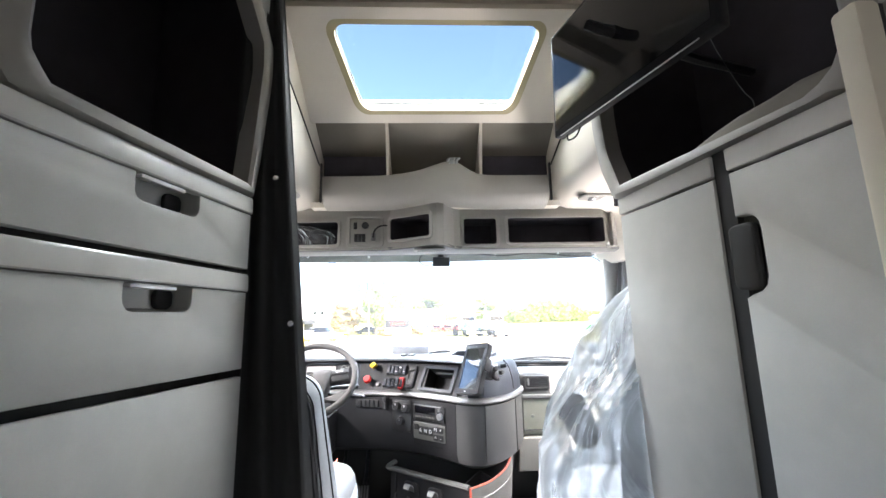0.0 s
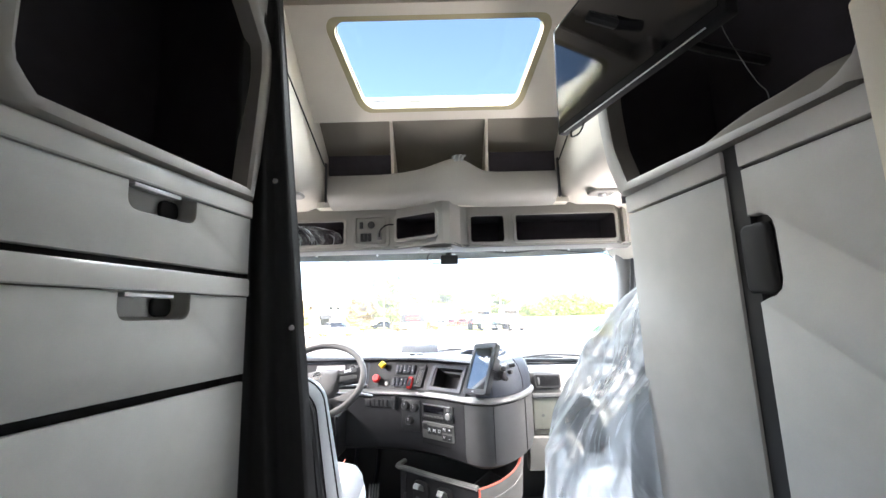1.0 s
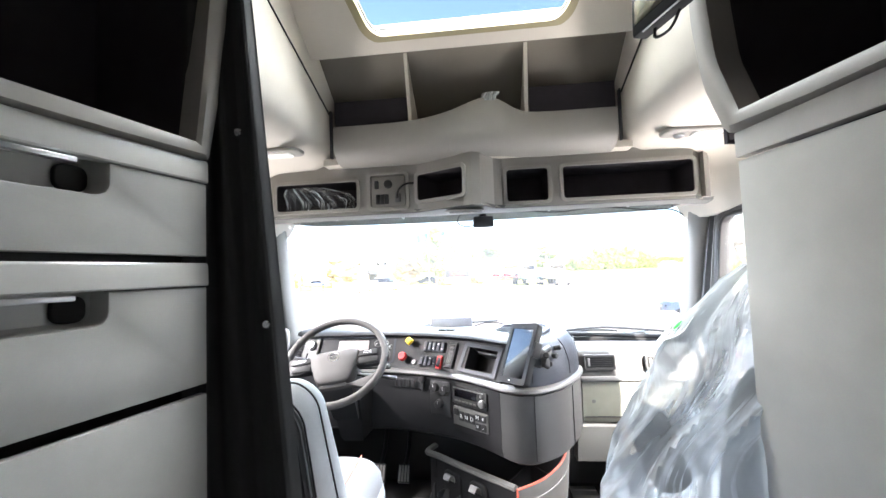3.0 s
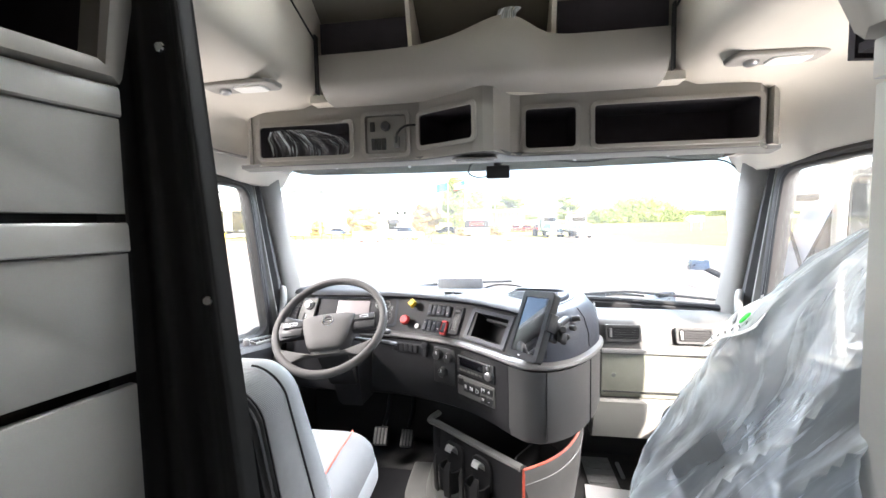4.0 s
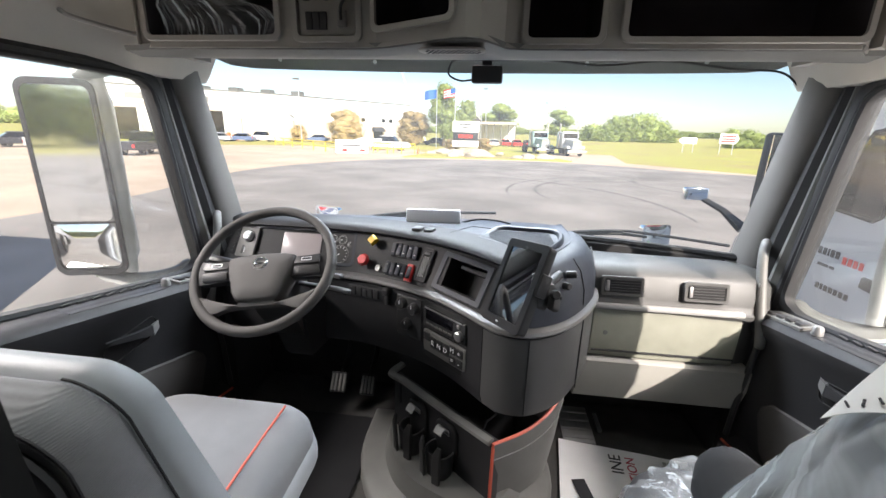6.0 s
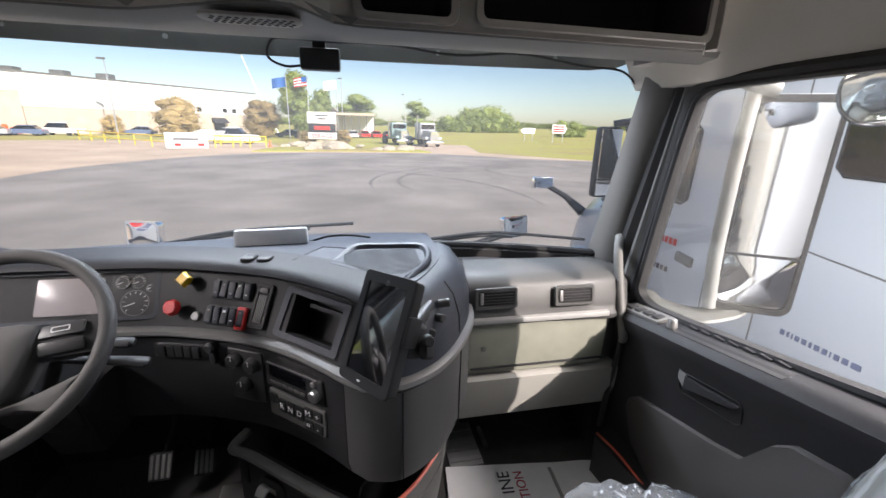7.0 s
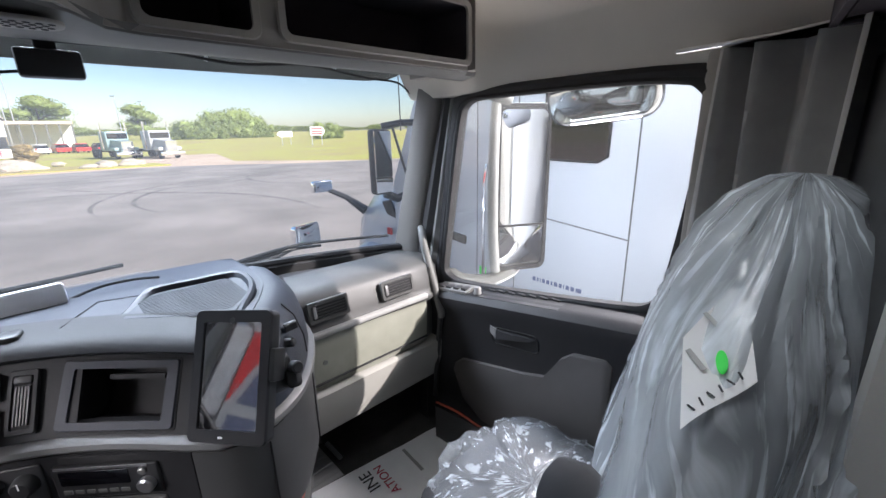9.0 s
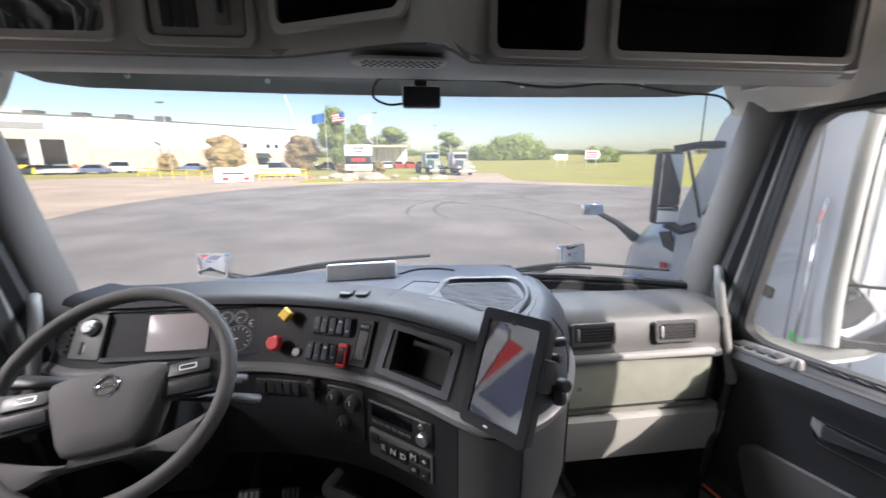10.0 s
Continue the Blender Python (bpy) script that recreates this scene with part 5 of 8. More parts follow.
part("front_wall", loft([[A + nrm * 0.0 + Vector((0, 0, 0.10)), A + nrm * -0.03 + Vector((0, 0, 0.10)), A + nrm * -0.03 + Vector((0, 0, 0.338)), A + Vector((0, 0, 0.338))], [B + Vector((0, 0, 0.06)), B + nrm * -0.03 + Vector((0, 0, 0.06)), B + nrm * -0.03 + Vector((0, 0, 0.338)), B + Vector((0, 0, 0.338))]]), DARK, fc)
part("top_rail", tube(top_rail, 0.016, 8, flat=0.7), MIDGREY, fc)
flap_line = curve([B, B.lerp(Vector((0.386, 2.53, 0)), 0.33) + Vector((0.035, -0.025, 0)), B.lerp(Vector((0.386, 2.53, 0)), 0.68) + Vector((0.04, -0.03, 0)), Vector((0.386, 2.53, 0))], 6)
rows, rim = [], []
for i, p in enumerate(flap_line):
    f = i / (len(flap_line) - 1)
    n2 = outward(flap_line, i)
    zt = 0.338 + 0.10 * f ** 2.2
    rows.append([p + n2 * 0.0 + Vector((0, 0, zt)), p + n2 * 0.004 + Vector((0, 0, zt - 0.02)), p - n2 * 0.01 + Vector((0, 0, 0.20)), p - n2 * 0.03 + Vector((0, 0, 0.06)), p - n2 * 0.045 + Vector((0, 0, 0.06)), p - n2 * 0.022 + Vector((0, 0, 0.20)), p - n2 * 0.014 + Vector((0, 0, zt))])
    rim.append(p - n2 * 0.006 + Vector((0, 0, zt + 0.001)))
part("flap", loft(rows), MIDGREY, fc, "grey curved flap")
part("flap_piping", tube([B + Vector((-0.004, 0.0, 0.08)), B + Vector((-0.004, 0.0, 0.2)), B + Vector((-0.003, 0, 0.325))] + rim, 0.006, 6), REDTRIM, fc, "coral red edge piping")
part("flap_clip", box(0.372, 2.50, 0.41, 0.40, 2.545, 0.455, 0.006), BLACK, fc)
part("flap_stitch", tube([r[1] - Vector((0, 0, 0.03)) for r in rows], 0.0018, 5), SILVER, fc)
part("bin_floor", prism([A + Vector((0.02, 0.02, 0.13)), B + Vector((0, 0.03, 0.13)), Vector((0.37, 2.53, 0.13)), Vector((0.3, 2.72, 0.13)), Vector((-0.2, 2.72, 0.13))], (0, 0, 0.01)), BLACK, fc)
part("bin_back", prism([(-0.26, 2.60, 0.12), (-0.22, 2.72, 0.12), (0.36, 2.70, 0.12), (0.38, 2.56, 0.12)], (0, 0, 0.28)), BLACK, fc)
part("bin_divider", prism([(0.04, 2.30, 0.14), (0.20, 2.46, 0.14), (0.20, 2.46, 0.335), (0.10, 2.36, 0.30)], (0.006, -0.006, 0)), DARK, fc)
part("bin_divider", prism([(0.20, 2.44, 0.14), (0.31, 2.42, 0.14), (0.30, 2.42, 0.28), (0.20, 2.44, 0.335)], (0.004, 0.006, 0)), DARK, fc)
part("side_slot", moved(pad(0.03, 0.09, 0.004, 0.004, 0.001), plane_at(A.lerp(B, 0.06) + nrm * 0.001 + Vector((0, 0, 0.28)), t, (0, 0, 1))), RUBBER, fc)
for f in (0.30, 0.60):
    c = A.lerp(B, f) + nrm * 0.035 + Vector((0, 0, 0.115))
    cm = plane_at(c, t, -nrm)
    cup = part("cup_holder", moved(loft([[(x, y, 0) for x, y in rrect(0.085, 0.075, 0.03)], [(x, y, 0.10) for x, y in rrect(0.10, 0.085, 0.035)], [(x, y, 0.10) for x, y in rrect(0.088, 0.073, 0.03)], [(x, y, 0.01) for x, y in rrect(0.075, 0.065, 0.028)]], caps=True), cm), BLACK, fc)
    for s in (-1, 1):
        part("cup_arm", moved(loft([[(s * 0.045, -0.050, 0.0), (s * 0.020, -0.056, 0.0), (s * 0.020, -0.046, 0.0), (s * 0.045, -0.040, 0.0)], [(s * 0.050, -0.052, 0.12), (s * 0.024, -0.060, 0.125), (s * 0.024, -0.050, 0.125), (s * 0.050, -0.042, 0.12)], [(s * 0.046, -0.044, 0.150), (s * 0.034, -0.048, 0.152), (s * 0.034, -0.042, 0.152), (s * 0.046, -0.038, 0.150)]]), cm), BLACK, cup)
    arch = []
    for j in range(10):
        a = radians(-10 + 16 * j)
        y, z = 0.030 - 0.028 * (1 - math.cos(a)), 0.125 + 0.060 * math.sin(a)
        w = 0.024 - 0.0009 * j
        arch.append([(-w, y, z), (w, y, z), (w, y - 0.006 * math.cos(a), z - 0.006 * math.sin(a)), (-w, y - 0.006 * math.cos(a), z - 0.006 * math.sin(a))])
    part("cup_spring", moved(loft(arch), cm), PALEPLASTIC, cup, "grey curved cup grip")
    part("cup_back", moved(pad(0.10, 0.14, 0.012, 0.03, 0.004), plane_at(A.lerp(B, f) + nrm * 0.001 + Vector((0, 0, 0.235)), t, (0, 0, 1))), RUBBER, fc)

# pedals, mat and floor paper
for x, w in ((-0.565, 0.075), (-0.43, 0.065)):
    p = thing("pedal", "worn steel-faced foot pedal on a black arm", "pedal", "driver pedals")
    pm = plane_at((x, 2.71, 0.15), (1, 0, 0), (0, 0.55, 0.83))
    part("pad", moved(pad(w, 0.09, 0.014, 0.008, 0.004), pm), RUBBER, p)
    for k in range(4):
        part("tread", moved(pad(w * 0.16, 0.075, 0.005, 0.003, 0.002), pm @ M(-w * 0.36 + w * 0.24 * k, 0, 0.013)), MIDGREY, p)
    part("arm", tube([(x, 2.73, 0.16), (x, 2.85, 0.22), (x, 2.94, 0.36)], 0.012, 8), BLACK, p)
solid("floor_mat", moved(pad(0.52, 0.62, 0.012, 0.06, 0.006), M(-0.62, 2.36, 0.001)), DARK, "dark rubber driver floor mat with worn tread", "mat")
paper = thing("floor_paper", "white protective paper mat with printed letters on the floor", "paper")
PM_ = M(0.685, 2.372, 0.004, 0, 0, -7)
rows = [[(-0.30 + 0.60 * i / 10, -0.26 + 0.52 * j / 8, 0.006 + 0.006 * noise.noise(Vector((i * 0.5, j * 0.5, 2)))) for i in range(11)] for j in range(9)]
part("sheet", moved(loft([r + [(x, y, z - 0.003) for x, y, z in r[::-1]] for r in rows]), PM_), PAPER, paper)

# ---- sleeper: left drawers and open locker ----
LP = plane_at((-0.576, 1.400, 0), (-0.2149, -0.9766, 0), (0, 0, 1)) @ Matrix.Diagonal((1, 1, -1, 1))


def lcab(x, z, lift=0.0):
    """A point of the left cabinet's face: x metres rearwards from its front end."""
    return LP @ Vector((x, z, lift))


left = thing("drawer_cabinet", "pale grey laminate drawer cabinet with recessed pulls", "cabinet")
LONG = 1.9
part("body", moved(box(0.0, 0.0, -0.5, LONG, 1.46, -0.075), LP), DARK, left)


# unseen behind the curtain; added to stop light leaking past the drawers
part("end_panel", moved(box(-0.006, 0.0, -0.5, -0.001, 1.46, -0.004), LP), DARK, left)


def inset(poly, d):
    """The outline poly, drawn in by d."""
    out, n = [], len(poly)
    area = sum(poly[k][0] * poly[(k + 1) % n][1] - poly[(k + 1) % n][0] * poly[k][1] for k in range(n))
    sgn = 1 if area > 0 else -1
    for k in range(n):
        p, q, r = Vector(poly[k - 1]), Vector(poly[k]), Vector(poly[(k + 1) % n])
        e1, e2 = (q - p).normalized(), (r - q).normalized()
        n1, n2 = Vector((-e1.y, e1.x)) * sgn, Vector((-e2.y, e2.x)) * sgn
        m = n1 + n2
        m = m / max(0.4, m.dot(n1))
        out.append((q.x + m.x * d, q.y + m.y * d))
    return out


def cut_front(outline, back, face, ease=0.004):
    """A panel with the given outline from back to face, its front edge rolled."""
    way = 1 if face > back else -1
    return loft([[(x, z, back) for x, z in outline], [(x, z, face - way * ease) for x, z in outline], [(x, z, face - way * ease * 0.3) for x, z in inset(outline, ease * 0.3)], [(x, z, face) for x, z in inset(outline, ease)]])


def drawer(z0, z1, hx, name):
    if not hx:
        return part(name, moved(box(0.0, z0, -0.02, LONG, z1, 0.0, 0.004), LP), CABINET, left)
    zc, half = z1 - 0.052, 0.087
    corner = [(math.cos(radians(a)), math.sin(radians(a))) for a in (0, -22, -45, -68, -90)]
    well = [(half, 0.0)] + [(half - 0.024 + 0.024 * c, -0.035 + 0.024 * q) for c, q in corner] + [(0.024 - half - 0.024 * c, -0.035 + 0.024 * q) for c, q in corner[::-1]] + [(-half, 0.0)]
    outline = [(0.0, z0), (LONG, z0), (LONG, zc)] + [(hx + x, zc + z) for x, z in well] + [(0.0, zc)]
    d = part(name, moved(cut_front(outline, -0.02, 0.0), LP), CABINET, left)
    part("band", moved(loft([[(x, z1 - 0.050, -0.02), (x, z1 - 0.050, 0.001), (x, z1 - 0.047, 0.0045), (x, z1 - 0.006, 0.0035), (x, z1, -0.001), (x, z1, -0.02)] for x in (0.0, LONG)]), LP), BAND, d, "satin pale grey band")
    cup = well + [(-half, 0.012), (half, 0.012)]
    part("pull_well", moved(loft([[(x, z, -0.012) for x, z in cup], [(x * 0.97, z * 0.97, -0.045) for x, z in cup], [(x * 0.85, z * 0.85, -0.055) for x, z in cup], [(0, -0.025, -0.056)] * len(cup)], caps=False), LP @ M(hx, zc, 0.0)), CABINET, d, "pale recessed drawer pull")
    # black pad that paints the shadow at the well's front end
    part("well_shade", moved(pad(0.050, 0.046, 0.010, 0.016, 0.003), LP @ M(hx - 0.054, zc - 0.028, -0.054)), RUBBER, d)
    part("pull_latch", moved(box(-0.05, -0.012, -0.012, 0.065, -0.003, 0.006, 0.002), LP @ M(hx + 0.015, zc, 0.0)), STEEL, d, "metal latch bar")
    return d


drawer(0.975, 1.237, 0.285, "drawer")
drawer(1.252, 1.465, 0.285, "drawer")
drawer(0.55, 0.955, 0, "drawer")
drawer(0.06, 0.54, 0, "drawer")

locker = thing("open_locker", "grey framed open locker lined in black felt", "locker")
o = [(0.0, 1.475), (-0.03, 1.70), (-0.045, 1.90), (-0.045, 2.01), (0.25, 2.40), (0.90, 2.40), (0.90, 1.475)]
i_ = [(0.03, 1.502), (0.005, 1.72), (-0.012, 1.90), (-0.008, 1.985), (0.245, 2.33), (0.585, 2.33), (0.592, 2.0), (0.585, 1.55), (0.55, 1.502)]


def ring_to(n, pts):
    """The outline pts resampled to n points."""
    ps_ = [Vector((*p, 0)) for p in pts]
    seg = [(ps_[(k + 1) % len(ps_)] - ps_[k]).length for k in range(len(ps_))]
    tot, out = sum(seg), []
    for j in range(n):
        s, k = tot * j / n, 0
        while s > seg[k]:
            s -= seg[k]
            k += 1
        q = ps_[k].lerp(ps_[(k + 1) % len(ps_)], s / seg[k])
        out.append((q.x, q.y))
    return out


def locker_frame(inner, cx, cz, low=1.458, n=96):
    a = ring_to(n, inner)
    rings = []
    for grow, lift in ((0.06, -0.04), (0.06, 0.0), (0.03, 0.012), (0.012, 0.012), (0.0, 0.004), (0.0, -0.05)):
        rings.append([(x + (x - cx) / math.hypot(x - cx, z - cz) * grow, max(low, z + (z - cz) / math.hypot(x - cx, z - cz) * grow), lift) for x, z in a])
    return loft(rings, loop=True)


part("frame", moved(locker_frame(i_, 0.29, 1.9, 1.470), LP), TRIM, locker)
part("lining_back", moved(box(-0.02, 1.46, -0.42, 0.62, 2.38, -0.40), LP), FELT, locker, "black felt lining")
part("lining_floor", moved(box(-0.02, 1.47, -0.42, 0.66, 1.49, -0.03), LP), FELT, locker, "black felt lining")
part("lining_side", moved(box(-0.035, 1.47, -0.42, -0.025, 2.38, -0.03), LP), FELT, locker, "black felt lining")
part("lining_side", moved(box(0.60, 1.47, -0.42, 0.61, 2.38, -0.03), LP), FELT, locker, "black felt lining")
part("lining_top", moved(box(-0.03, 2.34, -0.42, 0.62, 2.36, -0.03), LP), FELT, locker, "black felt lining")
part("upper_panel", moved(box(0.62, 1.47, -0.03, 1.9, 2.42, -0.004), LP), CABINET, locker)
part("front_panel", prism([lcab(-0.047, 2.03, -0.01), lcab(0.235, 2.42, -0.01), lcab(-0.06, 2.42, -0.01)], LP.to_3x3() @ Vector((0, 0, -0.02))), CABINET, locker)

# ---- sleeper: right wardrobe, open locker and screen ----
RPN = plane_at((0.537, 1.406, 0), (0.16, -0.987, 0), (0, 0, 1))
RP = RPN @ Matrix.Diagonal((1, 1, -1, 1))
ward = thing("wardrobe", "pale grey wardrobe with two doors and black recessed handle", "cabinet")
part("body", moved(box(0.0, 0.0, 0.024, 1.9, 1.40, 0.5), RP), BLACK, ward)


def wdoor(x0, x1, handle):
    outline = [(x0, 0.06), (x1, 0.06), (x1, 1.397), (x0, 1.397)]
    if handle:
        outline += [(x0, 1.298), (x0 + 0.026, 1.297), (x0 + 0.040, 1.291), (x0 + 0.049, 1.279), (x0 + 0.052, 1.262), (x0 + 0.052, 1.168), (x0 + 0.047, 1.150), (x0 + 0.034, 1.138), (x0 + 0.012, 1.132), (x0, 1.126)]
    d = part("door", moved(cut_front(outline, 0.022, 0.0, 0.008), RP), CABINET, ward)
    part("band", moved(box(x0, 1.402, -0.002, x1, 1.452, 0.022, 0.003), RP), BAND, d, "satin pale grey band")
    if handle:
        part("handle", moved(pad(0.062, 0.142, 0.012, 0.016, 0.006), RP @ M(x0 + 0.004, 1.212, 0.018, 180)), RUBBER, d, "black recessed latch handle")


wdoor(0.0, 0.340, False)
wdoor(0.378, 1.9, True)
part("gap_strip", moved(box(0.338, 0.05, 0.008, 0.380, 1.455, 0.03), RP), RUBBER, ward)
rlock = thing("open_locker", "grey framed open locker lined in black felt", "locker")
ri = [(0.02, 1.492), (-0.03, 1.62), (-0.045, 1.75), (-0.04, 2.36), (0.62, 2.36), (0.628, 1.55), (0.60, 1.497), (0.56, 1.475)]
part("frame", moved(locker_frame(ri, 0.29, 1.9), RPN), TRIM, rlock)
part("lining_back", moved(box(-0.05, 1.45, 0.40, 0.66, 2.38, 0.42), RP), FELT, rlock, "black felt lining")
part("lining_floor", moved(box(-0.05, 1.455, 0.03, 0.66, 1.468, 0.42), RP), FELT, rlock, "black felt lining")
part("lining_side", moved(box(-0.065, 1.45, 0.03, -0.055, 2.38, 0.42), RP), FELT, rlock, "black felt lining")
part("lining_side", moved(box(0.645, 1.45, 0.03, 0.66, 2.38, 0.42), RP), FELT, rlock, "black felt lining")
part("lining_top", moved(box(-0.05, 2.37, 0.03, 0.66, 2.39, 0.42), RP), FELT, rlock, "black felt lining")
part("upper_panel", moved(box(0.665, 1.455, 0.004, 1.9, 2.42, 0.03), RP), CABINET, rlock)
# felt-like board rising along the locker's lower lip
heap = loft([[RP @ Vector((a, 1.468, d)) for d in (0.03, 0.16)] + [RP @ Vector((a, z - 0.012, 0.15)), RP @ Vector((a, z, 0.085)), RP @ Vector((a, z - 0.004, 0.045)), RP @ Vector((a, z - 0.02, 0.03))] for a, z in ((0.20, 1.492), (0.26, 1.512), (0.32, 1.525), (0.39, 1.534), (0.46, 1.535), (0.52, 1.540), (0.58, 1.534), (0.63, 1.515))])
solid("locker_edge_board", heap, SHELFBACK, "brown-grey felt-like board along the locker edge", "blanket", smooth=60)
solid("loose_cable", tube(curve([(0.683, 1.126, 1.80), (0.685, 1.118, 1.766), (0.688, 1.088, 1.68), (0.692, 1.062, 1.61), (0.697, 1.046, 1.575), (0.697, 1.05, 1.53)], 5), 0.0012, 6), MIDGREY, "thin grey cable hanging inside the locker", "cable")
strip = thing("post_cover", "pale upright trim post beside the bunk", "post")
part("face", moved(box(-0.002, -0.02, 0.0, 0.034, 0.016, 0.79, 0.008), M(0.492, 0.668, 0.70)), CREAM, strip)
part("groove", moved(box(0.034, -0.016, 0.0, 0.040, 0.012, 0.785), M(0.492, 0.668, 0.70)), DARK, strip)
part("edge_strip", moved(box(0.040, -0.02, 0.0, 0.056, 0.014, 0.788, 0.004), M(0.492, 0.668, 0.70)), TRIM, strip)

tv = thing("wall_screen", "flat black television hung on a swing arm", "television")
a, b, c = Vector((0.342, 1.30, 1.905)), Vector((0.346, 1.30, 1.615)), Vector((0.430, 0.977, 1.602))
TM = plane_at(b, (c - b), (0, 0.02, 1))
part("casing", moved(box(-0.008, -0.012, 0.0, 0.50, 0.305, 0.03, 0.006), TM), TVBLACK, tv)
# a steel line paints the highlight along the casing's lower edge
part("lower_edge", moved(box(0.02, -0.0135, 0.026, 0.46, -0.0115, 0.028), TM), STEEL, tv, "thin steel line painting the lower edge's highlight")
part("cable_loop", tube(curve([TM @ Vector((0.03, -0.012, 0.012)), TM @ Vector((0.035, -0.03, 0.014)), TM @ Vector((0.07, -0.034, 0.014)), TM @ Vector((0.09, -0.014, 0.012))], 5), 0.0025, 6), RUBBER, tv)
part("screen", moved(box(0.004, 0.006, 0.028, 0.488, 0.293, 0.0315), TM), SCREEN, tv, "glossy black screen")
part("arm", tube([TM @ Vector((0.25, 0.15, 0.03)), TM @ Vector((0.25, 0.15, 0.10)), Vector((0.62, 1.1, 1.72)), Vector((0.80, 1.15, 1.72))], 0.012, 8), BLACK, tv)

# curtains
def curtain(line, z0, z1, amp, freq, name, label, material, lean=0.0):
    pts = curve(line, 14)
    rings = []
    for j in range(9):
        f = j / 8
        z = z0 + (z1 - z0) * f
        ring = []
        for i, p in enumerate(pts):
            n = outward(pts, i)
            w = math.sin(i * freq + 0.6 * math.sin(f * 3 + i * 0.2)) * amp * (0.75 + 0.5 * (1 - f)) + 0.3 * amp * noise.noise(Vector((i * 0.3, f * 3, 1.7)))
            q = Vector((p.x + lean * (1 - f) * i / len(pts), p.y, z)) + n * w
            ring.append(q)
        rings.append(ring + [q + Vector((0.003, 0.003, 0)) for q in ring[::-1]])
    return solid(name, loft(rings), material, label, "curtain")


curtain([(-0.64, 1.405, 0), (-0.615, 1.425, 0), (-0.59, 1.442, 0), (-0.565, 1.450, 0), (-0.545, 1.455, 0)], 0.05, 2.3, 0.013, 0.30, "privacy_curtain", "black blackout curtain gathered beside the cabinet", CURTAIN, 0.212)
for z, sx_ in ((1.095, -0.462), (1.541, -0.524)):
    sn = solid("snap_button", moved(disc(0.009, 0.006, 16, 0.002), plane_at((sx_, 1.441 if z < 1.2 else 1.437, z), (1, 0.2, 0), (0, 0, 1))), CHROME, "small chrome snap on the curtain", "button", "curtain snaps")
curtain([(1.075, 1.715, 0), (1.06, 1.66, 0), (1.03, 1.59, 0), (0.99, 1.52, 0), (0.90, 1.46, 0)], 0.45, 1.455, 0.040, 0.36, "privacy_curtain", "grey pleated curtain gathered behind the passenger window", CURTAIN_GREY)
rail = solid("curtain_rail", tube([(1.06, 1.80, 1.462), (1.03, 1.62, 1.464), (0.97, 1.5, 1.466), (0.88, 1.46, 1.468)], 0.005, 8), STEEL, "thin metal curtain rail under the headliner", "rail")

# map lamps in the headliner
for x, y in ((-0.745, 1.985), (0.80, 2.06)):
    lamp = thing("map_lamp", "small pale ceiling map lamp with clear lens", "lamp", "ceiling map lamps")
    part("housing", moved(pad(0.24, 0.085, 0.014, 0.025, 0.008), M(x, y, 1.670, 180)), TRIM, lamp)
    part("lens", moved(pad(0.10, 0.055, 0.008, 0.012, 0.004), M(x + 0.03, y, 1.658, 180)), LENS, lamp, "clear ribbed lens")
    part("reading_spot", moved(disc(0.018, 0.014, 16, 0.004), M(x - 0.06, y, 1.658, 180)), STEEL, lamp)

# ---- things round the windscreen ----
tab = thing("tablet", "black tablet in a rugged case on a dash mount", "tablet")
tl, tr_, bl_, br_ = Vector((0.139, 2.315, 0.970)), Vector((0.228, 2.185, 0.985)), Vector((0.079, 2.222, 0.752)), Vector((0.162, 2.098, 0.766))
TBM = plane_at((tl + tr_ + bl_ + br_) / 4, (tr_ - tl) + (br_ - bl_), (tl - bl_) + (tr_ - br_))
tw, th = 0.165, 0.240
part("case", moved(pad(tw, th, 0.022, 0.012, 0.004), TBM @ M(0, 0, -0.022)), BLACK, tab)
part("case_rim", moved(frame_ring(tw + 0.004, th + 0.004, 0.128, 0.196, 0.006, 0.012, 0.004), TBM), DARK, tab)
part("screen", moved(box(-0.066, -0.10, 0, 0.066, 0.10, 0.003), TBM), TABLETGLASS, tab, "dark glossy tablet screen")
part("small_badge", moved(pad(0.010, 0.004, 0.0015, 0.0018, 0.0005), TBM @ M(-0.01, -0.11, 0.006)), WHITEPLASTIC, tab)
part("camera_notch", moved(disc(0.006, 0.002, 14, 0.001), TBM @ M(0, 0.101, 0.005)), BLACK, tab)
part("side_latch", moved(box(tw / 2 - 0.004, -0.01, -0.03, tw / 2 + 0.012, 0.05, 0.004, 0.004), TBM), BLACK, tab)
mount = part("mount", moved(disc(0.026, 0.03, 18, 0.005), TBM @ M(0.03, 0.0, -0.055)), BLACK, tab)
part("ball", moved(disc(0.017, 0.04, 16, 0.006), TBM @ M(0.045, -0.01, -0.09)), RUBBER, mount)
part("arm", tube([TBM @ Vector((0.04, 0, -0.05)), Vector((0.285, 2.33, 0.86)), Vector((0.30, 2.345, 0.80)), Vector((0.295, 2.335, 0.745))], 0.014, 10), BLACK, mount)
for k in range(3):
    part("clamp_knob", moved(disc(0.011, 0.03, 12, 0.003), M(0.285 + 0.012 * k, 2.315 + 0.01 * k, 0.80 + 0.03 * k, 80, 0, 40 * k)), BLACK, mount)
part("clamp", moved(pad(0.05, 0.075, 0.035, 0.01, 0.005), TBM @ M(0.055, 0.0, -0.060)), BLACK, mount)
part("clamp_arm", moved(pad(0.022, 0.04, 0.035, 0.010, 0.006), TBM @ M(0.085, -0.012, -0.080, 0, 20, 15)), RUBBER, mount)
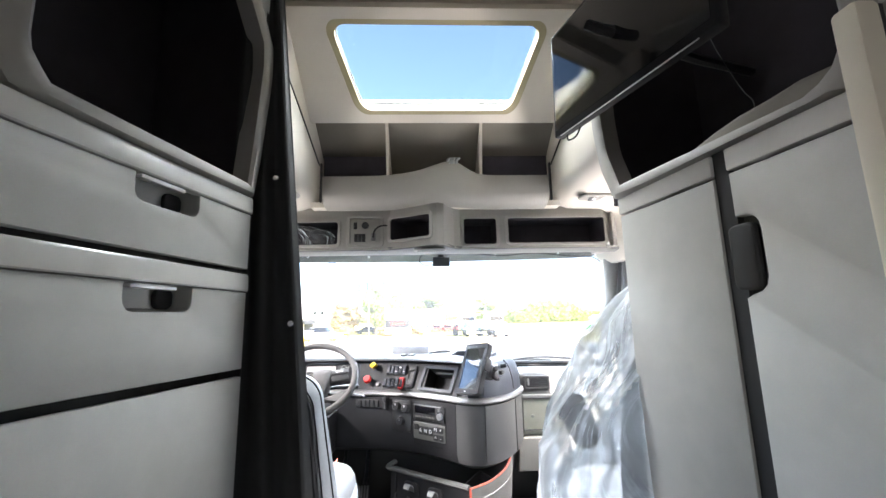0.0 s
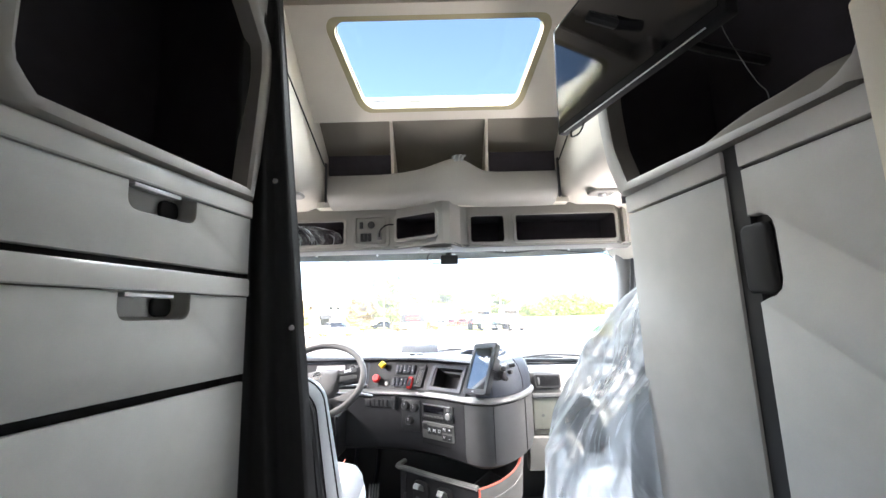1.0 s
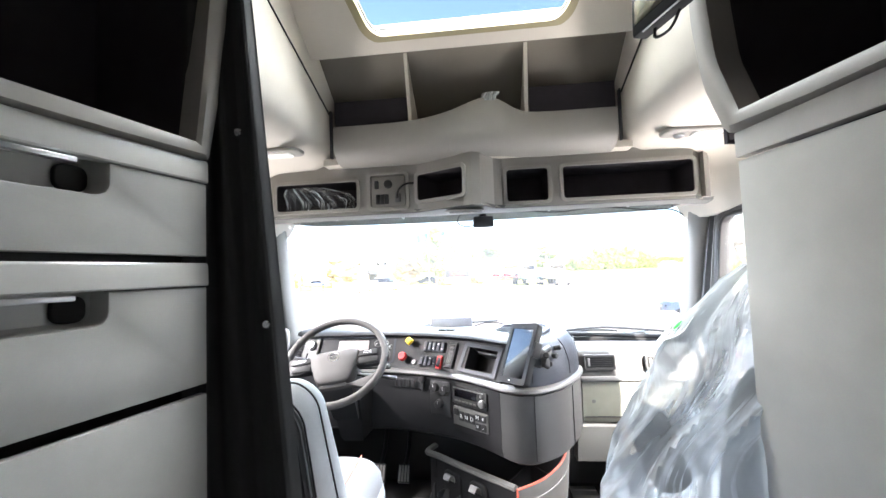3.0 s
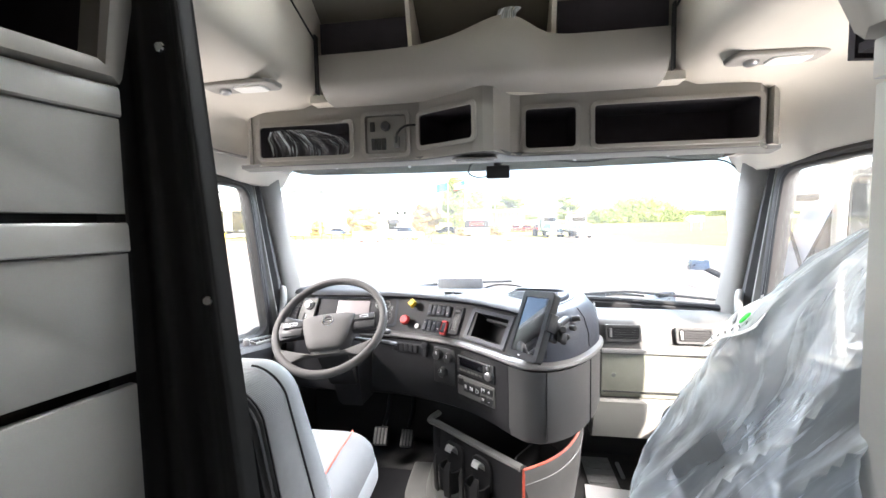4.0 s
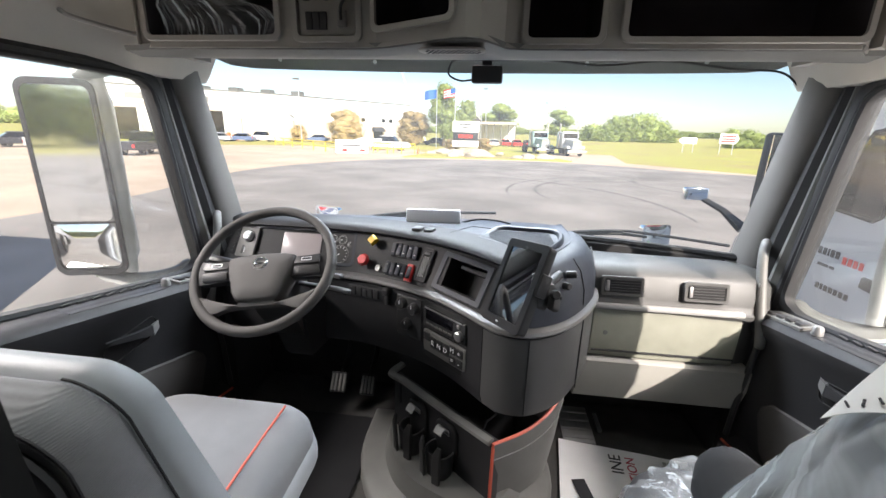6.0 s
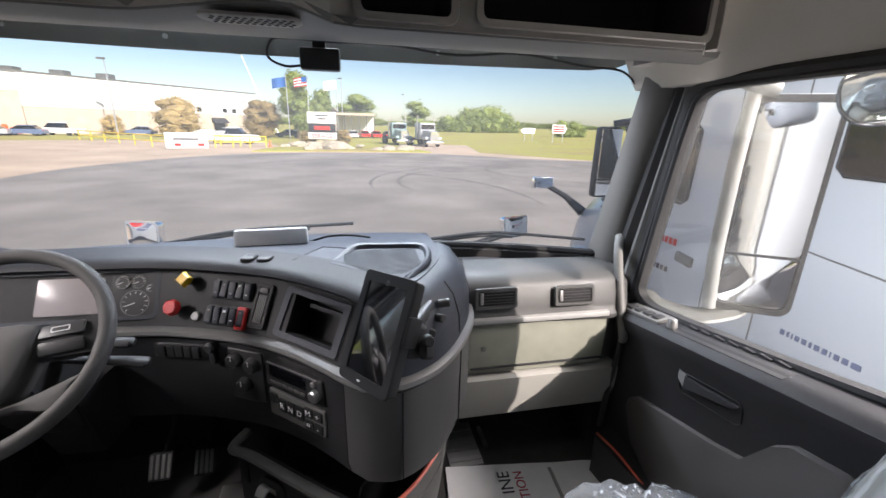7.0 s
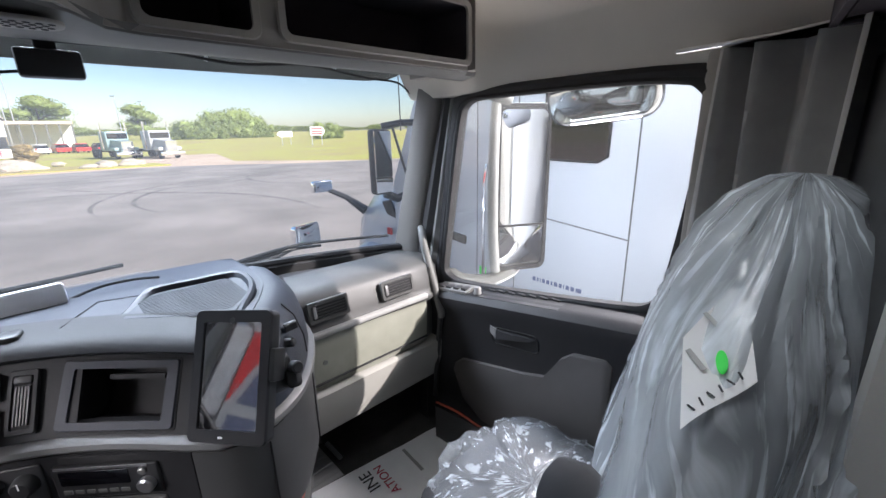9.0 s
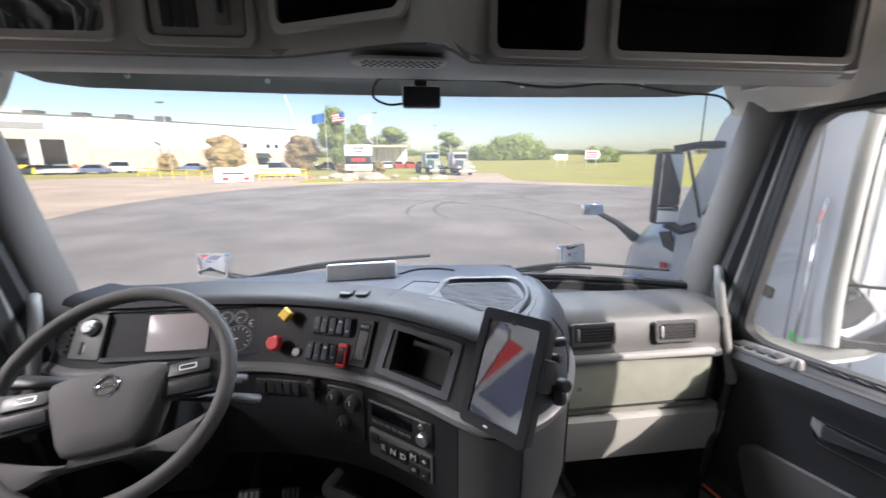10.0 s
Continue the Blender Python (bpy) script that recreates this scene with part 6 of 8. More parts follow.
part("clamp_screw", moved(disc(0.012, 0.022, 14, 0.003), TBM @ M(0.098, 0.012, -0.05, 0, 60, 0)), BLACK, mount)
part("cable", tube(curve([(0.30, 2.35, 0.79), (0.33, 2.36, 0.75), (0.345, 2.40, 0.735), (0.335, 2.42, 0.76), (0.31, 2.40, 0.80)], 5), 0.003, 6), RUBBER, mount)

eg = thing("toll_transponder", "small grey plastic transponder box on the dash", "transponder")
part("casing", moved(pad(0.228, 0.058, 0.040, 0.010, 0.006), plane_at((-0.166, 2.850, 0.910), (1, 0.10, 0.0), (-0.03, 0.25, 1))), WHITEPLASTIC, eg)
part("print_bar", moved(pad(0.035, 0.006, 0.001, 0.002, 0.0003), plane_at((-0.130, 2.813, 0.902), (1, 0.10, 0.0), (-0.03, 0.25, 1))), MIDGREY, eg)
part("slot", moved(pad(0.06, 0.012, 0.002, 0.005, 0.0005), plane_at((-0.222, 2.809, 0.902), (1, 0.10, 0.0), (-0.03, 0.25, 1))), DARK, eg)
for k in range(2):
    solid("dash_button_pad", moved(pad(0.038, 0.05, 0.010, 0.012, 0.004), plane_at((-0.195 + 0.046 * k, 2.645 - 0.012 * k, 0.899), (1, -0.25, 0), (0.25, 1, 0))), BLACK, "small black raised pad on the dash top", "button", "dash top pads")
solid("dash_cable", tube(curve([(-0.05, 2.87, 0.885), (0.02, 2.86, 0.905), (0.10, 2.88, 0.90), (0.16, 2.90, 0.885)], 5), 0.004, 6), RUBBER, "thin black cable lying on the dash", "cable")

dc = thing("dash_camera", "black camera box hung below the windscreen header", "camera")
part("casing", box(-0.020, 2.68, 1.424, 0.088, 2.715, 1.482, 0.008), BLACK, dc)
part("bracket", box(0.015, 2.69, 1.47, 0.05, 2.72, 1.50, 0.004), DARK, dc)
part("cable", tube(curve([(-0.015, 2.69, 1.435), (-0.06, 2.69, 1.432), (-0.098, 2.68, 1.45), (-0.09, 2.67, 1.485), (-0.056, 2.664, 1.497), (0.08, 2.69, 1.499), (0.235, 2.706, 1.503), (0.42, 2.712, 1.488), (0.631, 2.716, 1.503), (0.85, 2.73, 1.482), (1.0, 2.745, 1.476), (1.075, 2.75, 1.43)], 6), 0.0035, 6), RUBBER, dc)
for x, y, z in ((-0.056, 2.662, 1.498), (0.235, 2.704, 1.504), (0.631, 2.714, 1.504)):
    part("cable_clip", box(x - 0.011, y - 0.006, z - 0.007, x + 0.011, y + 0.004, z + 0.009, 0.003), BLACK, dc)
gr = thing("speaker_grille", "small perforated speaker grille under the overhead console", "grille")
GM = plane_at((-0.04, 2.225, 1.447), (1, 0, 0), (0, -1, 0))
part("plate", moved(pad(0.16, 0.07, 0.005, 0.03, 0.002), GM), TRIM, gr)
for i in range(11):
    for j in range(4):
        part("hole", moved(disc(0.004, 0.0012, 8, 0.0003), GM @ M(-0.06 + 0.012 * i + 0.006 * (j % 2), -0.02 + 0.0125 * j, 0.0046)), RUBBER, gr)

# pocket fittings: switches, cable, wrapped bundle
sf = thing("console_switches", "small black switches and socket in the overhead console", "switch panel")
SM = plane_at((-0.372, 2.288, 1.558), (1, 0, 0), (0, 0, 1))
part("backplate", moved(pad(0.15, 0.135, 0.004, 0.012, 0.002), SM @ M(0, 0, 0.0)), TRIM, sf)
part("slim_button", moved(pad(0.018, 0.036, 0.008, 0.003, 0.003), SM @ M(-0.052, 0.03, 0.003)), BLACK, sf)
part("round_socket", moved(disc(0.018, 0.016, 20, 0.004), SM @ M(0.0, 0.03, 0.003)), BLACK, sf)
for k in range(3):
    part("toggle", moved(pad(0.0175, 0.042, 0.008, 0.002, 0.002), SM @ M(-0.047 + 0.0192 * k, -0.034, 0.003, 5)), BLACK, sf)
part("socket_box", moved(pad(0.022, 0.04, 0.014, 0.003, 0.003), SM @ M(0.042, -0.03, 0.003)), SILVER, sf)
part("cable", tube(curve([SM @ Vector((0.042, -0.035, 0.02)), SM @ Vector((0.05, -0.005, 0.035)), SM @ Vector((0.075, 0.02, 0.03)), SM @ Vector((0.11, 0.03, 0.005)), SM @ Vector((0.14, 0.03, -0.05))], 6), 0.004, 6), RUBBER, sf)
wrap = solid("plastic_wrapping", bag([((-0.71, 2.325, 1.494), 0.150, 0.030), ((-0.70, 2.318, 1.53), 0.160, 0.040), ((-0.72, 2.310, 1.565), 0.150, 0.045), ((-0.76, 2.300, 1.592), 0.09, 0.03), ((-0.77, 2.298, 1.60), 0.008, 0.004)], 5.0, 0.05), FILM_STRANDS, "crumpled clear plastic sheet in the console pocket", "plastic wrap", smooth=25)
solid("plastic_knot", bag([((0.07, 2.115, 1.85), 0.035, 0.02), ((0.075, 2.115, 1.87), 0.03, 0.02), ((0.085, 2.115, 1.885), 0.035, 0.015), ((0.09, 2.115, 1.89), 0.004, 0.003)], 8.0, 0.012, 24), FILM, "crumpled scrap of clear plastic on the shelf lip", "plastic wrap", smooth=25)
for s in (-1,):
    solid("coat_hook_rail", tube(curve([(s * 1.055, 2.42, 1.535), (s * 1.035, 2.40, 1.52), (s * 1.035, 2.22, 1.52), (s * 1.055, 2.20, 1.535)], 5), 0.006, 8), TRIM, "slim grab rail above the side window", "handle", "overhead grab rails")

# seat papers and floor print
tagp = thing("seat_label", "white paper tag with a green mark inside the plastic", "label")
TAG = [Vector(q) for q in ((0.395, 1.529, 1.006), (0.452, 1.483, 1.058), (0.531, 1.516, 1.117), (0.533, 1.532, 1.125), (0.472, 1.557, 1.068))]
tag_u, tag_v = (TAG[1] - TAG[0]).normalized(), (TAG[4] - TAG[0]).normalized()
LM = plane_at(sum(TAG, Vector()) / 5, tag_u, tag_v)
flat_tag = [LM.inverted() @ p for p in TAG]
tag_rows = []
for k in range(9):
    f = k / 8
    a = flat_tag[0].lerp(flat_tag[4], f * 2) if f < 0.5 else flat_tag[4].lerp(flat_tag[3], f * 2 - 1)
    b = flat_tag[1].lerp(flat_tag[2], f)
    tag_rows.append([(a.x + (b.x - a.x) * i / 8, a.y + (b.y - a.y) * i / 8, 0.004 * math.sin(i * 0.7 + k * 0.5)) for i in range(9)])
part("sheet", moved(loft([r + [(x, y, z - 0.0006) for x, y, z in r[::-1]] for r in tag_rows]), LM), PAPER, tagp)


def tag_at(u, v, turn=0):
    q = flat_tag[0] + (flat_tag[1] - flat_tag[0]) * u + (flat_tag[4] - flat_tag[0]) * v
    return LM @ M(q.x, q.y, 0.0048, 0, 0, turn)



part("green_mark", moved(disc(0.010, 0.0012, 24, 0.0003), tag_at(0.56, 0.40, -42) @ Matrix.Diagonal((0.55, 1.35, 1, 1))), GREEN, tagp, "bright green marker dot")
for k in range(6):
    part("print_bar", moved(pad(0.0022, 0.0085, 0.0006, 0.0005, 0.0002), tag_at(0.15 + 0.13 * k, 0.13, 12 - 30 * (k % 2))), INK, tagp)
for u, v, w, h in ((0.20, 0.62, 0.006, 0.028), (0.42, 0.98, 0.005, 0.022)):
    part("print_bar", moved(pad(w, h, 0.0006, 0.001, 0.0002), tag_at(u, v, -8)), PALEPLASTIC, tagp)
letters("lettering", "INE", 0.066, M(0.627, 2.552, 0.0135, 0, 0, 86), INK, paper)
letters("lettering", "ATION", 0.050, M(0.681, 2.517, 0.0135, 0, 0, 86), INKRED, paper)
part("print_bar", moved(pad(0.05, 0.11, 0.0006, 0.002, 0.0002), M(0.47, 2.40, 0.0132, 0, 0, 12)), INK, paper)
part("print_bar", moved(pad(0.014, 0.14, 0.0006, 0.002, 0.0002), M(0.812, 2.52, 0.0132, 0, 0, -5)), PALEPLASTIC, paper)
runner = thing("sunlit_step_plate", "ribbed footwell scuff plate, sun patches put into its pale colour", "scuff plate")
# sun patches on the floor plate are painted by its pale colour
part("plate", box(0.44, 2.66, 0.002, 0.575, 2.90, 0.008, 0.002), PALEPLASTIC, runner)
for k in range(4):
    part("rib", box(0.445, 2.68 + 0.056 * k, 0.008, 0.57, 2.70 + 0.056 * k, 0.014, 0.003), PALEPLASTIC, runner)
# narrow steel strip that stands for a second sun patch
part("post", box(0.600, 2.74, 0.0, 0.618, 2.86, 0.014, 0.003), STEEL, runner)

# wipers, visor, hood, mirrors
for pts in ([(-0.70, 3.17, 0.79), (-0.36, 3.17, 0.845), (-0.05, 3.16, 0.862), (0.10, 3.16, 0.868)], [(0.40, 3.16, 0.785), (0.67, 3.14, 0.815), (0.84, 3.11, 0.812), (1.14, 3.06, 0.790)]):
    w = thing("wiper", "black windscreen wiper resting at the sill", "wiper", "windscreen wipers")
    c = curve(pts, 4)
    part("blade", tube([p + Vector((0, 0, 0.012)) for p in c], 0.007, 6), RUBBER, w)
    part("arm", tube([p + Vector((-0.03, 0.015, -0.005)) for p in c[:9]], [0.014, 0.013, 0.012, 0.011, 0.010, 0.009, 0.008, 0.007, 0.006], 6), BLACK, w)
visor = thing("sun_visor", "grey curved exterior sun visor over the windscreen", "visor")
vr = []
for k in range(25):
    x = -1.17 + 2.36 * k / 24
    e = max(0.0, abs(x - 0.01) - 1.0) / 0.18
    zb = 1.500 + 0.05 * e ** 2
    y = 3.02 - 0.10 * (x / 1.1) ** 2
    vr.append([(x, y, zb), (x, y - 0.006, zb + 0.02), (x, y - 0.06, 1.62), (x, y - 0.05, 1.62), (x, y + 0.006, zb + 0.02)])
part("blade", loft(vr), MIDGREY, visor)
for x in (-0.85, -0.45, 0.42, 0.85):
    part("bolt", moved(disc(0.008, 0.006, 12, 0.002), M(x, 3.0 - 0.10 * (x / 1.1) ** 2, 1.535, 90)), STEEL, visor)
hood = thing("truck_hood", "white truck hood seen below the windscreen", "hood")
hr = []
for y, zc, w in ((3.17, 0.745, 1.0), (3.5, 0.70, 1.0), (4.0, 0.60, 0.95), (4.6, 0.46, 0.85), (5.1, 0.28, 0.72), (5.3, 0.05, 0.66)):
    hr.append([(-w * 1.08, y, zc - 0.75), (-w, y, zc - 0.16), (-w * 0.75, y, zc - 0.05), (-w * 0.3, y, zc), (w * 0.3, y, zc), (w * 0.75, y, zc - 0.05), (w, y, zc - 0.16), (w * 1.08, y, zc - 0.75)])
part("shell", loft(hr), TRUCKWHITE, hood)
part("cowl", box(-1.0, 3.02, 0.70, 1.0, 3.2, 0.735, 0.01), BLACK, hood)
for s, cx, cz in ((-1, -1.39, 0.505), (1, 1.435, 0.485)):
    hm = thing("hood_mirror", "chrome hood mirror on a short arm", "mirror", "hood mirrors")
    HM = plane_at((cx, 4.6, cz), (1, s * 0.35, 0), (0, 0.1, 1))
    part("housing", moved(pad(0.26, 0.18, 0.07, 0.03, 0.02), HM @ M(0, 0, 0, 180)), CHROME, hm)
    bm_ = loft([[(x * f, y * f, 0.012 - 0.012 * f * f) for x, y in rrect(0.235, 0.155, 0.03)] for f in (1, 0.75, 0.5, 0.25, 0.02)])
    part("glass", moved(bm_, HM @ M(0, 0, 0.002)), MIRROR, hm, "convex mirror glass")
    part("arm", tube([(cx - s * 0.05, 4.63, cz - 0.07), (cx - s * 0.35, 4.65, cz - 0.16), (cx - s * 0.55, 4.62, cz - 0.22)], [0.02, 0.03, 0.045], 8), BLACK, hm)


def door_mirror(s):
    m = thing("door_mirror", "tall grey door mirror with split glass", "mirror", "door mirrors")
    DM = plane_at((s * 1.412, 2.45, 1.05), (0.853, -0.522, 0), (0, 0, 1)) if s > 0 else plane_at((-1.412, 2.45, 1.05), (0.947, 0.321, 0), (0, 0, 1))
    part("housing", moved(loft([[(x, y, 0.0) for x, y in rrect(0.235, 0.70, 0.04)], [(x * 1.03, y * 1.01, -0.03) for x, y in rrect(0.235, 0.70, 0.04)], [(x * 0.9, y * 0.96, -0.12) for x, y in rrect(0.235, 0.70, 0.06)], [(x * 0.5, y * 0.8, -0.16) for x, y in rrect(0.235, 0.70, 0.06)]]), DM @ M(-0.005 * s, 0, -0.004)), PALEPLASTIC, m)
    part("rim", moved(frame_ring(0.235, 0.70, 0.206, 0.655, 0.012, 0.04, 0.03), DM @ M(-0.004 * s, 0, -0.006)), DARK, m)
    part("main_glass", moved(prism([(x, y, 0) for x, y in rrect(0.205, 0.468, 0.025)], (0, 0, 0.003)), DM @ M(0, 0.092, 0.0)), MIRROR, m, "flat mirror glass")
    lo = loft([[(x * f, y * f, 0.010 - 0.010 * f * f) for x, y in rrect(0.203, 0.165, 0.025)] for f in (1, 0.75, 0.5, 0.25, 0.02)])
    part("lower_glass", moved(lo, DM @ M(0, -0.236, 0.0)), MIRROR, m, "small convex mirror glass")
    part("divider", moved(box(-0.105, -0.151, 0, 0.105, -0.143, 0.006), DM), BLACK, m)
    part("spine", tube(curve([(s * 1.315, 2.515, 0.70), (s * 1.300, 2.52, 0.90), (s * 1.300, 2.52, 1.25), (s * 1.315, 2.52, 1.42)], 4), 0.022, 10), PALEPLASTIC, m)
    part("lower_arm", tube(curve([(s * 1.42, 2.48, 0.70), (s * 1.30, 2.53, 0.66), (s * 1.20, 2.60, 0.67), (s * 1.17, 2.66, 0.70)], 4), [0.03] + [0.04] * 11 + [0.03], 10, flat=0.7), MIDGREY, m)
    part("upper_arm", tube(curve([(s * 1.36, 2.50, 1.41), (s * 1.26, 2.52, 1.45), (s * 1.18, 2.52, 1.50)], 4), 0.03, 10), MIDGREY, m)
    return m


door_mirror(1)
door_mirror(-1)
cvx = thing("look_down_mirror", "convex chrome look-down mirror above the passenger window", "mirror")
CM = plane_at((1.30, 2.085, 1.39), (0.18, -1, 0.10), (-0.25, 0.05, 1.0))
part("shell", moved(loft([[(x * f, y * f, -0.05 * math.sqrt(max(0, 1 - f * f))) for x, y in rrect(0.36, 0.155, 0.07, 7)] for f in (1, 0.9, 0.7, 0.4, 0.02)]), CM @ M(0, 0, -0.004)), CHROME, cvx)
part("glass", moved(loft([[(x * f, y * f, 0.018 * math.sqrt(max(0, 1 - f * f))) for x, y in rrect(0.345, 0.145, 0.065, 7)] for f in (1, 0.9, 0.7, 0.4, 0.02)]), CM), MIRROR, cvx, "convex mirror glass")
part("bracket", tube([(1.33, 2.08, 1.45), (1.30, 2.08, 1.54), (1.22, 2.08, 1.56)], 0.012, 8), CHROME, cvx)
body = thing("own_truck_body", "white painted outer skin of the sleeper and doors", "truck body", kind="structure")
for s in (-1, 1):
    x0, x1 = sorted((s * 1.232, s * 1.25))
    # the left skin repeats the made-up opening of the wall
    part("side_skin", box(x0, -1.2, -0.9, x1, 1.70, 2.6) if s > 0 else join(box(x0, -1.2, -0.9, x1, 1.70, 1.45), box(x0, -1.2, 2.05, x1, 1.7, 2.6), box(x0, -1.2, 1.45, x1, -0.78, 2.05), box(x0, -0.12, 1.45, x1, 1.70, 2.05)), TRUCKWHITE, body)
    x0, x1 = sorted((s * 1.18, s * 1.20))
    part("door_skin", box(x0, 1.7, -0.9, x1, 2.72, 0.64, 0.005), TRUCKWHITE, body)
part("rear_skin", box(-1.25, -1.25, -0.9, 1.25, -1.2, 2.6), TRUCKWHITE, body)
part("roof_skin", box(-1.25, -1.25, 2.55, 1.25, 1.45, 2.6), TRUCKWHITE, body)
# unseen roof front and sides, added to keep sun off visor and header
for pts in ([(-1.2, 2.10, 2.18), (1.2, 2.10, 2.18), (1.16, 2.96, 1.66), (-1.16, 2.96, 1.66)], [(-1.25, 1.45, 2.58), (-0.50, 1.45, 2.58), (-0.50, 2.10, 2.18), (-1.2, 2.10, 2.18)], [(0.50, 1.45, 2.58), (1.25, 1.45, 2.58), (1.2, 2.10, 2.18), (0.50, 2.10, 2.18)], [(-1.25, 1.30, 2.60), (1.25, 1.30, 2.60), (1.25, 1.60, 2.50), (-1.25, 1.60, 2.50)]):
    part("roof_skin", quadwall(pts, 0.02), TRUCKWHITE, body)
for s in (-1, 1):
    part("roof_side", prism([(s * 1.2, 1.45, 1.55), (s * 1.2, 2.96, 1.55), (s * 1.2, 2.96, 1.66), (s * 1.2, 2.10, 2.18), (s * 1.2, 1.45, 2.58)], (s * 0.02, 0, 0)), TRUCKWHITE, body)

# ---- outside ----
GZ = -1.2


def ground_z(x, y):
    d = math.hypot(x, y)
    rise = max(0.0, d - 70)
    return GZ + (0.012 * rise if x > 10 else 0.006 * rise) * (1 if y > 0 else 0.6)


def ground_sheet():
    bm = bmesh.new()
    rs = [0, 8, 16, 26, 36, 48, 60, 75, 95, 125, 170, 240, 340, 500, 800, 1500, 3000]
    n = 72
    rows = []
    for r in rs[1:]:
        row = []
        for k in range(n):
            a = 2 * math.pi * k / n
            x, y = r * math.sin(a), r * math.cos(a)
            w = min(r, 340)
            z = ground_z(w * math.sin(a), w * math.cos(a))
            row.append(bm.verts.new((x, y, z - 0.02)))
        rows.append(row)
    c = bm.verts.new((0, 0, GZ - 0.02))
    for k in range(n):
        bm.faces.new((c, rows[0][k], rows[0][(k + 1) % n]))
    for a, b in zip(rows, rows[1:]):
        for k in range(n):
            bm.faces.new((a[k], b[k], b[(k + 1) % n], a[(k + 1) % n]))
    return bm


setting("ground", ground_sheet(), GRASS, "wide mown grass field running to the horizon", "ground")


def sheet(pts, z, t=0.015):
    return prism([(x, y, z) for x, y in pts], (0, 0, t))


lot = [(-90, -40), (-90, 95), (-40, 100), (-12, 62), (-6, 46), (6, 50), (14, 90), (22, 92), (13, 44), (21, 33.5), (60, 20), (60, -40)]
setting("road", sheet(lot, GZ - 0.018), GRAVEL, "pale dusty concrete yard", "yard")
edge = curve([(-14, -40, 0), (-13, 0, 0), (-12.5, 13, 0), (-14, 19.5, 0), (-14.5, 26, 0), (-12.3, 33.4, 0), (-8.3, 39, 0), (0, 41.2, 0), (8, 41, 0), (15, 35.6, 0), (20.5, 33, 0), (40, 26, 0), (60, 14, 0)], 5)
setting("pavement", sheet([(p.x, p.y) for p in edge] + [(60, -40)], GZ + 0.0), ASPHALT, "dark grey asphalt apron with faint tyre marks", "pavement")
setting("kerb", sheet([(-9, 41.5), (-3, 43), (3, 43.4), (7.6, 43), (7.0, 46.5), (0, 48), (-8, 50)], GZ, 0.10), GRASS, "low grass island at the yard's edge", "ground")


def ball_mesh():
    bm = bmesh.new()
    bmesh.ops.create_icosphere(bm, subdivisions=2, radius=1)
    vs, fs = [v.co.copy() for v in bm.verts], [[v.index for v in f.verts] for f in bm.faces]
    bm.free()
    return vs, fs


BALL_V, BALL_F = ball_mesh()


def leaf_core(bm, c, r, seed):
    """An uneven lump of foliage inside a clump, so that no sky shows through its middle."""
    vs = [bm.verts.new(c + Vector((v.x * r[0], v.y * r[1], v.z * r[2])) * (0.82 + 0.42 * noise.noise(v * 2.3 + Vector((seed * 1.7, seed, 0))))) for v in BALL_V]
    for f in BALL_F:
        bm.faces.new([vs[k] for k in f])


def leaf_clump(bm, c, r, n, seed, size):
    leaf_core(bm, c, [q * 0.80 for q in r], seed)
    rnd = random.Random(seed)
    for _ in range(n):
        d = Vector((rnd.gauss(0, 1), rnd.gauss(0, 1), rnd.gauss(0, 0.8)))
        d.normalize()
        p = c + Vector((d.x * r[0], d.y * r[1], d.z * r[2])) * rnd.uniform(0.55, 1.05)
        u = Vector((rnd.uniform(-1, 1), rnd.uniform(-1, 1), rnd.uniform(-0.6, 0.6))).normalized()
        v = u.cross(Vector((rnd.uniform(-1, 1), rnd.uniform(-1, 1), rnd.uniform(-1, 1)))).normalized()
        s = size * rnd.uniform(0.6, 1.4)
        q = [bm.verts.new(p + u * s), bm.verts.new(p + v * s * 0.6), bm.verts.new(p - u * s), bm.verts.new(p - v * s * 0.6)]
        bm.faces.new(q)


def tree(x, y, h, w, material, seed, label, trunk=0.25, leaves=900):
    rnd = random.Random(seed)
    z = ground_z(x, y)
    t = thing("tree", label, "tree")
    part("trunk", tube([(x, y, z - 0.1), (x + 0.1, y, z + h * 0.3), (x - 0.05, y, z + h * 0.75)], [h * 0.03, h * 0.022, h * 0.008], 7), BARK, t)
    for k in range(5):
        a = rnd.uniform(0, 6.28)
        part("limb", tube([(x, y, z + h * (0.25 + 0.08 * k)), (x + math.cos(a) * w * 0.25, y + math.sin(a) * w * 0.25, z + h * (0.45 + 0.08 * k))], [h * 0.012, h * 0.004], 5), BARK, t)
    bm = bmesh.new()
    n = 18
    for k in range(n):
        f = k / (n - 1)
        a = rnd.uniform(0, 6.28)
        rr = w * 0.5 * math.sin(math.pi * (0.16 + 0.72 * f)) * 0.75
        bush = h < 7
        reach = 0.5 if bush else 0.75
        c = Vector((x + math.cos(a) * rr * reach, y + math.sin(a) * rr * reach, z + h * (trunk + ((0.80 if bush else 0.93) - trunk) * f)))
        leaf_clump(bm, c, (w * 0.33, w * 0.33, h * 0.21) if bush else (w * 0.27, w * 0.27, h * 0.15), leaves * 3 // n, seed * 31 + k, h * 0.020)
    part("crown", bm, material, t, smooth=0)
    return t


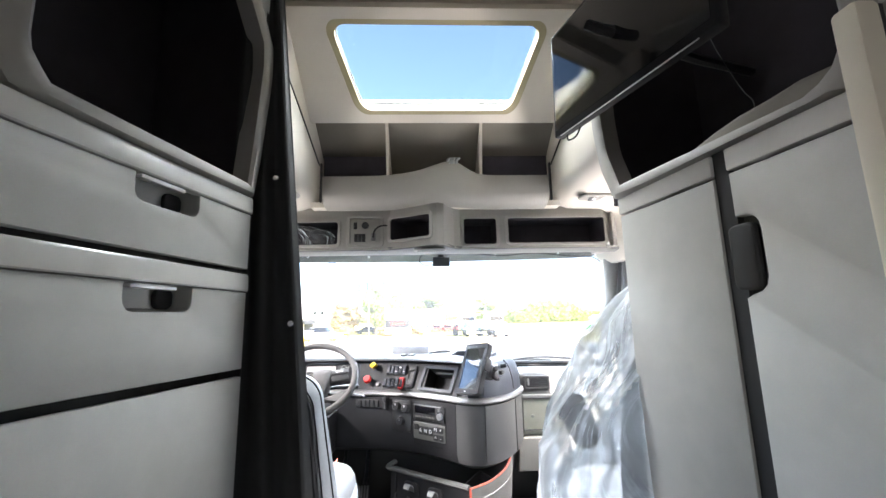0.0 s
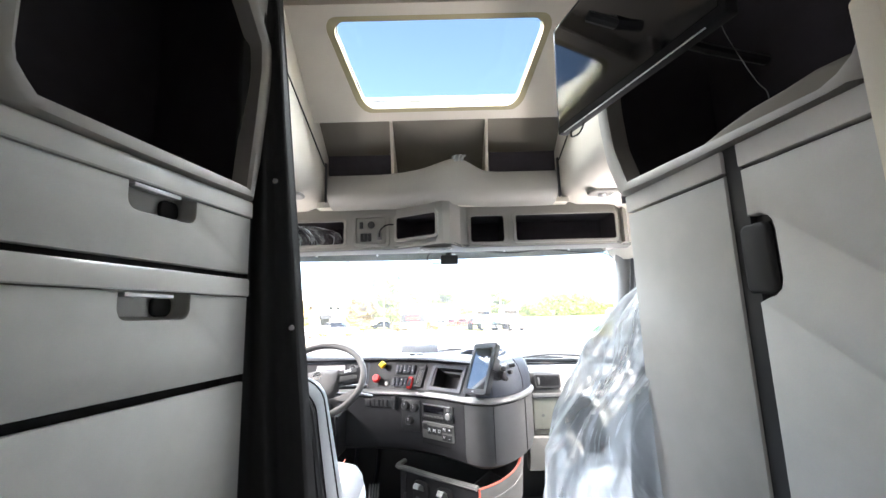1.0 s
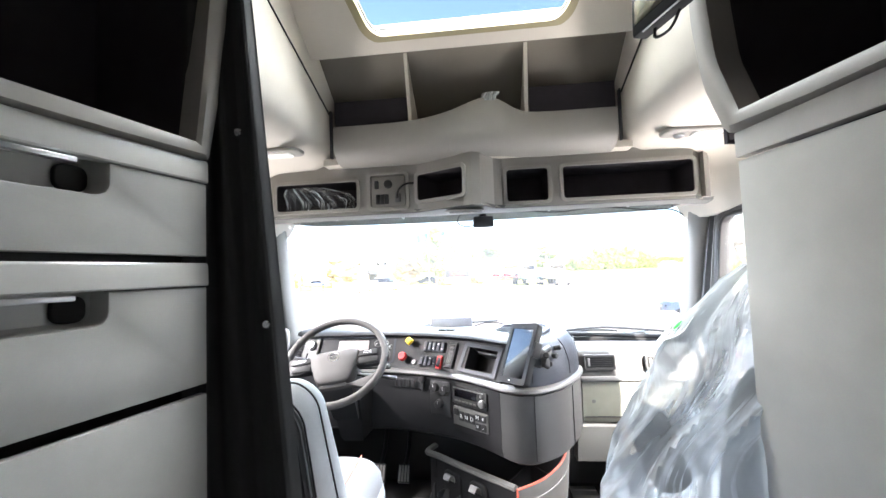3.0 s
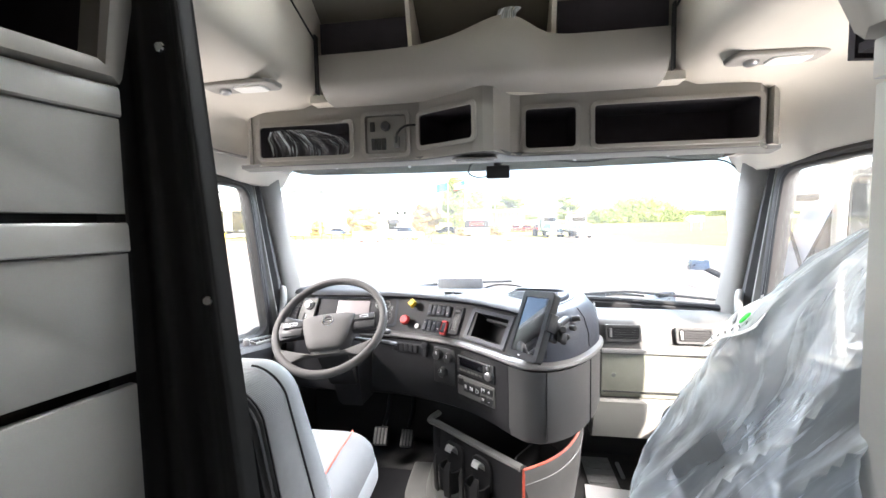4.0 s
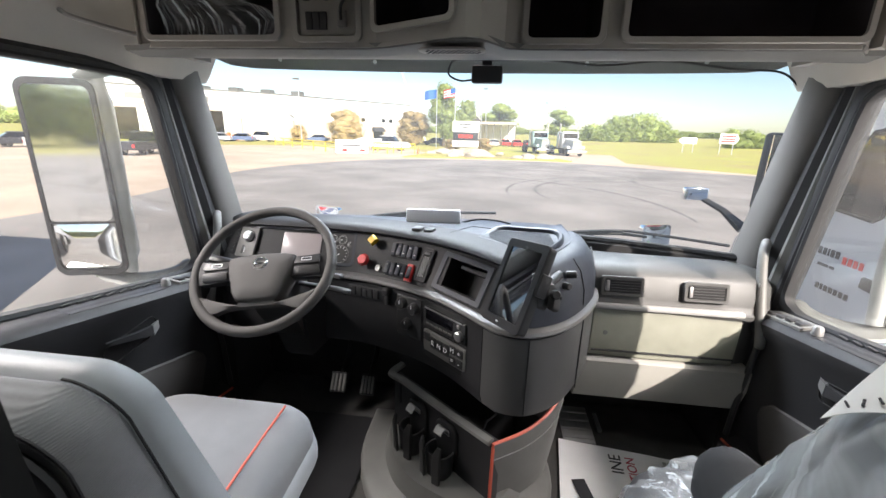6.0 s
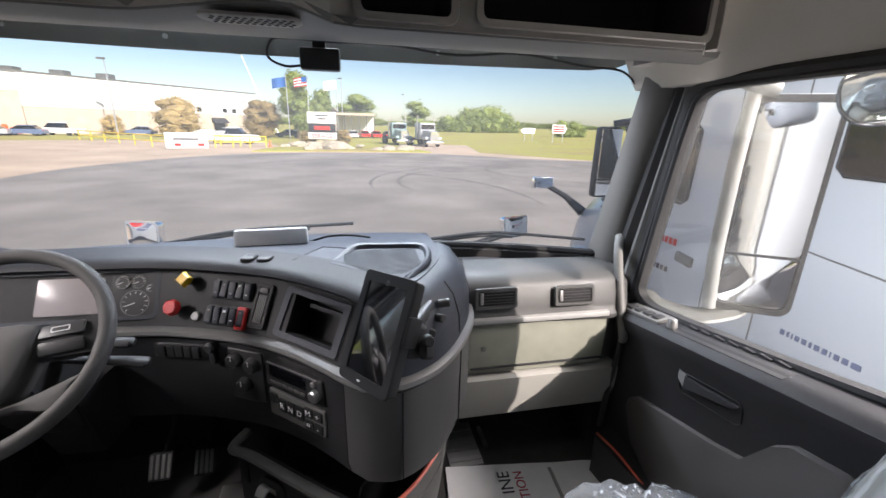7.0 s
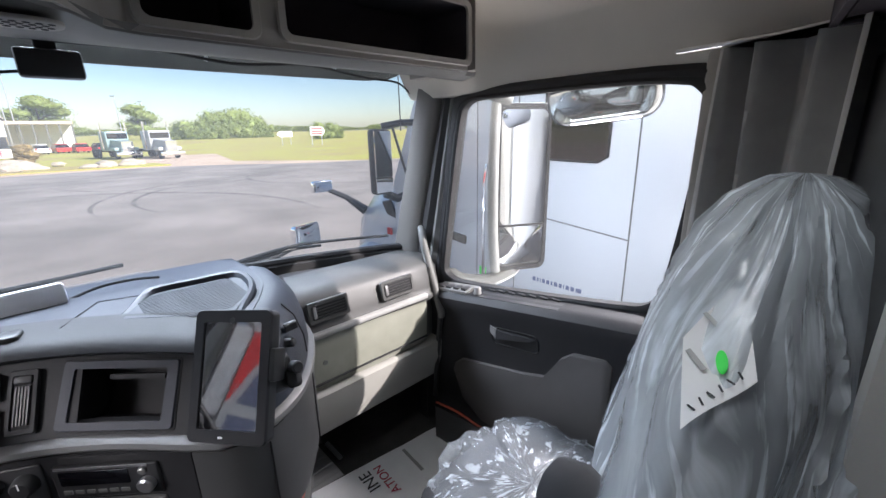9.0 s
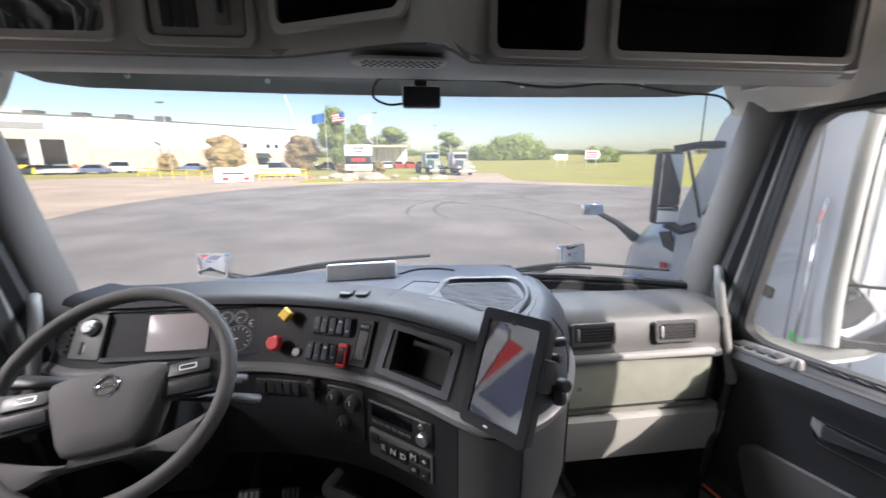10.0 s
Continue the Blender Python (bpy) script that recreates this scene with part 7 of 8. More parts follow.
# faint tyre arcs on the apron
arcs = []
for cx, cy, r, a0, a1, w in ((2, 22, 9.5, 20, 165, 0.28), (2.3, 22.3, 11.2, 30, 150, 0.28), (9, 20, 7.0, 60, 200, 0.26), (9.4, 19.6, 8.7, 70, 190, 0.26), (-4, 16, 10.5, -10, 95, 0.28), (14, 25, 6.0, 100, 260, 0.25), (5, 30, 5.0, 180, 330, 0.25)):
    n = 40
    inner, outer = [], []
    for k in range(n + 1):
        a = radians(a0 + (a1 - a0) * k / n)
        ww = w * math.sin(math.pi * k / n) ** 0.5 * (0.8 + 0.4 * noise.noise(Vector((k * 0.4, r, cx))))
        inner.append(Vector((cx + (r - ww / 2) * math.cos(a), cy + (r - ww / 2) * math.sin(a), GZ + 0.0195)))
        outer.append(Vector((cx + (r + ww / 2) * math.cos(a), cy + (r + ww / 2) * math.sin(a), GZ + 0.0195)))
    arcs.append(loft([[p, q, q + Vector((0, 0, 0.002)), p + Vector((0, 0, 0.002))] for p, q in zip(inner, outer)]))
solid("tyre_marks", join(*arcs), TYRE, "dark curved tyre marks on the asphalt", "tyre marks", kind="stuff")


def neighbour():
    t = thing("parked_truck", "white sleeper truck parked close alongside", "truck")
    X0 = 2.42
    side = [(-1.5, -0.9), (-1.5, 1.95), (3.35, 1.95), (4.0, 1.94), (4.36, 1.52), (4.70, 0.82), (4.70, -0.9)]
    part("cab_side", prism([(X0, y, z) for y, z in side], (2.3, 0, 0)), TRUCKWHITE, t)
    part("roof_fairing", loft([[(X0 + 0.05, 1.07, 1.94), (X0 + 0.3, 1.07, 2.10), (X0 + 2.0, 1.07, 2.10), (X0 + 2.25, 1.07, 1.94)], [(X0 + 0.05, 3.4, 1.94), (X0 + 0.3, 3.3, 2.08), (X0 + 2.0, 3.3, 2.08), (X0 + 2.25, 3.4, 1.94)], [(X0 + 0.08, 4.25, 1.62), (X0 + 0.3, 4.2, 1.72), (X0 + 2.0, 4.2, 1.72), (X0 + 2.2, 4.25, 1.62)]]), TRUCKWHITE, t)
    hood = []
    for y, zt, e in ((4.66, 0.80, 0.10), (4.95, 0.76, 0.12), (5.3, 0.70, 0.17), (5.7, 0.58, 0.26), (6.0, 0.42, 0.38), (6.2, 0.20, 0.52), (6.28, -0.1, 0.60)):
        hood.append([(X0 + e - 0.06, y, -0.6), (X0 + e - 0.02, y, zt - 0.50), (X0 + e + 0.03, y, zt - 0.22), (X0 + e + 0.16, y, zt - 0.06), (X0 + e + 0.4, y, zt), (X0 + 1.9 - e * 0.6, y, zt), (X0 + 2.2 - e, y, zt - 0.22), (X0 + 2.25 - e, y, -0.6)])
    part("hood", loft(hood), TRUCKWHITE, t)
    part("fender", loft([[(X0 + 0.12, 5.3 + 0.55 * math.cos(a) * q, -0.55 + 0.62 * math.sin(a) * q) for a in (math.pi * k / 10 for k in range(11))] + [(X0 + 0.12, 4.75, -0.6)] for q in (1.0,)] + [[(X0 - 0.06, 5.3 + 0.50 * math.cos(a), -0.55 + 0.57 * math.sin(a)) for a in (math.pi * k / 10 for k in range(11))] + [(X0 - 0.06, 4.80, -0.6)]]), TRUCKWHITE, t)
    wheel_ = part("wheel", moved(disc(0.48, 0.3, 28, 0.04), plane_at((X0 + 0.22, 5.3, -0.72), (0, 1, 0), (0, 0, 1)) @ Matrix.Diagonal((1, 1, 1, 1))), RUBBER, t)
    part("rim", moved(disc(0.27, 0.32, 24, 0.03), plane_at((X0 + 0.21, 5.3, -0.72), (0, 1, 0), (0, 0, 1))), CHROME, wheel_)
    part("hood_vent", prism([(X0 + 0.075, 4.78, 0.42), (X0 + 0.085, 4.90, 0.60), (X0 + 0.11, 5.08, 0.56), (X0 + 0.11, 5.0, 0.44)], (0.02, 0, 0.01)), DARK, t)
    # door window, sleeper window, seams, handle
    q = [(4.42, 0.83), (3.93, 0.795), (3.88, 0.83), (3.86, 1.30), (3.90, 1.345), (4.02, 1.345), (4.10, 1.33)]
    dw = part("door_window", prism([(X0 - 0.006, y, z) for y, z in q], (0.01, 0, 0)), SCREEN, t, "dark reflective door window")
    part("window_trim", tube([(X0 - 0.006, y, z) for y, z in q], 0.012, 6, True), RUBBER, dw)
    q = [(2.96, 1.10), (2.62, 1.095), (2.56, 1.13), (2.55, 1.52), (2.60, 1.56), (2.96, 1.56), (3.0, 1.52), (3.0, 1.14)]
    sw = part("sleeper_window", prism([(X0 - 0.005, y, z) for y, z in q], (0.01, 0, 0)), SCREEN, t, "dark reflective sleeper window")
    part("window_trim", tube([(X0 - 0.005, y, z) for y, z in q], 0.008, 6, True), RUBBER, sw)
    for a_, b_ in (((2.385, -0.5), (2.385, 2.0)), ((2.385, 0.64), (3.20, 0.72)), ((3.60, -0.6), (3.60, 1.66)), ((4.50, -0.5), (4.50, 0.62)), ((3.22, -0.5), (3.22, 2.0))):
        part("panel_seam", tube([(X0 - 0.001, *a_), (X0 - 0.001, *b_)], 0.005, 4), MIDGREY, t)
    part("gutter", tube([(X0 - 0.004, 1.2, 1.66), (X0 - 0.004, 3.5, 1.66), (X0 - 0.004, 4.1, 1.52)], 0.010, 6), MIDGREY, t)
    part("door_handle", moved(pad(0.16, 0.075, 0.018, 0.012, 0.006), plane_at((X0 - 0.0, 3.80, 0.41), (0, -1, -0.1), (0, -0.1, 1)) ), DARK, t)
    part("grab_bar", tube([(X0 - 0.03, 3.48, -0.1), (X0 - 0.06, 3.48, 0.1), (X0 - 0.06, 3.48, 0.9), (X0 - 0.03, 3.48, 1.05)], 0.014, 8), CHROME, t)
    # print, as plain bars
    def bars(y0, z0, ws, h, m_):
        y = y0
        for w in ws:
            part("print_bar", box(X0 - 0.004, y - w, z0, X0 + 0.001, y, z0 + h), m_, t)
            y -= w + 0.013
    bars(3.045, 0.217, (0.024, 0.012, 0.006, 0.022, 0.024, 0.013, 0.026, 0.022, 0.006, 0.024, 0.026, 0.040), 0.030, INKBLUE)
    bars(4.32, 0.50, (0.03, 0.03, 0.03, 0.012, 0.03, 0.03), 0.05, INK)
    bars(4.06, 0.48, (0.03, 0.03, 0.03, 0.03), 0.05, RED)
    bars(4.25, 0.42, (0.09, 0.04), 0.02, INK)
    bars(4.22, 0.26, (0.03, 0.02, 0.03, 0.03, 0.03, 0.03, 0.03), 0.04, INK)
    part("red_badge", box(X0 + 0.05, 4.86, 0.24, X0 + 0.07, 4.93, 0.31), RED, t)
    part("green_sticker", box(X0 - 0.004, 3.50, 0.14, X0 + 0.001, 3.57, 0.21), GREEN, t)
    # mirrors and antenna
    mr = part("side_mirror", box(X0 - 0.34, 4.52, 0.74, X0 - 0.14, 4.62, 1.32, 0.03), DARK, t)
    part("mirror_glass", box(X0 - 0.33, 4.512, 0.90, X0 - 0.15, 4.519, 1.30), MIRROR, mr)
    part("mirror_glass", box(X0 - 0.33, 4.512, 0.76, X0 - 0.15, 4.519, 0.885), MIRROR, mr)
    part("mirror_arm", tube([(X0 - 0.2, 4.58, 1.34), (X0 - 0.05, 4.5, 1.37), (X0 + 0.02, 4.3, 1.37)], 0.03, 8), BLACK, mr)
    part("mirror_arm", tube([(X0 - 0.2, 4.58, 0.74), (X0 - 0.08, 4.55, 0.68), (X0 + 0.02, 4.5, 0.72)], 0.04, 8), BLACK, mr)
    part("mirror_stay", tube([(X0 - 0.1, 4.55, 1.34), (X0 + 0.0, 4.45, 0.8)], 0.012, 6), BLACK, mr)
    hm = part("hood_mirror", box(X0 - 0.22, 6.0, 0.60, X0 + 0.04, 6.07, 0.74, 0.02), CHROME, t)
    part("mirror_arm", tube([(X0 + 0.0, 6.04, 0.62), (X0 + 0.16, 5.9, 0.52), (X0 + 0.30, 5.72, 0.36)], [0.03, 0.035, 0.06], 8), BLACK, hm)
    part("antenna", tube([(X0 - 0.08, 4.45, 1.3), (X0 - 0.09, 4.45, 2.5)], 0.005, 5), BLACK, t)
    return t


neighbour()

# made-up trailer, out of view, that gives the door mirror white to reflect
bt_ = thing("mirror_fill_trailer", "unseen white box trailer added to whiten the door mirror's view", "trailer")
part("box_body", box(2.44, -14.0, -0.15, 4.95, -1.75, 2.55, 0.04), TRUCKWHITE, bt_)
part("side_rail", box(2.425, -14.0, -0.25, 2.46, -1.75, -0.14), STEEL, bt_)
for y in (-12.5, -11.2):
    part("wheel", moved(disc(0.5, 0.3, 24, 0.05), plane_at((2.80, y, GZ + 0.5), (0, -1, 0), (0, 0, 1))), RUBBER, bt_)

# ---- trailer parked on the driver's side ----
def side_trailer():
    t = thing("parked_trailer", "white box trailer with red and blue markings parked alongside", "trailer")
    x = -5.2
    part("box_body", box(x - 2.5, -8.0, -0.15, x, 3.7, 2.75, 0.03), TRUCKWHITE, t)
    part("side_rail", box(x - 0.02, -8.0, -0.25, x + 0.015, 3.7, -0.13), STEEL, t)
    part("top_rail", box(x - 0.02, -8.0, 2.66, x + 0.015, 3.7, 2.76), STEEL, t)
    part("red_stripe", prism([(x + 0.004, 2.55, 2.3), (x + 0.004, 3.05, 2.3), (x + 0.004, 3.35, 1.35), (x + 0.004, 2.85, 1.35)], (0.004, 0, 0)), RED, t, "red slanted marking")
    part("blue_block", prism([(x + 0.004, 1.9, 2.3), (x + 0.004, 2.45, 2.3), (x + 0.004, 2.75, 1.35), (x + 0.004, 2.2, 1.35)], (0.004, 0, 0)), INKBLUE, t, "dark blue slanted marking")
    for k in range(3):
        part("print_bar", box(x + 0.004, 1.9 + 0.5 * k, 0.75, x + 0.008, 2.28 + 0.5 * k, 1.2), INKBLUE, t)
    for y in (-6.3, -5.0):
        w = part("wheel", moved(disc(0.5, 0.3, 24, 0.05), plane_at((x - 0.35, y, GZ + 0.5), (0, 1, 0), (0, 0, 1))), RUBBER, t)
        part("rim", moved(disc(0.28, 0.31, 20, 0.03), plane_at((x - 0.35, y, GZ + 0.5), (0, 1, 0), (0, 0, 1))), STEEL, w)
    for y in (1.4, 1.8):
        part("landing_leg", box(x - 0.45, y, GZ, x - 0.33, y + 0.12, -0.15), STEEL, t)


side_trailer()

# ---- yard and distance ----
def painted(name, colour, rough=0.3):
    return mat(name, colour, rough, vary=0.04, scale=2, bump=0)


CARWHITE, CARDARK, CARBLUE, CARRED, CARSILVER = painted("white_car_paint", (0.75, 0.75, 0.75)), painted("dark_car_paint", (0.03, 0.032, 0.04)), painted("blue_car_paint", (0.10, 0.14, 0.24)), painted("red_car_paint", (0.45, 0.03, 0.02)), painted("silver_car_paint", (0.40, 0.41, 0.43))
RAILYELLOW = painted("yellow_rail_paint", (0.75, 0.55, 0.04), 0.5)
ORANGE = painted("orange_machine_paint", (0.75, 0.12, 0.02), 0.4)
FLAGBLUE, FLAGRED, FLAGWHITE = painted("blue_flag_cloth", (0.02, 0.10, 0.32), 0.8), painted("red_flag_cloth", (0.5, 0.03, 0.04), 0.8), painted("white_flag_cloth", (0.75, 0.75, 0.75), 0.8)


def car(x, y, turn, paint, label, pickup=False, group="yard cars"):
    L, W = (5.7, 2.0) if pickup else (4.7, 1.8)
    t = thing("pickup_truck" if pickup else "car", label, "pickup" if pickup else "car", group, at=M(x, y, GZ + 0.0, 0, 0, turn))
    if pickup:
        prof = [(-2.85, 0.45), (-2.85, 1.10), (-0.6, 1.12), (-0.5, 1.15), (1.3, 1.15), (2.6, 1.05), (2.85, 0.9), (2.85, 0.45)]
        cab = [(-0.65, 1.10), (-0.5, 1.85), (0.75, 1.88), (1.45, 1.12)]
    else:
        prof = [(-2.35, 0.35), (-2.35, 0.85), (-1.9, 0.95), (1.0, 0.95), (2.2, 0.78), (2.35, 0.6), (2.35, 0.35)]
        cab = [(-1.9, 0.93), (-1.2, 1.42), (0.3, 1.45), (1.2, 0.93)]
    sh = lambda pts, w, k: [[(px, -w, pz) for px, pz in pts], [(px, w, pz) for px, pz in pts]]
    part("body", loft(sh(prof, W / 2, 0)), paint, t)
    part("cabin", loft([[(px, -W / 2 + 0.06 + 0.12 * (pz > 1.2), pz) for px, pz in cab], [(px, W / 2 - 0.06 - 0.12 * (pz > 1.2), pz) for px, pz in cab]]), SCREEN, t, "dark window glass")
    mid = [p for p in cab if p[1] > 1.3]
    part("roof", box(mid[0][0] - 0.05, -W / 2 + 0.15, mid[0][1] - 0.02, mid[1][0] + 0.02, W / 2 - 0.15, mid[1][1] + 0.05, 0.03), paint, t)
    for px in (-L * 0.3, L * 0.3):
        for s in (-1, 1):
            wh = part("wheel", moved(disc(0.36, 0.22, 18, 0.03), plane_at((px, s * (W / 2 - 0.16), 0.36), (s, 0, 0), (0, 0, 1)) @ M(0, 0, 0)), RUBBER, t)
            part("hubcap", moved(disc(0.2, 0.235, 14, 0.02), plane_at((px, s * (W / 2 - 0.16), 0.36), (s, 0, 0), (0, 0, 1))), STEEL, wh)
    for s in (-1, 1):
        part("headlight", box(L / 2 - 0.06, s * W * 0.34 - 0.15, 0.62, L / 2 + 0.01, s * W * 0.34 + 0.15, 0.78), WHITEPLASTIC, t)
        part("tail_light", box(-L / 2 - 0.01, s * W * 0.4 - 0.1, 0.65, -L / 2 + 0.05, s * W * 0.4 + 0.1, 0.9), RED, t)
    return t


car(-14.2, 56, 0, CARWHITE, "white pickup parked behind yellow railings", True)
car(-52, 70, 200, CARDARK, "dark car parked by the warehouse doors")
car(-48, 69, 195, CARSILVER, "silver car parked by the warehouse doors")
car(-45, 71, 190, CARBLUE, "blue car parked by the warehouse doors")
car(-42.5, 74, 175, CARWHITE, "white pickup parked by the warehouse corner", True)
car(-35.5, 82, 190, CARBLUE, "blue car parked along the warehouse wall")
car(-27.5, 84, 185, CARWHITE, "white pickup parked along the warehouse wall", True)
car(-24.5, 90, 185, CARSILVER, "silver car parked along the warehouse wall")
car(-12, 84, 180, CARDARK, "dark car parked below the bronze tree")
for k, (paint, colour) in enumerate(((CARWHITE, "white"), (CARDARK, "dark"), (CARSILVER, "silver"), (CARWHITE, "white"), (CARRED, "red"), (CARRED, "red"), (CARDARK, "dark"), (CARRED, "red"))):
    car(-7.5 + 2.35 * k, 88 + (k * 5 % 3) * 1.2, 98 + (k * 7 % 5), paint, colour + " car parked in the row before the shed", group="row of cars by the shed")
car(-30, 34, 100, CARDARK, "dark pickup parked across the yard", True)
car(-40, 36, 60, CARWHITE, "white pickup parked across the yard", True)
car(-47, 38, 60, CARDARK, "dark car parked across the yard")

# machines by the doors
for x, y, m_ in ((-49.5, 74, ORANGE), (-53, 70, RAILYELLOW)):
    t = thing("loader", "small coloured loader parked by the warehouse doors", "machine", "yard machines")
    part("body", box(x - 1.3, y - 0.8, GZ + 0.5, x + 0.9, y + 0.8, GZ + 1.5, 0.1), m_, t)
    part("cabin", box(x - 0.6, y - 0.7, GZ + 1.45, x + 0.4, y + 0.7, GZ + 2.4, 0.1), SCREEN, t)
    part("bucket", prism([(x + 1.2, y - 0.9, GZ + 0.2), (x + 2.0, y - 0.9, GZ + 0.2), (x + 1.5, y - 0.9, GZ + 1.1)], (0, 1.8, 0)), m_, t)
    for dx in (-0.8, 0.5):
        part("wheel", moved(disc(0.5, 0.3, 18, 0.05), plane_at((x + dx, y - 0.8, GZ + 0.5), (1, 0, 0), (0, 0, 1))), RUBBER, t)

# warehouse
bl = thing("warehouse", "long white and tan warehouse with roller doors and small windows", "building")


def wall_run(p, q, h, split, thick=10):
    p, q = Vector((*p, GZ)), Vector((*q, GZ))
    d = (q - p).normalized()
    P = plane_at(p, d, (0, 0, 1))
    L = (q - p).length
    part("wall", moved(box(0, 0, -thick, L, split, 0), P), TAN, bl, "tan lower wall")
    part("wall", moved(box(-0.05, split, -thick, L + 0.05, h, 0.04), P), STUCCO, bl, "white upper siding")
    part("roof_edge", moved(box(-0.2, h, -thick, L + 0.2, h + 0.25, 0.12), P), MIDGREY, bl)
    return P, L


P1, L1 = wall_run((-47, 75), (-22, 107), 8.7, 4.1)
for f in (0.60, 0.66, 0.80, 0.855, 0.94):
    w = part("window", moved(box(L1 * f - 0.45, 4.5, 0, L1 * f + 0.45, 5.2, 0.08), P1), SCREEN, bl)
    part("frame", moved(frame_ring(1.1, 0.9, 0.9, 0.7, 0.1, 0.02, 0.02), P1 @ M(L1 * f, 4.85, 0.02)), MIDGREY, w)
en = part("entrance", moved(box(L1 * 0.73, 0, 0, L1 * 0.79, 2.4, 0.1), P1), SCREEN, bl)
part("awning", moved(prism([(L1 * 0.72, 2.3, 0), (L1 * 0.72, 2.3, 1.4), (L1 * 0.72, 3.3, 0)], (L1 * 0.08, 0, 0)), P1), DARK, en)
part("sign_board", moved(box(L1 * 0.73, 3.5, 0, L1 * 0.79, 4.4, 0.15), P1), STUCCO, en)
P2, L2 = wall_run((-66, 60), (-47.05, 74.9), 8.6, 6.2)
for k in range(5):
    x = L2 * (0.06 + 0.175 * k)
    dr = part("bay_door", moved(box(x, 0, 0, x + L2 * 0.12, 5.2, 0.06), P2), SCREEN if k in (1, 3, 4) else STUCCO, bl, "open dark bay doorway" if k in (1, 3, 4) else "white roller door")
    part("door_jamb", moved(box(x - 0.25, 0, 0, x, 5.5, 0.2), P2), STUCCO, dr)
    part("door_jamb", moved(box(x + L2 * 0.12, 0, 0, x + L2 * 0.12 + 0.25, 5.5, 0.2), P2), STUCCO, dr)
part("sign_band", moved(box(L2 * 0.3, 6.6, 0, L2 * 0.8, 7.6, 0.12), P2), SILVER, bl)
part("parapet_block", box(-75, 72, GZ, -60, 84, GZ + 10.5), STUCCO, bl)
for k in range(4):
    part("roof_unit", box(-58 + 5 * k, 78 + 3 * k, GZ + 8.6, -56 + 5 * k, 80 + 3 * k, GZ + 10), MIDGREY, bl)

# shed, signs, rocks, railings
sd = thing("open_shed", "low tan open-fronted shed behind parked cars", "building")
part("roof", box(-4.5, 112, GZ + 4.9, 5.2, 124, GZ + 5.5), TAN, sd)
part("rear_wall", box(-4.5, 118, GZ, 5.2, 118.4, GZ + 4.9), STUCCO, sd)
part("side_wall", box(-8.5, 112, GZ, -4.5, 124, GZ + 6.4), TAN, sd)
part("gable", prism([(-9.5, 111.8, GZ + 5.6), (-3.9, 111.8, GZ + 5.6), (-6.6, 111.8, GZ + 8.0)], (0, 12, 0)), ROOFDARK, sd)
for k in range(6):
    part("post", box(-4.4 + 1.85 * k, 112, GZ, -4.15 + 1.85 * k, 112.3, GZ + 4.9), MIDGREY, sd)
sg = thing("service_sign", "white and red roadside service sign among rocks", "sign")
part("base", box(-4.7, 57.2, GZ, -3.2, 57.6, GZ + 0.8), ROCK, sg)
part("white_panel", box(-5.7, 57, GZ + 2.6, -2.2, 57.6, GZ + 4.0, 0.03), STUCCO, sg)
part("dark_panel", box(-5.6, 57.02, GZ + 1.55, -2.3, 57.6, GZ + 2.6, 0.02), DARK, sg)
part("lower_panel", box(-5.7, 57, GZ + 0.7, -2.2, 57.6, GZ + 1.5, 0.03), STUCCO, sg)
for z, w in ((3.5, 1.6), (3.1, 1.0)):
    part("print_bar", box(-3.95 - w / 2, 56.98, GZ + z, -3.95 + w / 2, 57, GZ + z + 0.16), INK, sg)
part("print_bar", box(-4.9, 56.99, GZ + 1.85, -3.0, 57.03, GZ + 2.3), CARRED, sg)
letters("lettering", "SERVICE", 0.72, plane_at((-3.95, 56.97, GZ + 1.1), (1, 0, 0), (0, 0, 1)), INKRED, sg, 0.02)
rnd = random.Random(11)
for k in range(16):
    x, y = -7.5 + 13 * rnd.random(), 44.5 + 9 * rnd.random()
    if x > 1.5:
        y = 44 + 2.5 * rnd.random()
    s = rnd.uniform(0.35, 0.95)
    bm = bmesh.new()
    bmesh.ops.create_icosphere(bm, subdivisions=2, radius=s)
    for v in bm.verts:
        v.co *= 1 + 0.35 * noise.noise(v.co * 1.6 / s + Vector((k, 0, 0)))
        v.co = Vector((v.co.x * 1.6, v.co.y, max(v.co.z * 0.6, -0.2)))
    solid("boulder", moved(bm, M(x, y, GZ + 0.18, 0, 0, rnd.uniform(0, 180))), ROCK, "pale limestone boulder by the sign", "rock", "sign boulders", smooth=30)


def railing(p, q, posts, label):
    t = thing("railing", label, "railing", "yellow yard railings")
    p, q = Vector((*p, GZ)), Vector((*q, GZ))
    for k in range(posts):
        c = p.lerp(q, k / (posts - 1))
        part("post", tube([c, c + Vector((0, 0, 1.15))], 0.06, 6), RAILYELLOW, t)
    for h in (0.55, 1.1):
        part("rail", tube([p + Vector((0, 0, h)), q + Vector((0, 0, h))], 0.055, 6), RAILYELLOW, t)


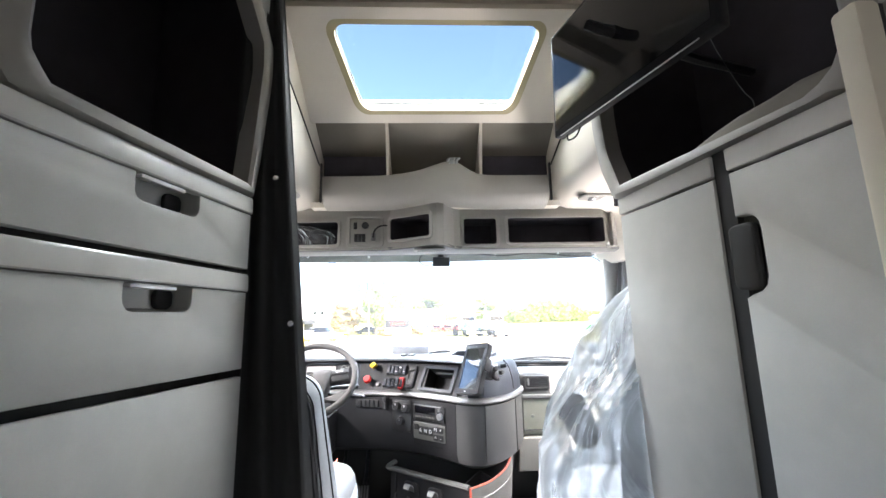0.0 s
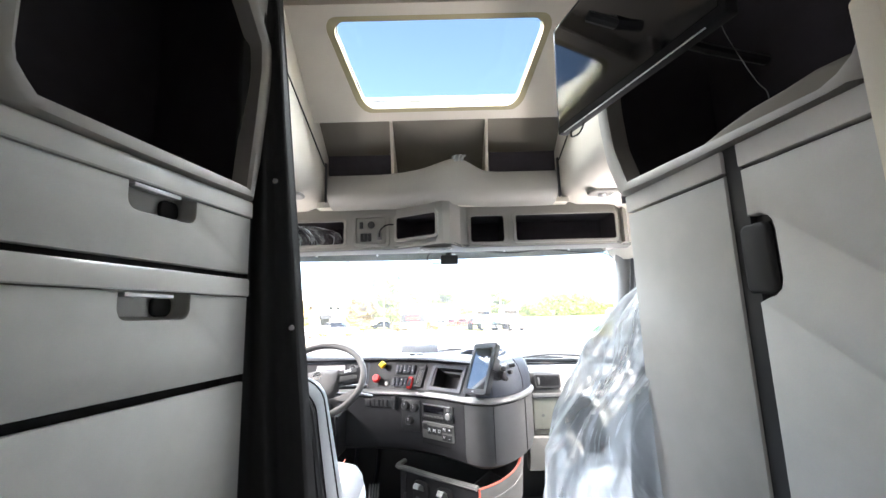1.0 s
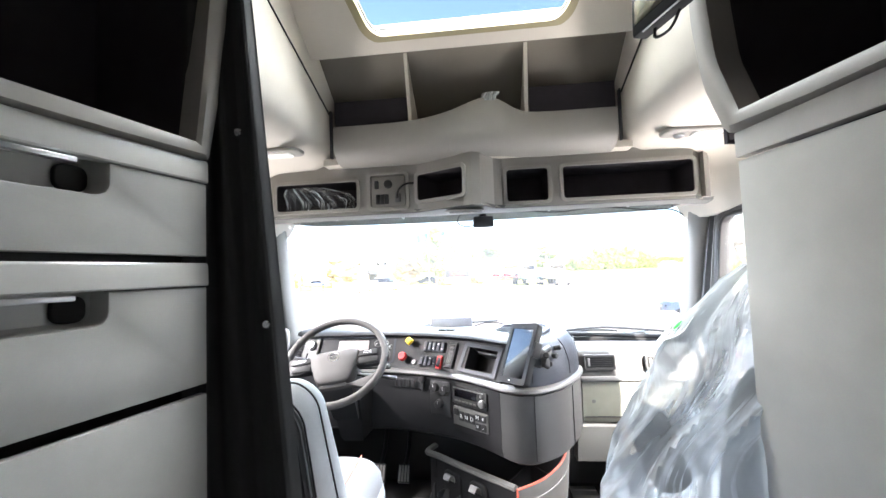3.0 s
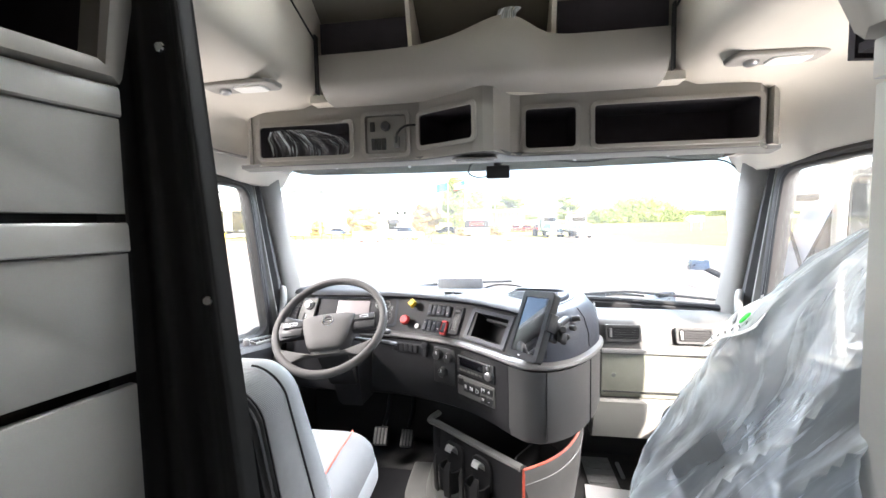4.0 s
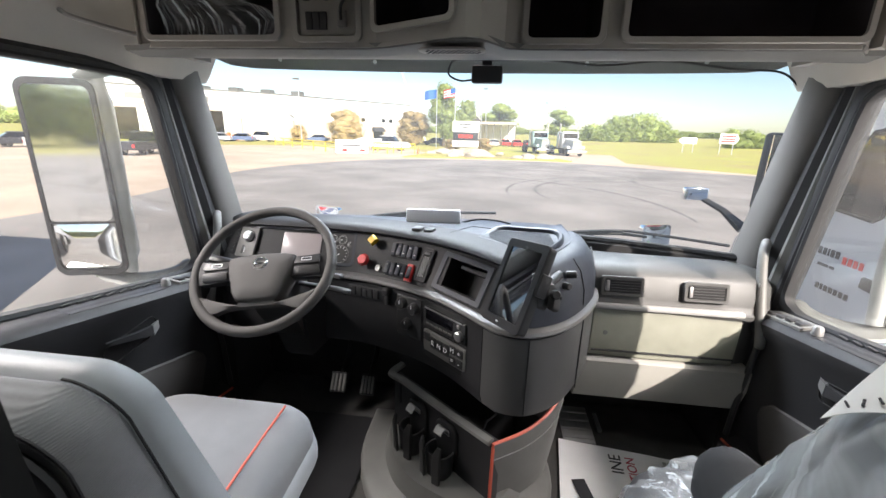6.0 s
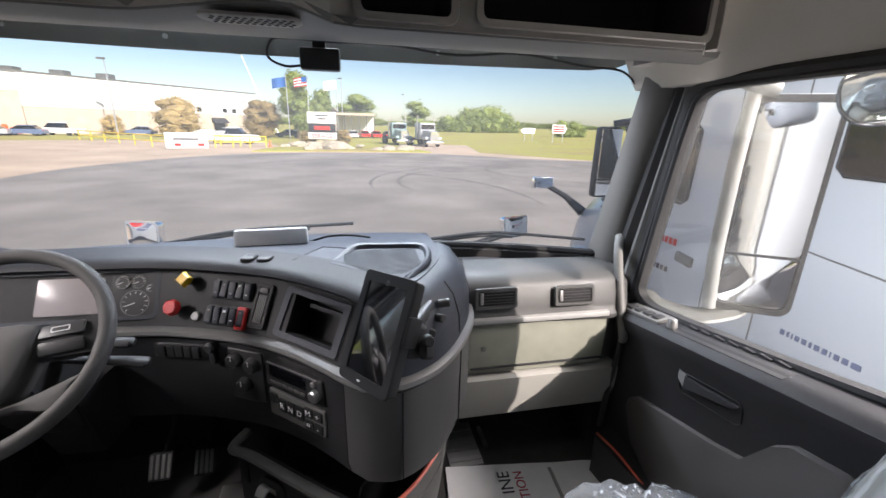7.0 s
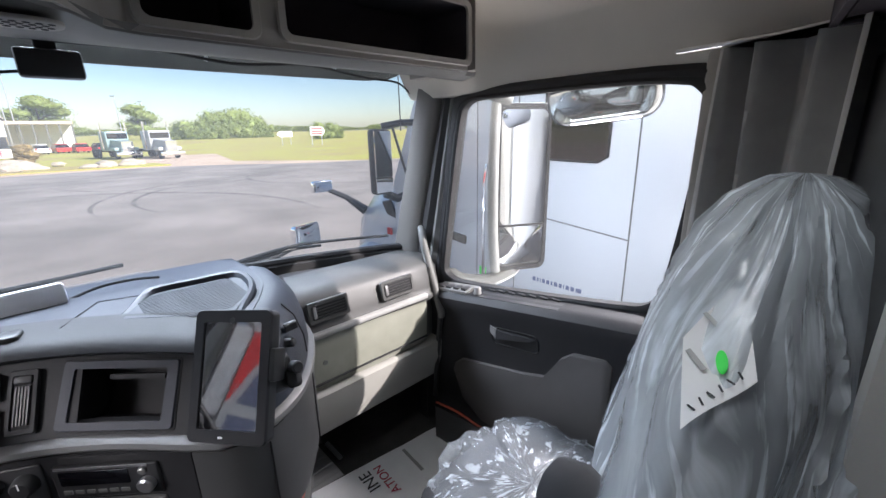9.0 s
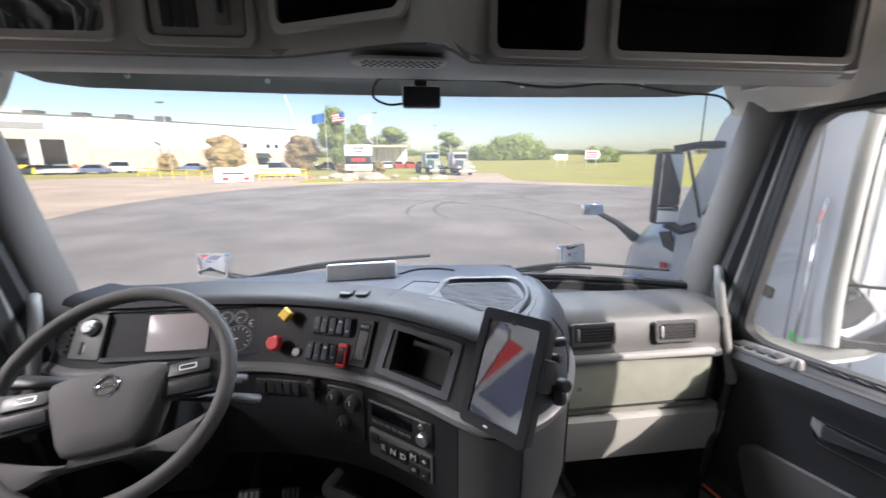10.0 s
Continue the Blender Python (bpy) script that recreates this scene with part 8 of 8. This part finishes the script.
railing((-33, 61), (-17, 45.5), 7, "yellow tubular railing along the yard")
railing((-19, 54), (-12, 50), 4, "yellow tubular railing along the yard")
railing((-13.6, 47), (-9.3, 49.5), 4, "yellow tubular railing along the yard")
bn = thing("banner", "white banner with small red marks on the railing", "banner")
part("sheet", prism([(-16.6, 43.4, GZ + 0.1), (-13.4, 44.4, GZ + 0.1), (-13.4, 44.4, GZ + 1.5), (-16.6, 43.4, GZ + 1.5)], (-0.02, 0.06, 0)), FLAGWHITE, bn)
for f in (0.2, 0.75):
    part("red_mark", prism([(-16.6 + 3.2 * f, 43.38 + f, GZ + 0.3), (-16.1 + 3.2 * f, 43.54 + f, GZ + 0.3), (-16.1 + 3.2 * f, 43.54 + f, GZ + 0.55), (-16.6 + 3.2 * f, 43.38 + f, GZ + 0.55)], (0, -0.02, 0)), CARRED, bn)
part("print_bar", prism([(-16.0, 43.57, GZ + 0.85), (-14.1, 44.16, GZ + 0.85), (-14.1, 44.16, GZ + 1.0), (-16.0, 43.57, GZ + 1.0)], (0, -0.02, 0)), INK, bn)
cone = thing("traffic_cone", "orange traffic cone beside the railing", "cone")
part("body", moved(disc(0.17, 0.7, 14, 0.01, 0.04), M(-9.0, 50, GZ + 0.04)), ORANGE, cone)
part("foot", box(-9.22, 49.78, GZ, -8.78, 50.22, GZ + 0.05), ORANGE, cone)
wsg = thing("arrow_sign", "white arrow-shaped sign in the grass", "sign")
part("board", prism([(32.5, 81, 1.05), (33.2, 81, 1.6), (35.6, 81, 1.6), (35.6, 81, 0.5), (33.2, 81, 0.5)], (0, 0.12, 0)), FLAGWHITE, wsg)
for x in (33.5, 35.2):
    part("post", box(x - 0.06, 81.13, GZ, x + 0.06, 81.23, 1.5), STEEL, wsg)
rsg = thing("direction_sign", "white sign with red print bars in the grass", "sign")
part("board", prism([(36.9, 76, 0.7), (39.4, 76, 0.7), (39.9, 76, 1.5), (39.4, 76, 2.3), (36.9, 76, 2.3)], (0, 0.12, 0)), FLAGWHITE, rsg)
for z in (0.95, 1.35, 1.8):
    part("print_bar", box(37.1, 75.95, z, 39.3, 76, z + 0.22), CARRED, rsg)
for x in (37.2, 39.2):
    part("post", box(x - 0.06, 76.13, GZ, x + 0.06, 76.23, 2.2), STEEL, rsg)

# poles and flags
for x, y, h in ((-35.5, 75, 11), (-3, 118, 14), (17, 150, 13), (26, 170, 13)):
    lp_ = thing("street_lamp", "tall grey yard lamp post", "lamp post", "yard lamps")
    part("pole", tube([(x, y, GZ), (x, y, GZ + h)], [0.14, 0.08], 8), STEEL, lp_)
    part("head", box(x - 0.9, y - 0.2, GZ + h - 0.1, x + 0.15, y + 0.2, GZ + h + 0.15), MIDGREY, lp_)
for x, y, h, a_, b_ in ((-10.0, 72, 9.4, FLAGBLUE, FLAGBLUE), (-7.2, 75, 9.9, FLAGRED, FLAGWHITE), (-2.6, 75, 9.6, FLAGWHITE, FLAGWHITE)):
    fp = thing("flagpole", "tall white pole with a flag in the wind", "flagpole", "yard flags")
    part("pole", tube([(x, y, GZ), (x, y, GZ + h)], [0.08, 0.05], 8), STEEL, fp)
    n = 7
    for k in range(n):
        m_ = a_ if k % 2 == 0 else b_
        ring = [[(x - 0.08 - 2.0 * i / 8, y + 0.15 * math.sin(i * 0.9), GZ + h - 1.5 + 1.4 * (k + e) / n - 0.35 * (i / 8) ** 1.5) for i in range(9)] for e in (0, 1)]
        part("flag_stripe", loft([r + [(px, py + 0.02, pz) for px, py, pz in r[::-1]] for r in ring]), m_, fp)
    if a_ is FLAGRED:
        part("canton", prism([(x - 0.06, y - 0.03, GZ + h - 0.85), (x - 0.9, y - 0.03, GZ + h - 0.95), (x - 0.9, y - 0.03, GZ + h - 0.2), (x - 0.06, y - 0.03, GZ + h - 0.1)], (0, -0.02, 0)), FLAGBLUE, fp)
# boom lift beside the flags
bo = thing("boom_lift", "pale blue boom lift standing behind the warehouse", "machine")
part("boom", tube([(-17, 104, GZ), (-20, 104, GZ + 7), (-23.5, 104, GZ + 17)], [0.22, 0.16, 0.12], 6), STUCCO, bo)
part("basket", box(-24.6, 103.4, GZ + 16.6, -23.0, 104.6, GZ + 17.8), CARBLUE, bo)

# road tractor far across the yard
def tractor(x, y, paint, label):
    t = thing("road_tractor", label, "truck", "parked tractors", at=M(x, y, GZ, 0, 0, -78))
    part("hood", loft([[(0.4, -0.75, 0.9), (0.4, 0.75, 0.9), (0.4, 0.7, 2.1), (0.4, -0.7, 2.1)], [(2.9, -0.65, 0.8), (2.9, 0.65, 0.8), (2.9, 0.55, 1.9), (2.9, -0.55, 1.9)]]), paint, t)
    part("grille", box(2.88, -0.55, 0.75, 2.98, 0.55, 1.9), CHROME, t)
    part("bumper", box(2.9, -1.2, 0.35, 3.15, 1.2, 0.75, 0.03), CHROME, t)
    part("cab", box(-1.6, -1.1, 0.9, 0.5, 1.1, 3.0, 0.1), paint, t)
    part("windscreen", box(0.45, -0.95, 2.2, 0.53, 0.95, 2.8), SCREEN, t)
    for s in (-1, 1):
        part("exhaust_stack", tube([(-0.2, s * 1.2, 1.0), (-0.2, s * 1.2, 4.0)], 0.1, 8), CHROME, t)
        part("fender", box(1.2, s * 0.95 - 0.25, 0.9, 2.6, s * 0.95 + 0.25, 1.25, 0.1), paint, t)
        for px in (2.0, -3.6, -4.8):
            part("wheel", moved(disc(0.5, 0.3, 18, 0.04), plane_at((px, s * 0.95, 0.5), (s, 0, 0), (0, 0, 1))), RUBBER, t)
    part("chassis", box(-5.4, -0.5, 0.7, -1.5, 0.5, 1.0), BLACK, t)


tractor(9.6, 58, CARSILVER, "chrome-fronted grey road tractor parked at the yard's edge")
tractor(6.2, 62, painted("teal_truck_paint", (0.26, 0.36, 0.36)), "pale teal road tractor parked at the yard's edge")

# trees and hedges
for x, y, h, w, m_, sd_, lb in ((-27.5, 76, 6.4, 8.0, LEAF_DRY, 1, "bronze-leaved round tree beside the warehouse"), (-15.5, 80, 6.6, 7.5, LEAF_DRY, 2, "bronze-leaved tree beside the sign"), (-9.5, 78, 10.5, 5.5, LEAF, 3, "tall green tree behind the sign"), (-6.5, 95, 9, 6, LEAF, 6, "green tree behind the flags"), (24, 170, 10.5, 13, LEAF, 4, "green tree beyond the far sheds"), (1, 190, 14, 19, LEAF, 5, "green tree beyond the far sheds"), (-38.5, 80, 3.2, 3.6, LEAF_DRY, 7, "rounded shrub against the warehouse wall"), (-32, 86, 2.8, 3.4, LEAF_DRY, 8, "rounded shrub against the warehouse wall"), (-5.8, 58, 1.8, 2.6, LEAF_DRY, 9, "yellowing shrub beside the sign"), (-1.5, 60, 2.0, 2.8, LEAF_DRY, 10, "yellowing shrub beside the sign")):
    tree(x, y, h, w, m_, sd_, lb, 0.12 if h < 7 else 0.22, 1500)


def wood(name, label, spots, size, seed, material):
    bm = bmesh.new()
    rnd_ = random.Random(seed)
    for k, (x, y, w, h) in enumerate(spots):
        z = ground_z(x, y)
        for j in range(9):
            leaf_clump(bm, Vector((x + rnd_.uniform(-0.4, 0.4) * w, y, z + h * rnd_.uniform(0.15, 0.62))), (w * 0.34, w * 0.3, h * 0.32), 420, seed * 100 + k * 7 + j, size * 0.42)
    return solid(name, bm, material, label, "trees", kind="stuff", smooth=0)


wood("thicket", "rounded green thicket across the field", [(36, 150, 10, 7), (41, 150, 12, 10), (46, 150, 13, 11), (51, 151, 11, 8), (56, 152, 8, 5), (29, 152, 11, 4)], 0.7, 3, LEAF)
wood("thicket", "small green thicket behind the signs", [(58, 110, 7, 5.5), (62, 112, 5, 4)], 0.4, 4, LEAF)
wood("far_trees", "low far line of trees along the horizon", [(-300 + 17 * k + (k * 37 % 11), 330 + (k * 53 % 40), 24, (6 if k < 19 else 3.2) + (k * 29 % 5) * 0.5) for k in range(48)], 1.1, 5, LEAF)
wood("far_trees", "low far line of trees across the yard", [(-260, -60 + 16 * k, 22, 9 + (k * 13 % 5)) for k in range(22)], 1.1, 6, LEAF)
wood("thicket", "tall green thicket behind the yard", [(-34 + 9 * k, -58 - (k * 5 % 4), 13, 7 + (k * 3 % 4)) for k in range(5)], 0.5, 7, LEAF)
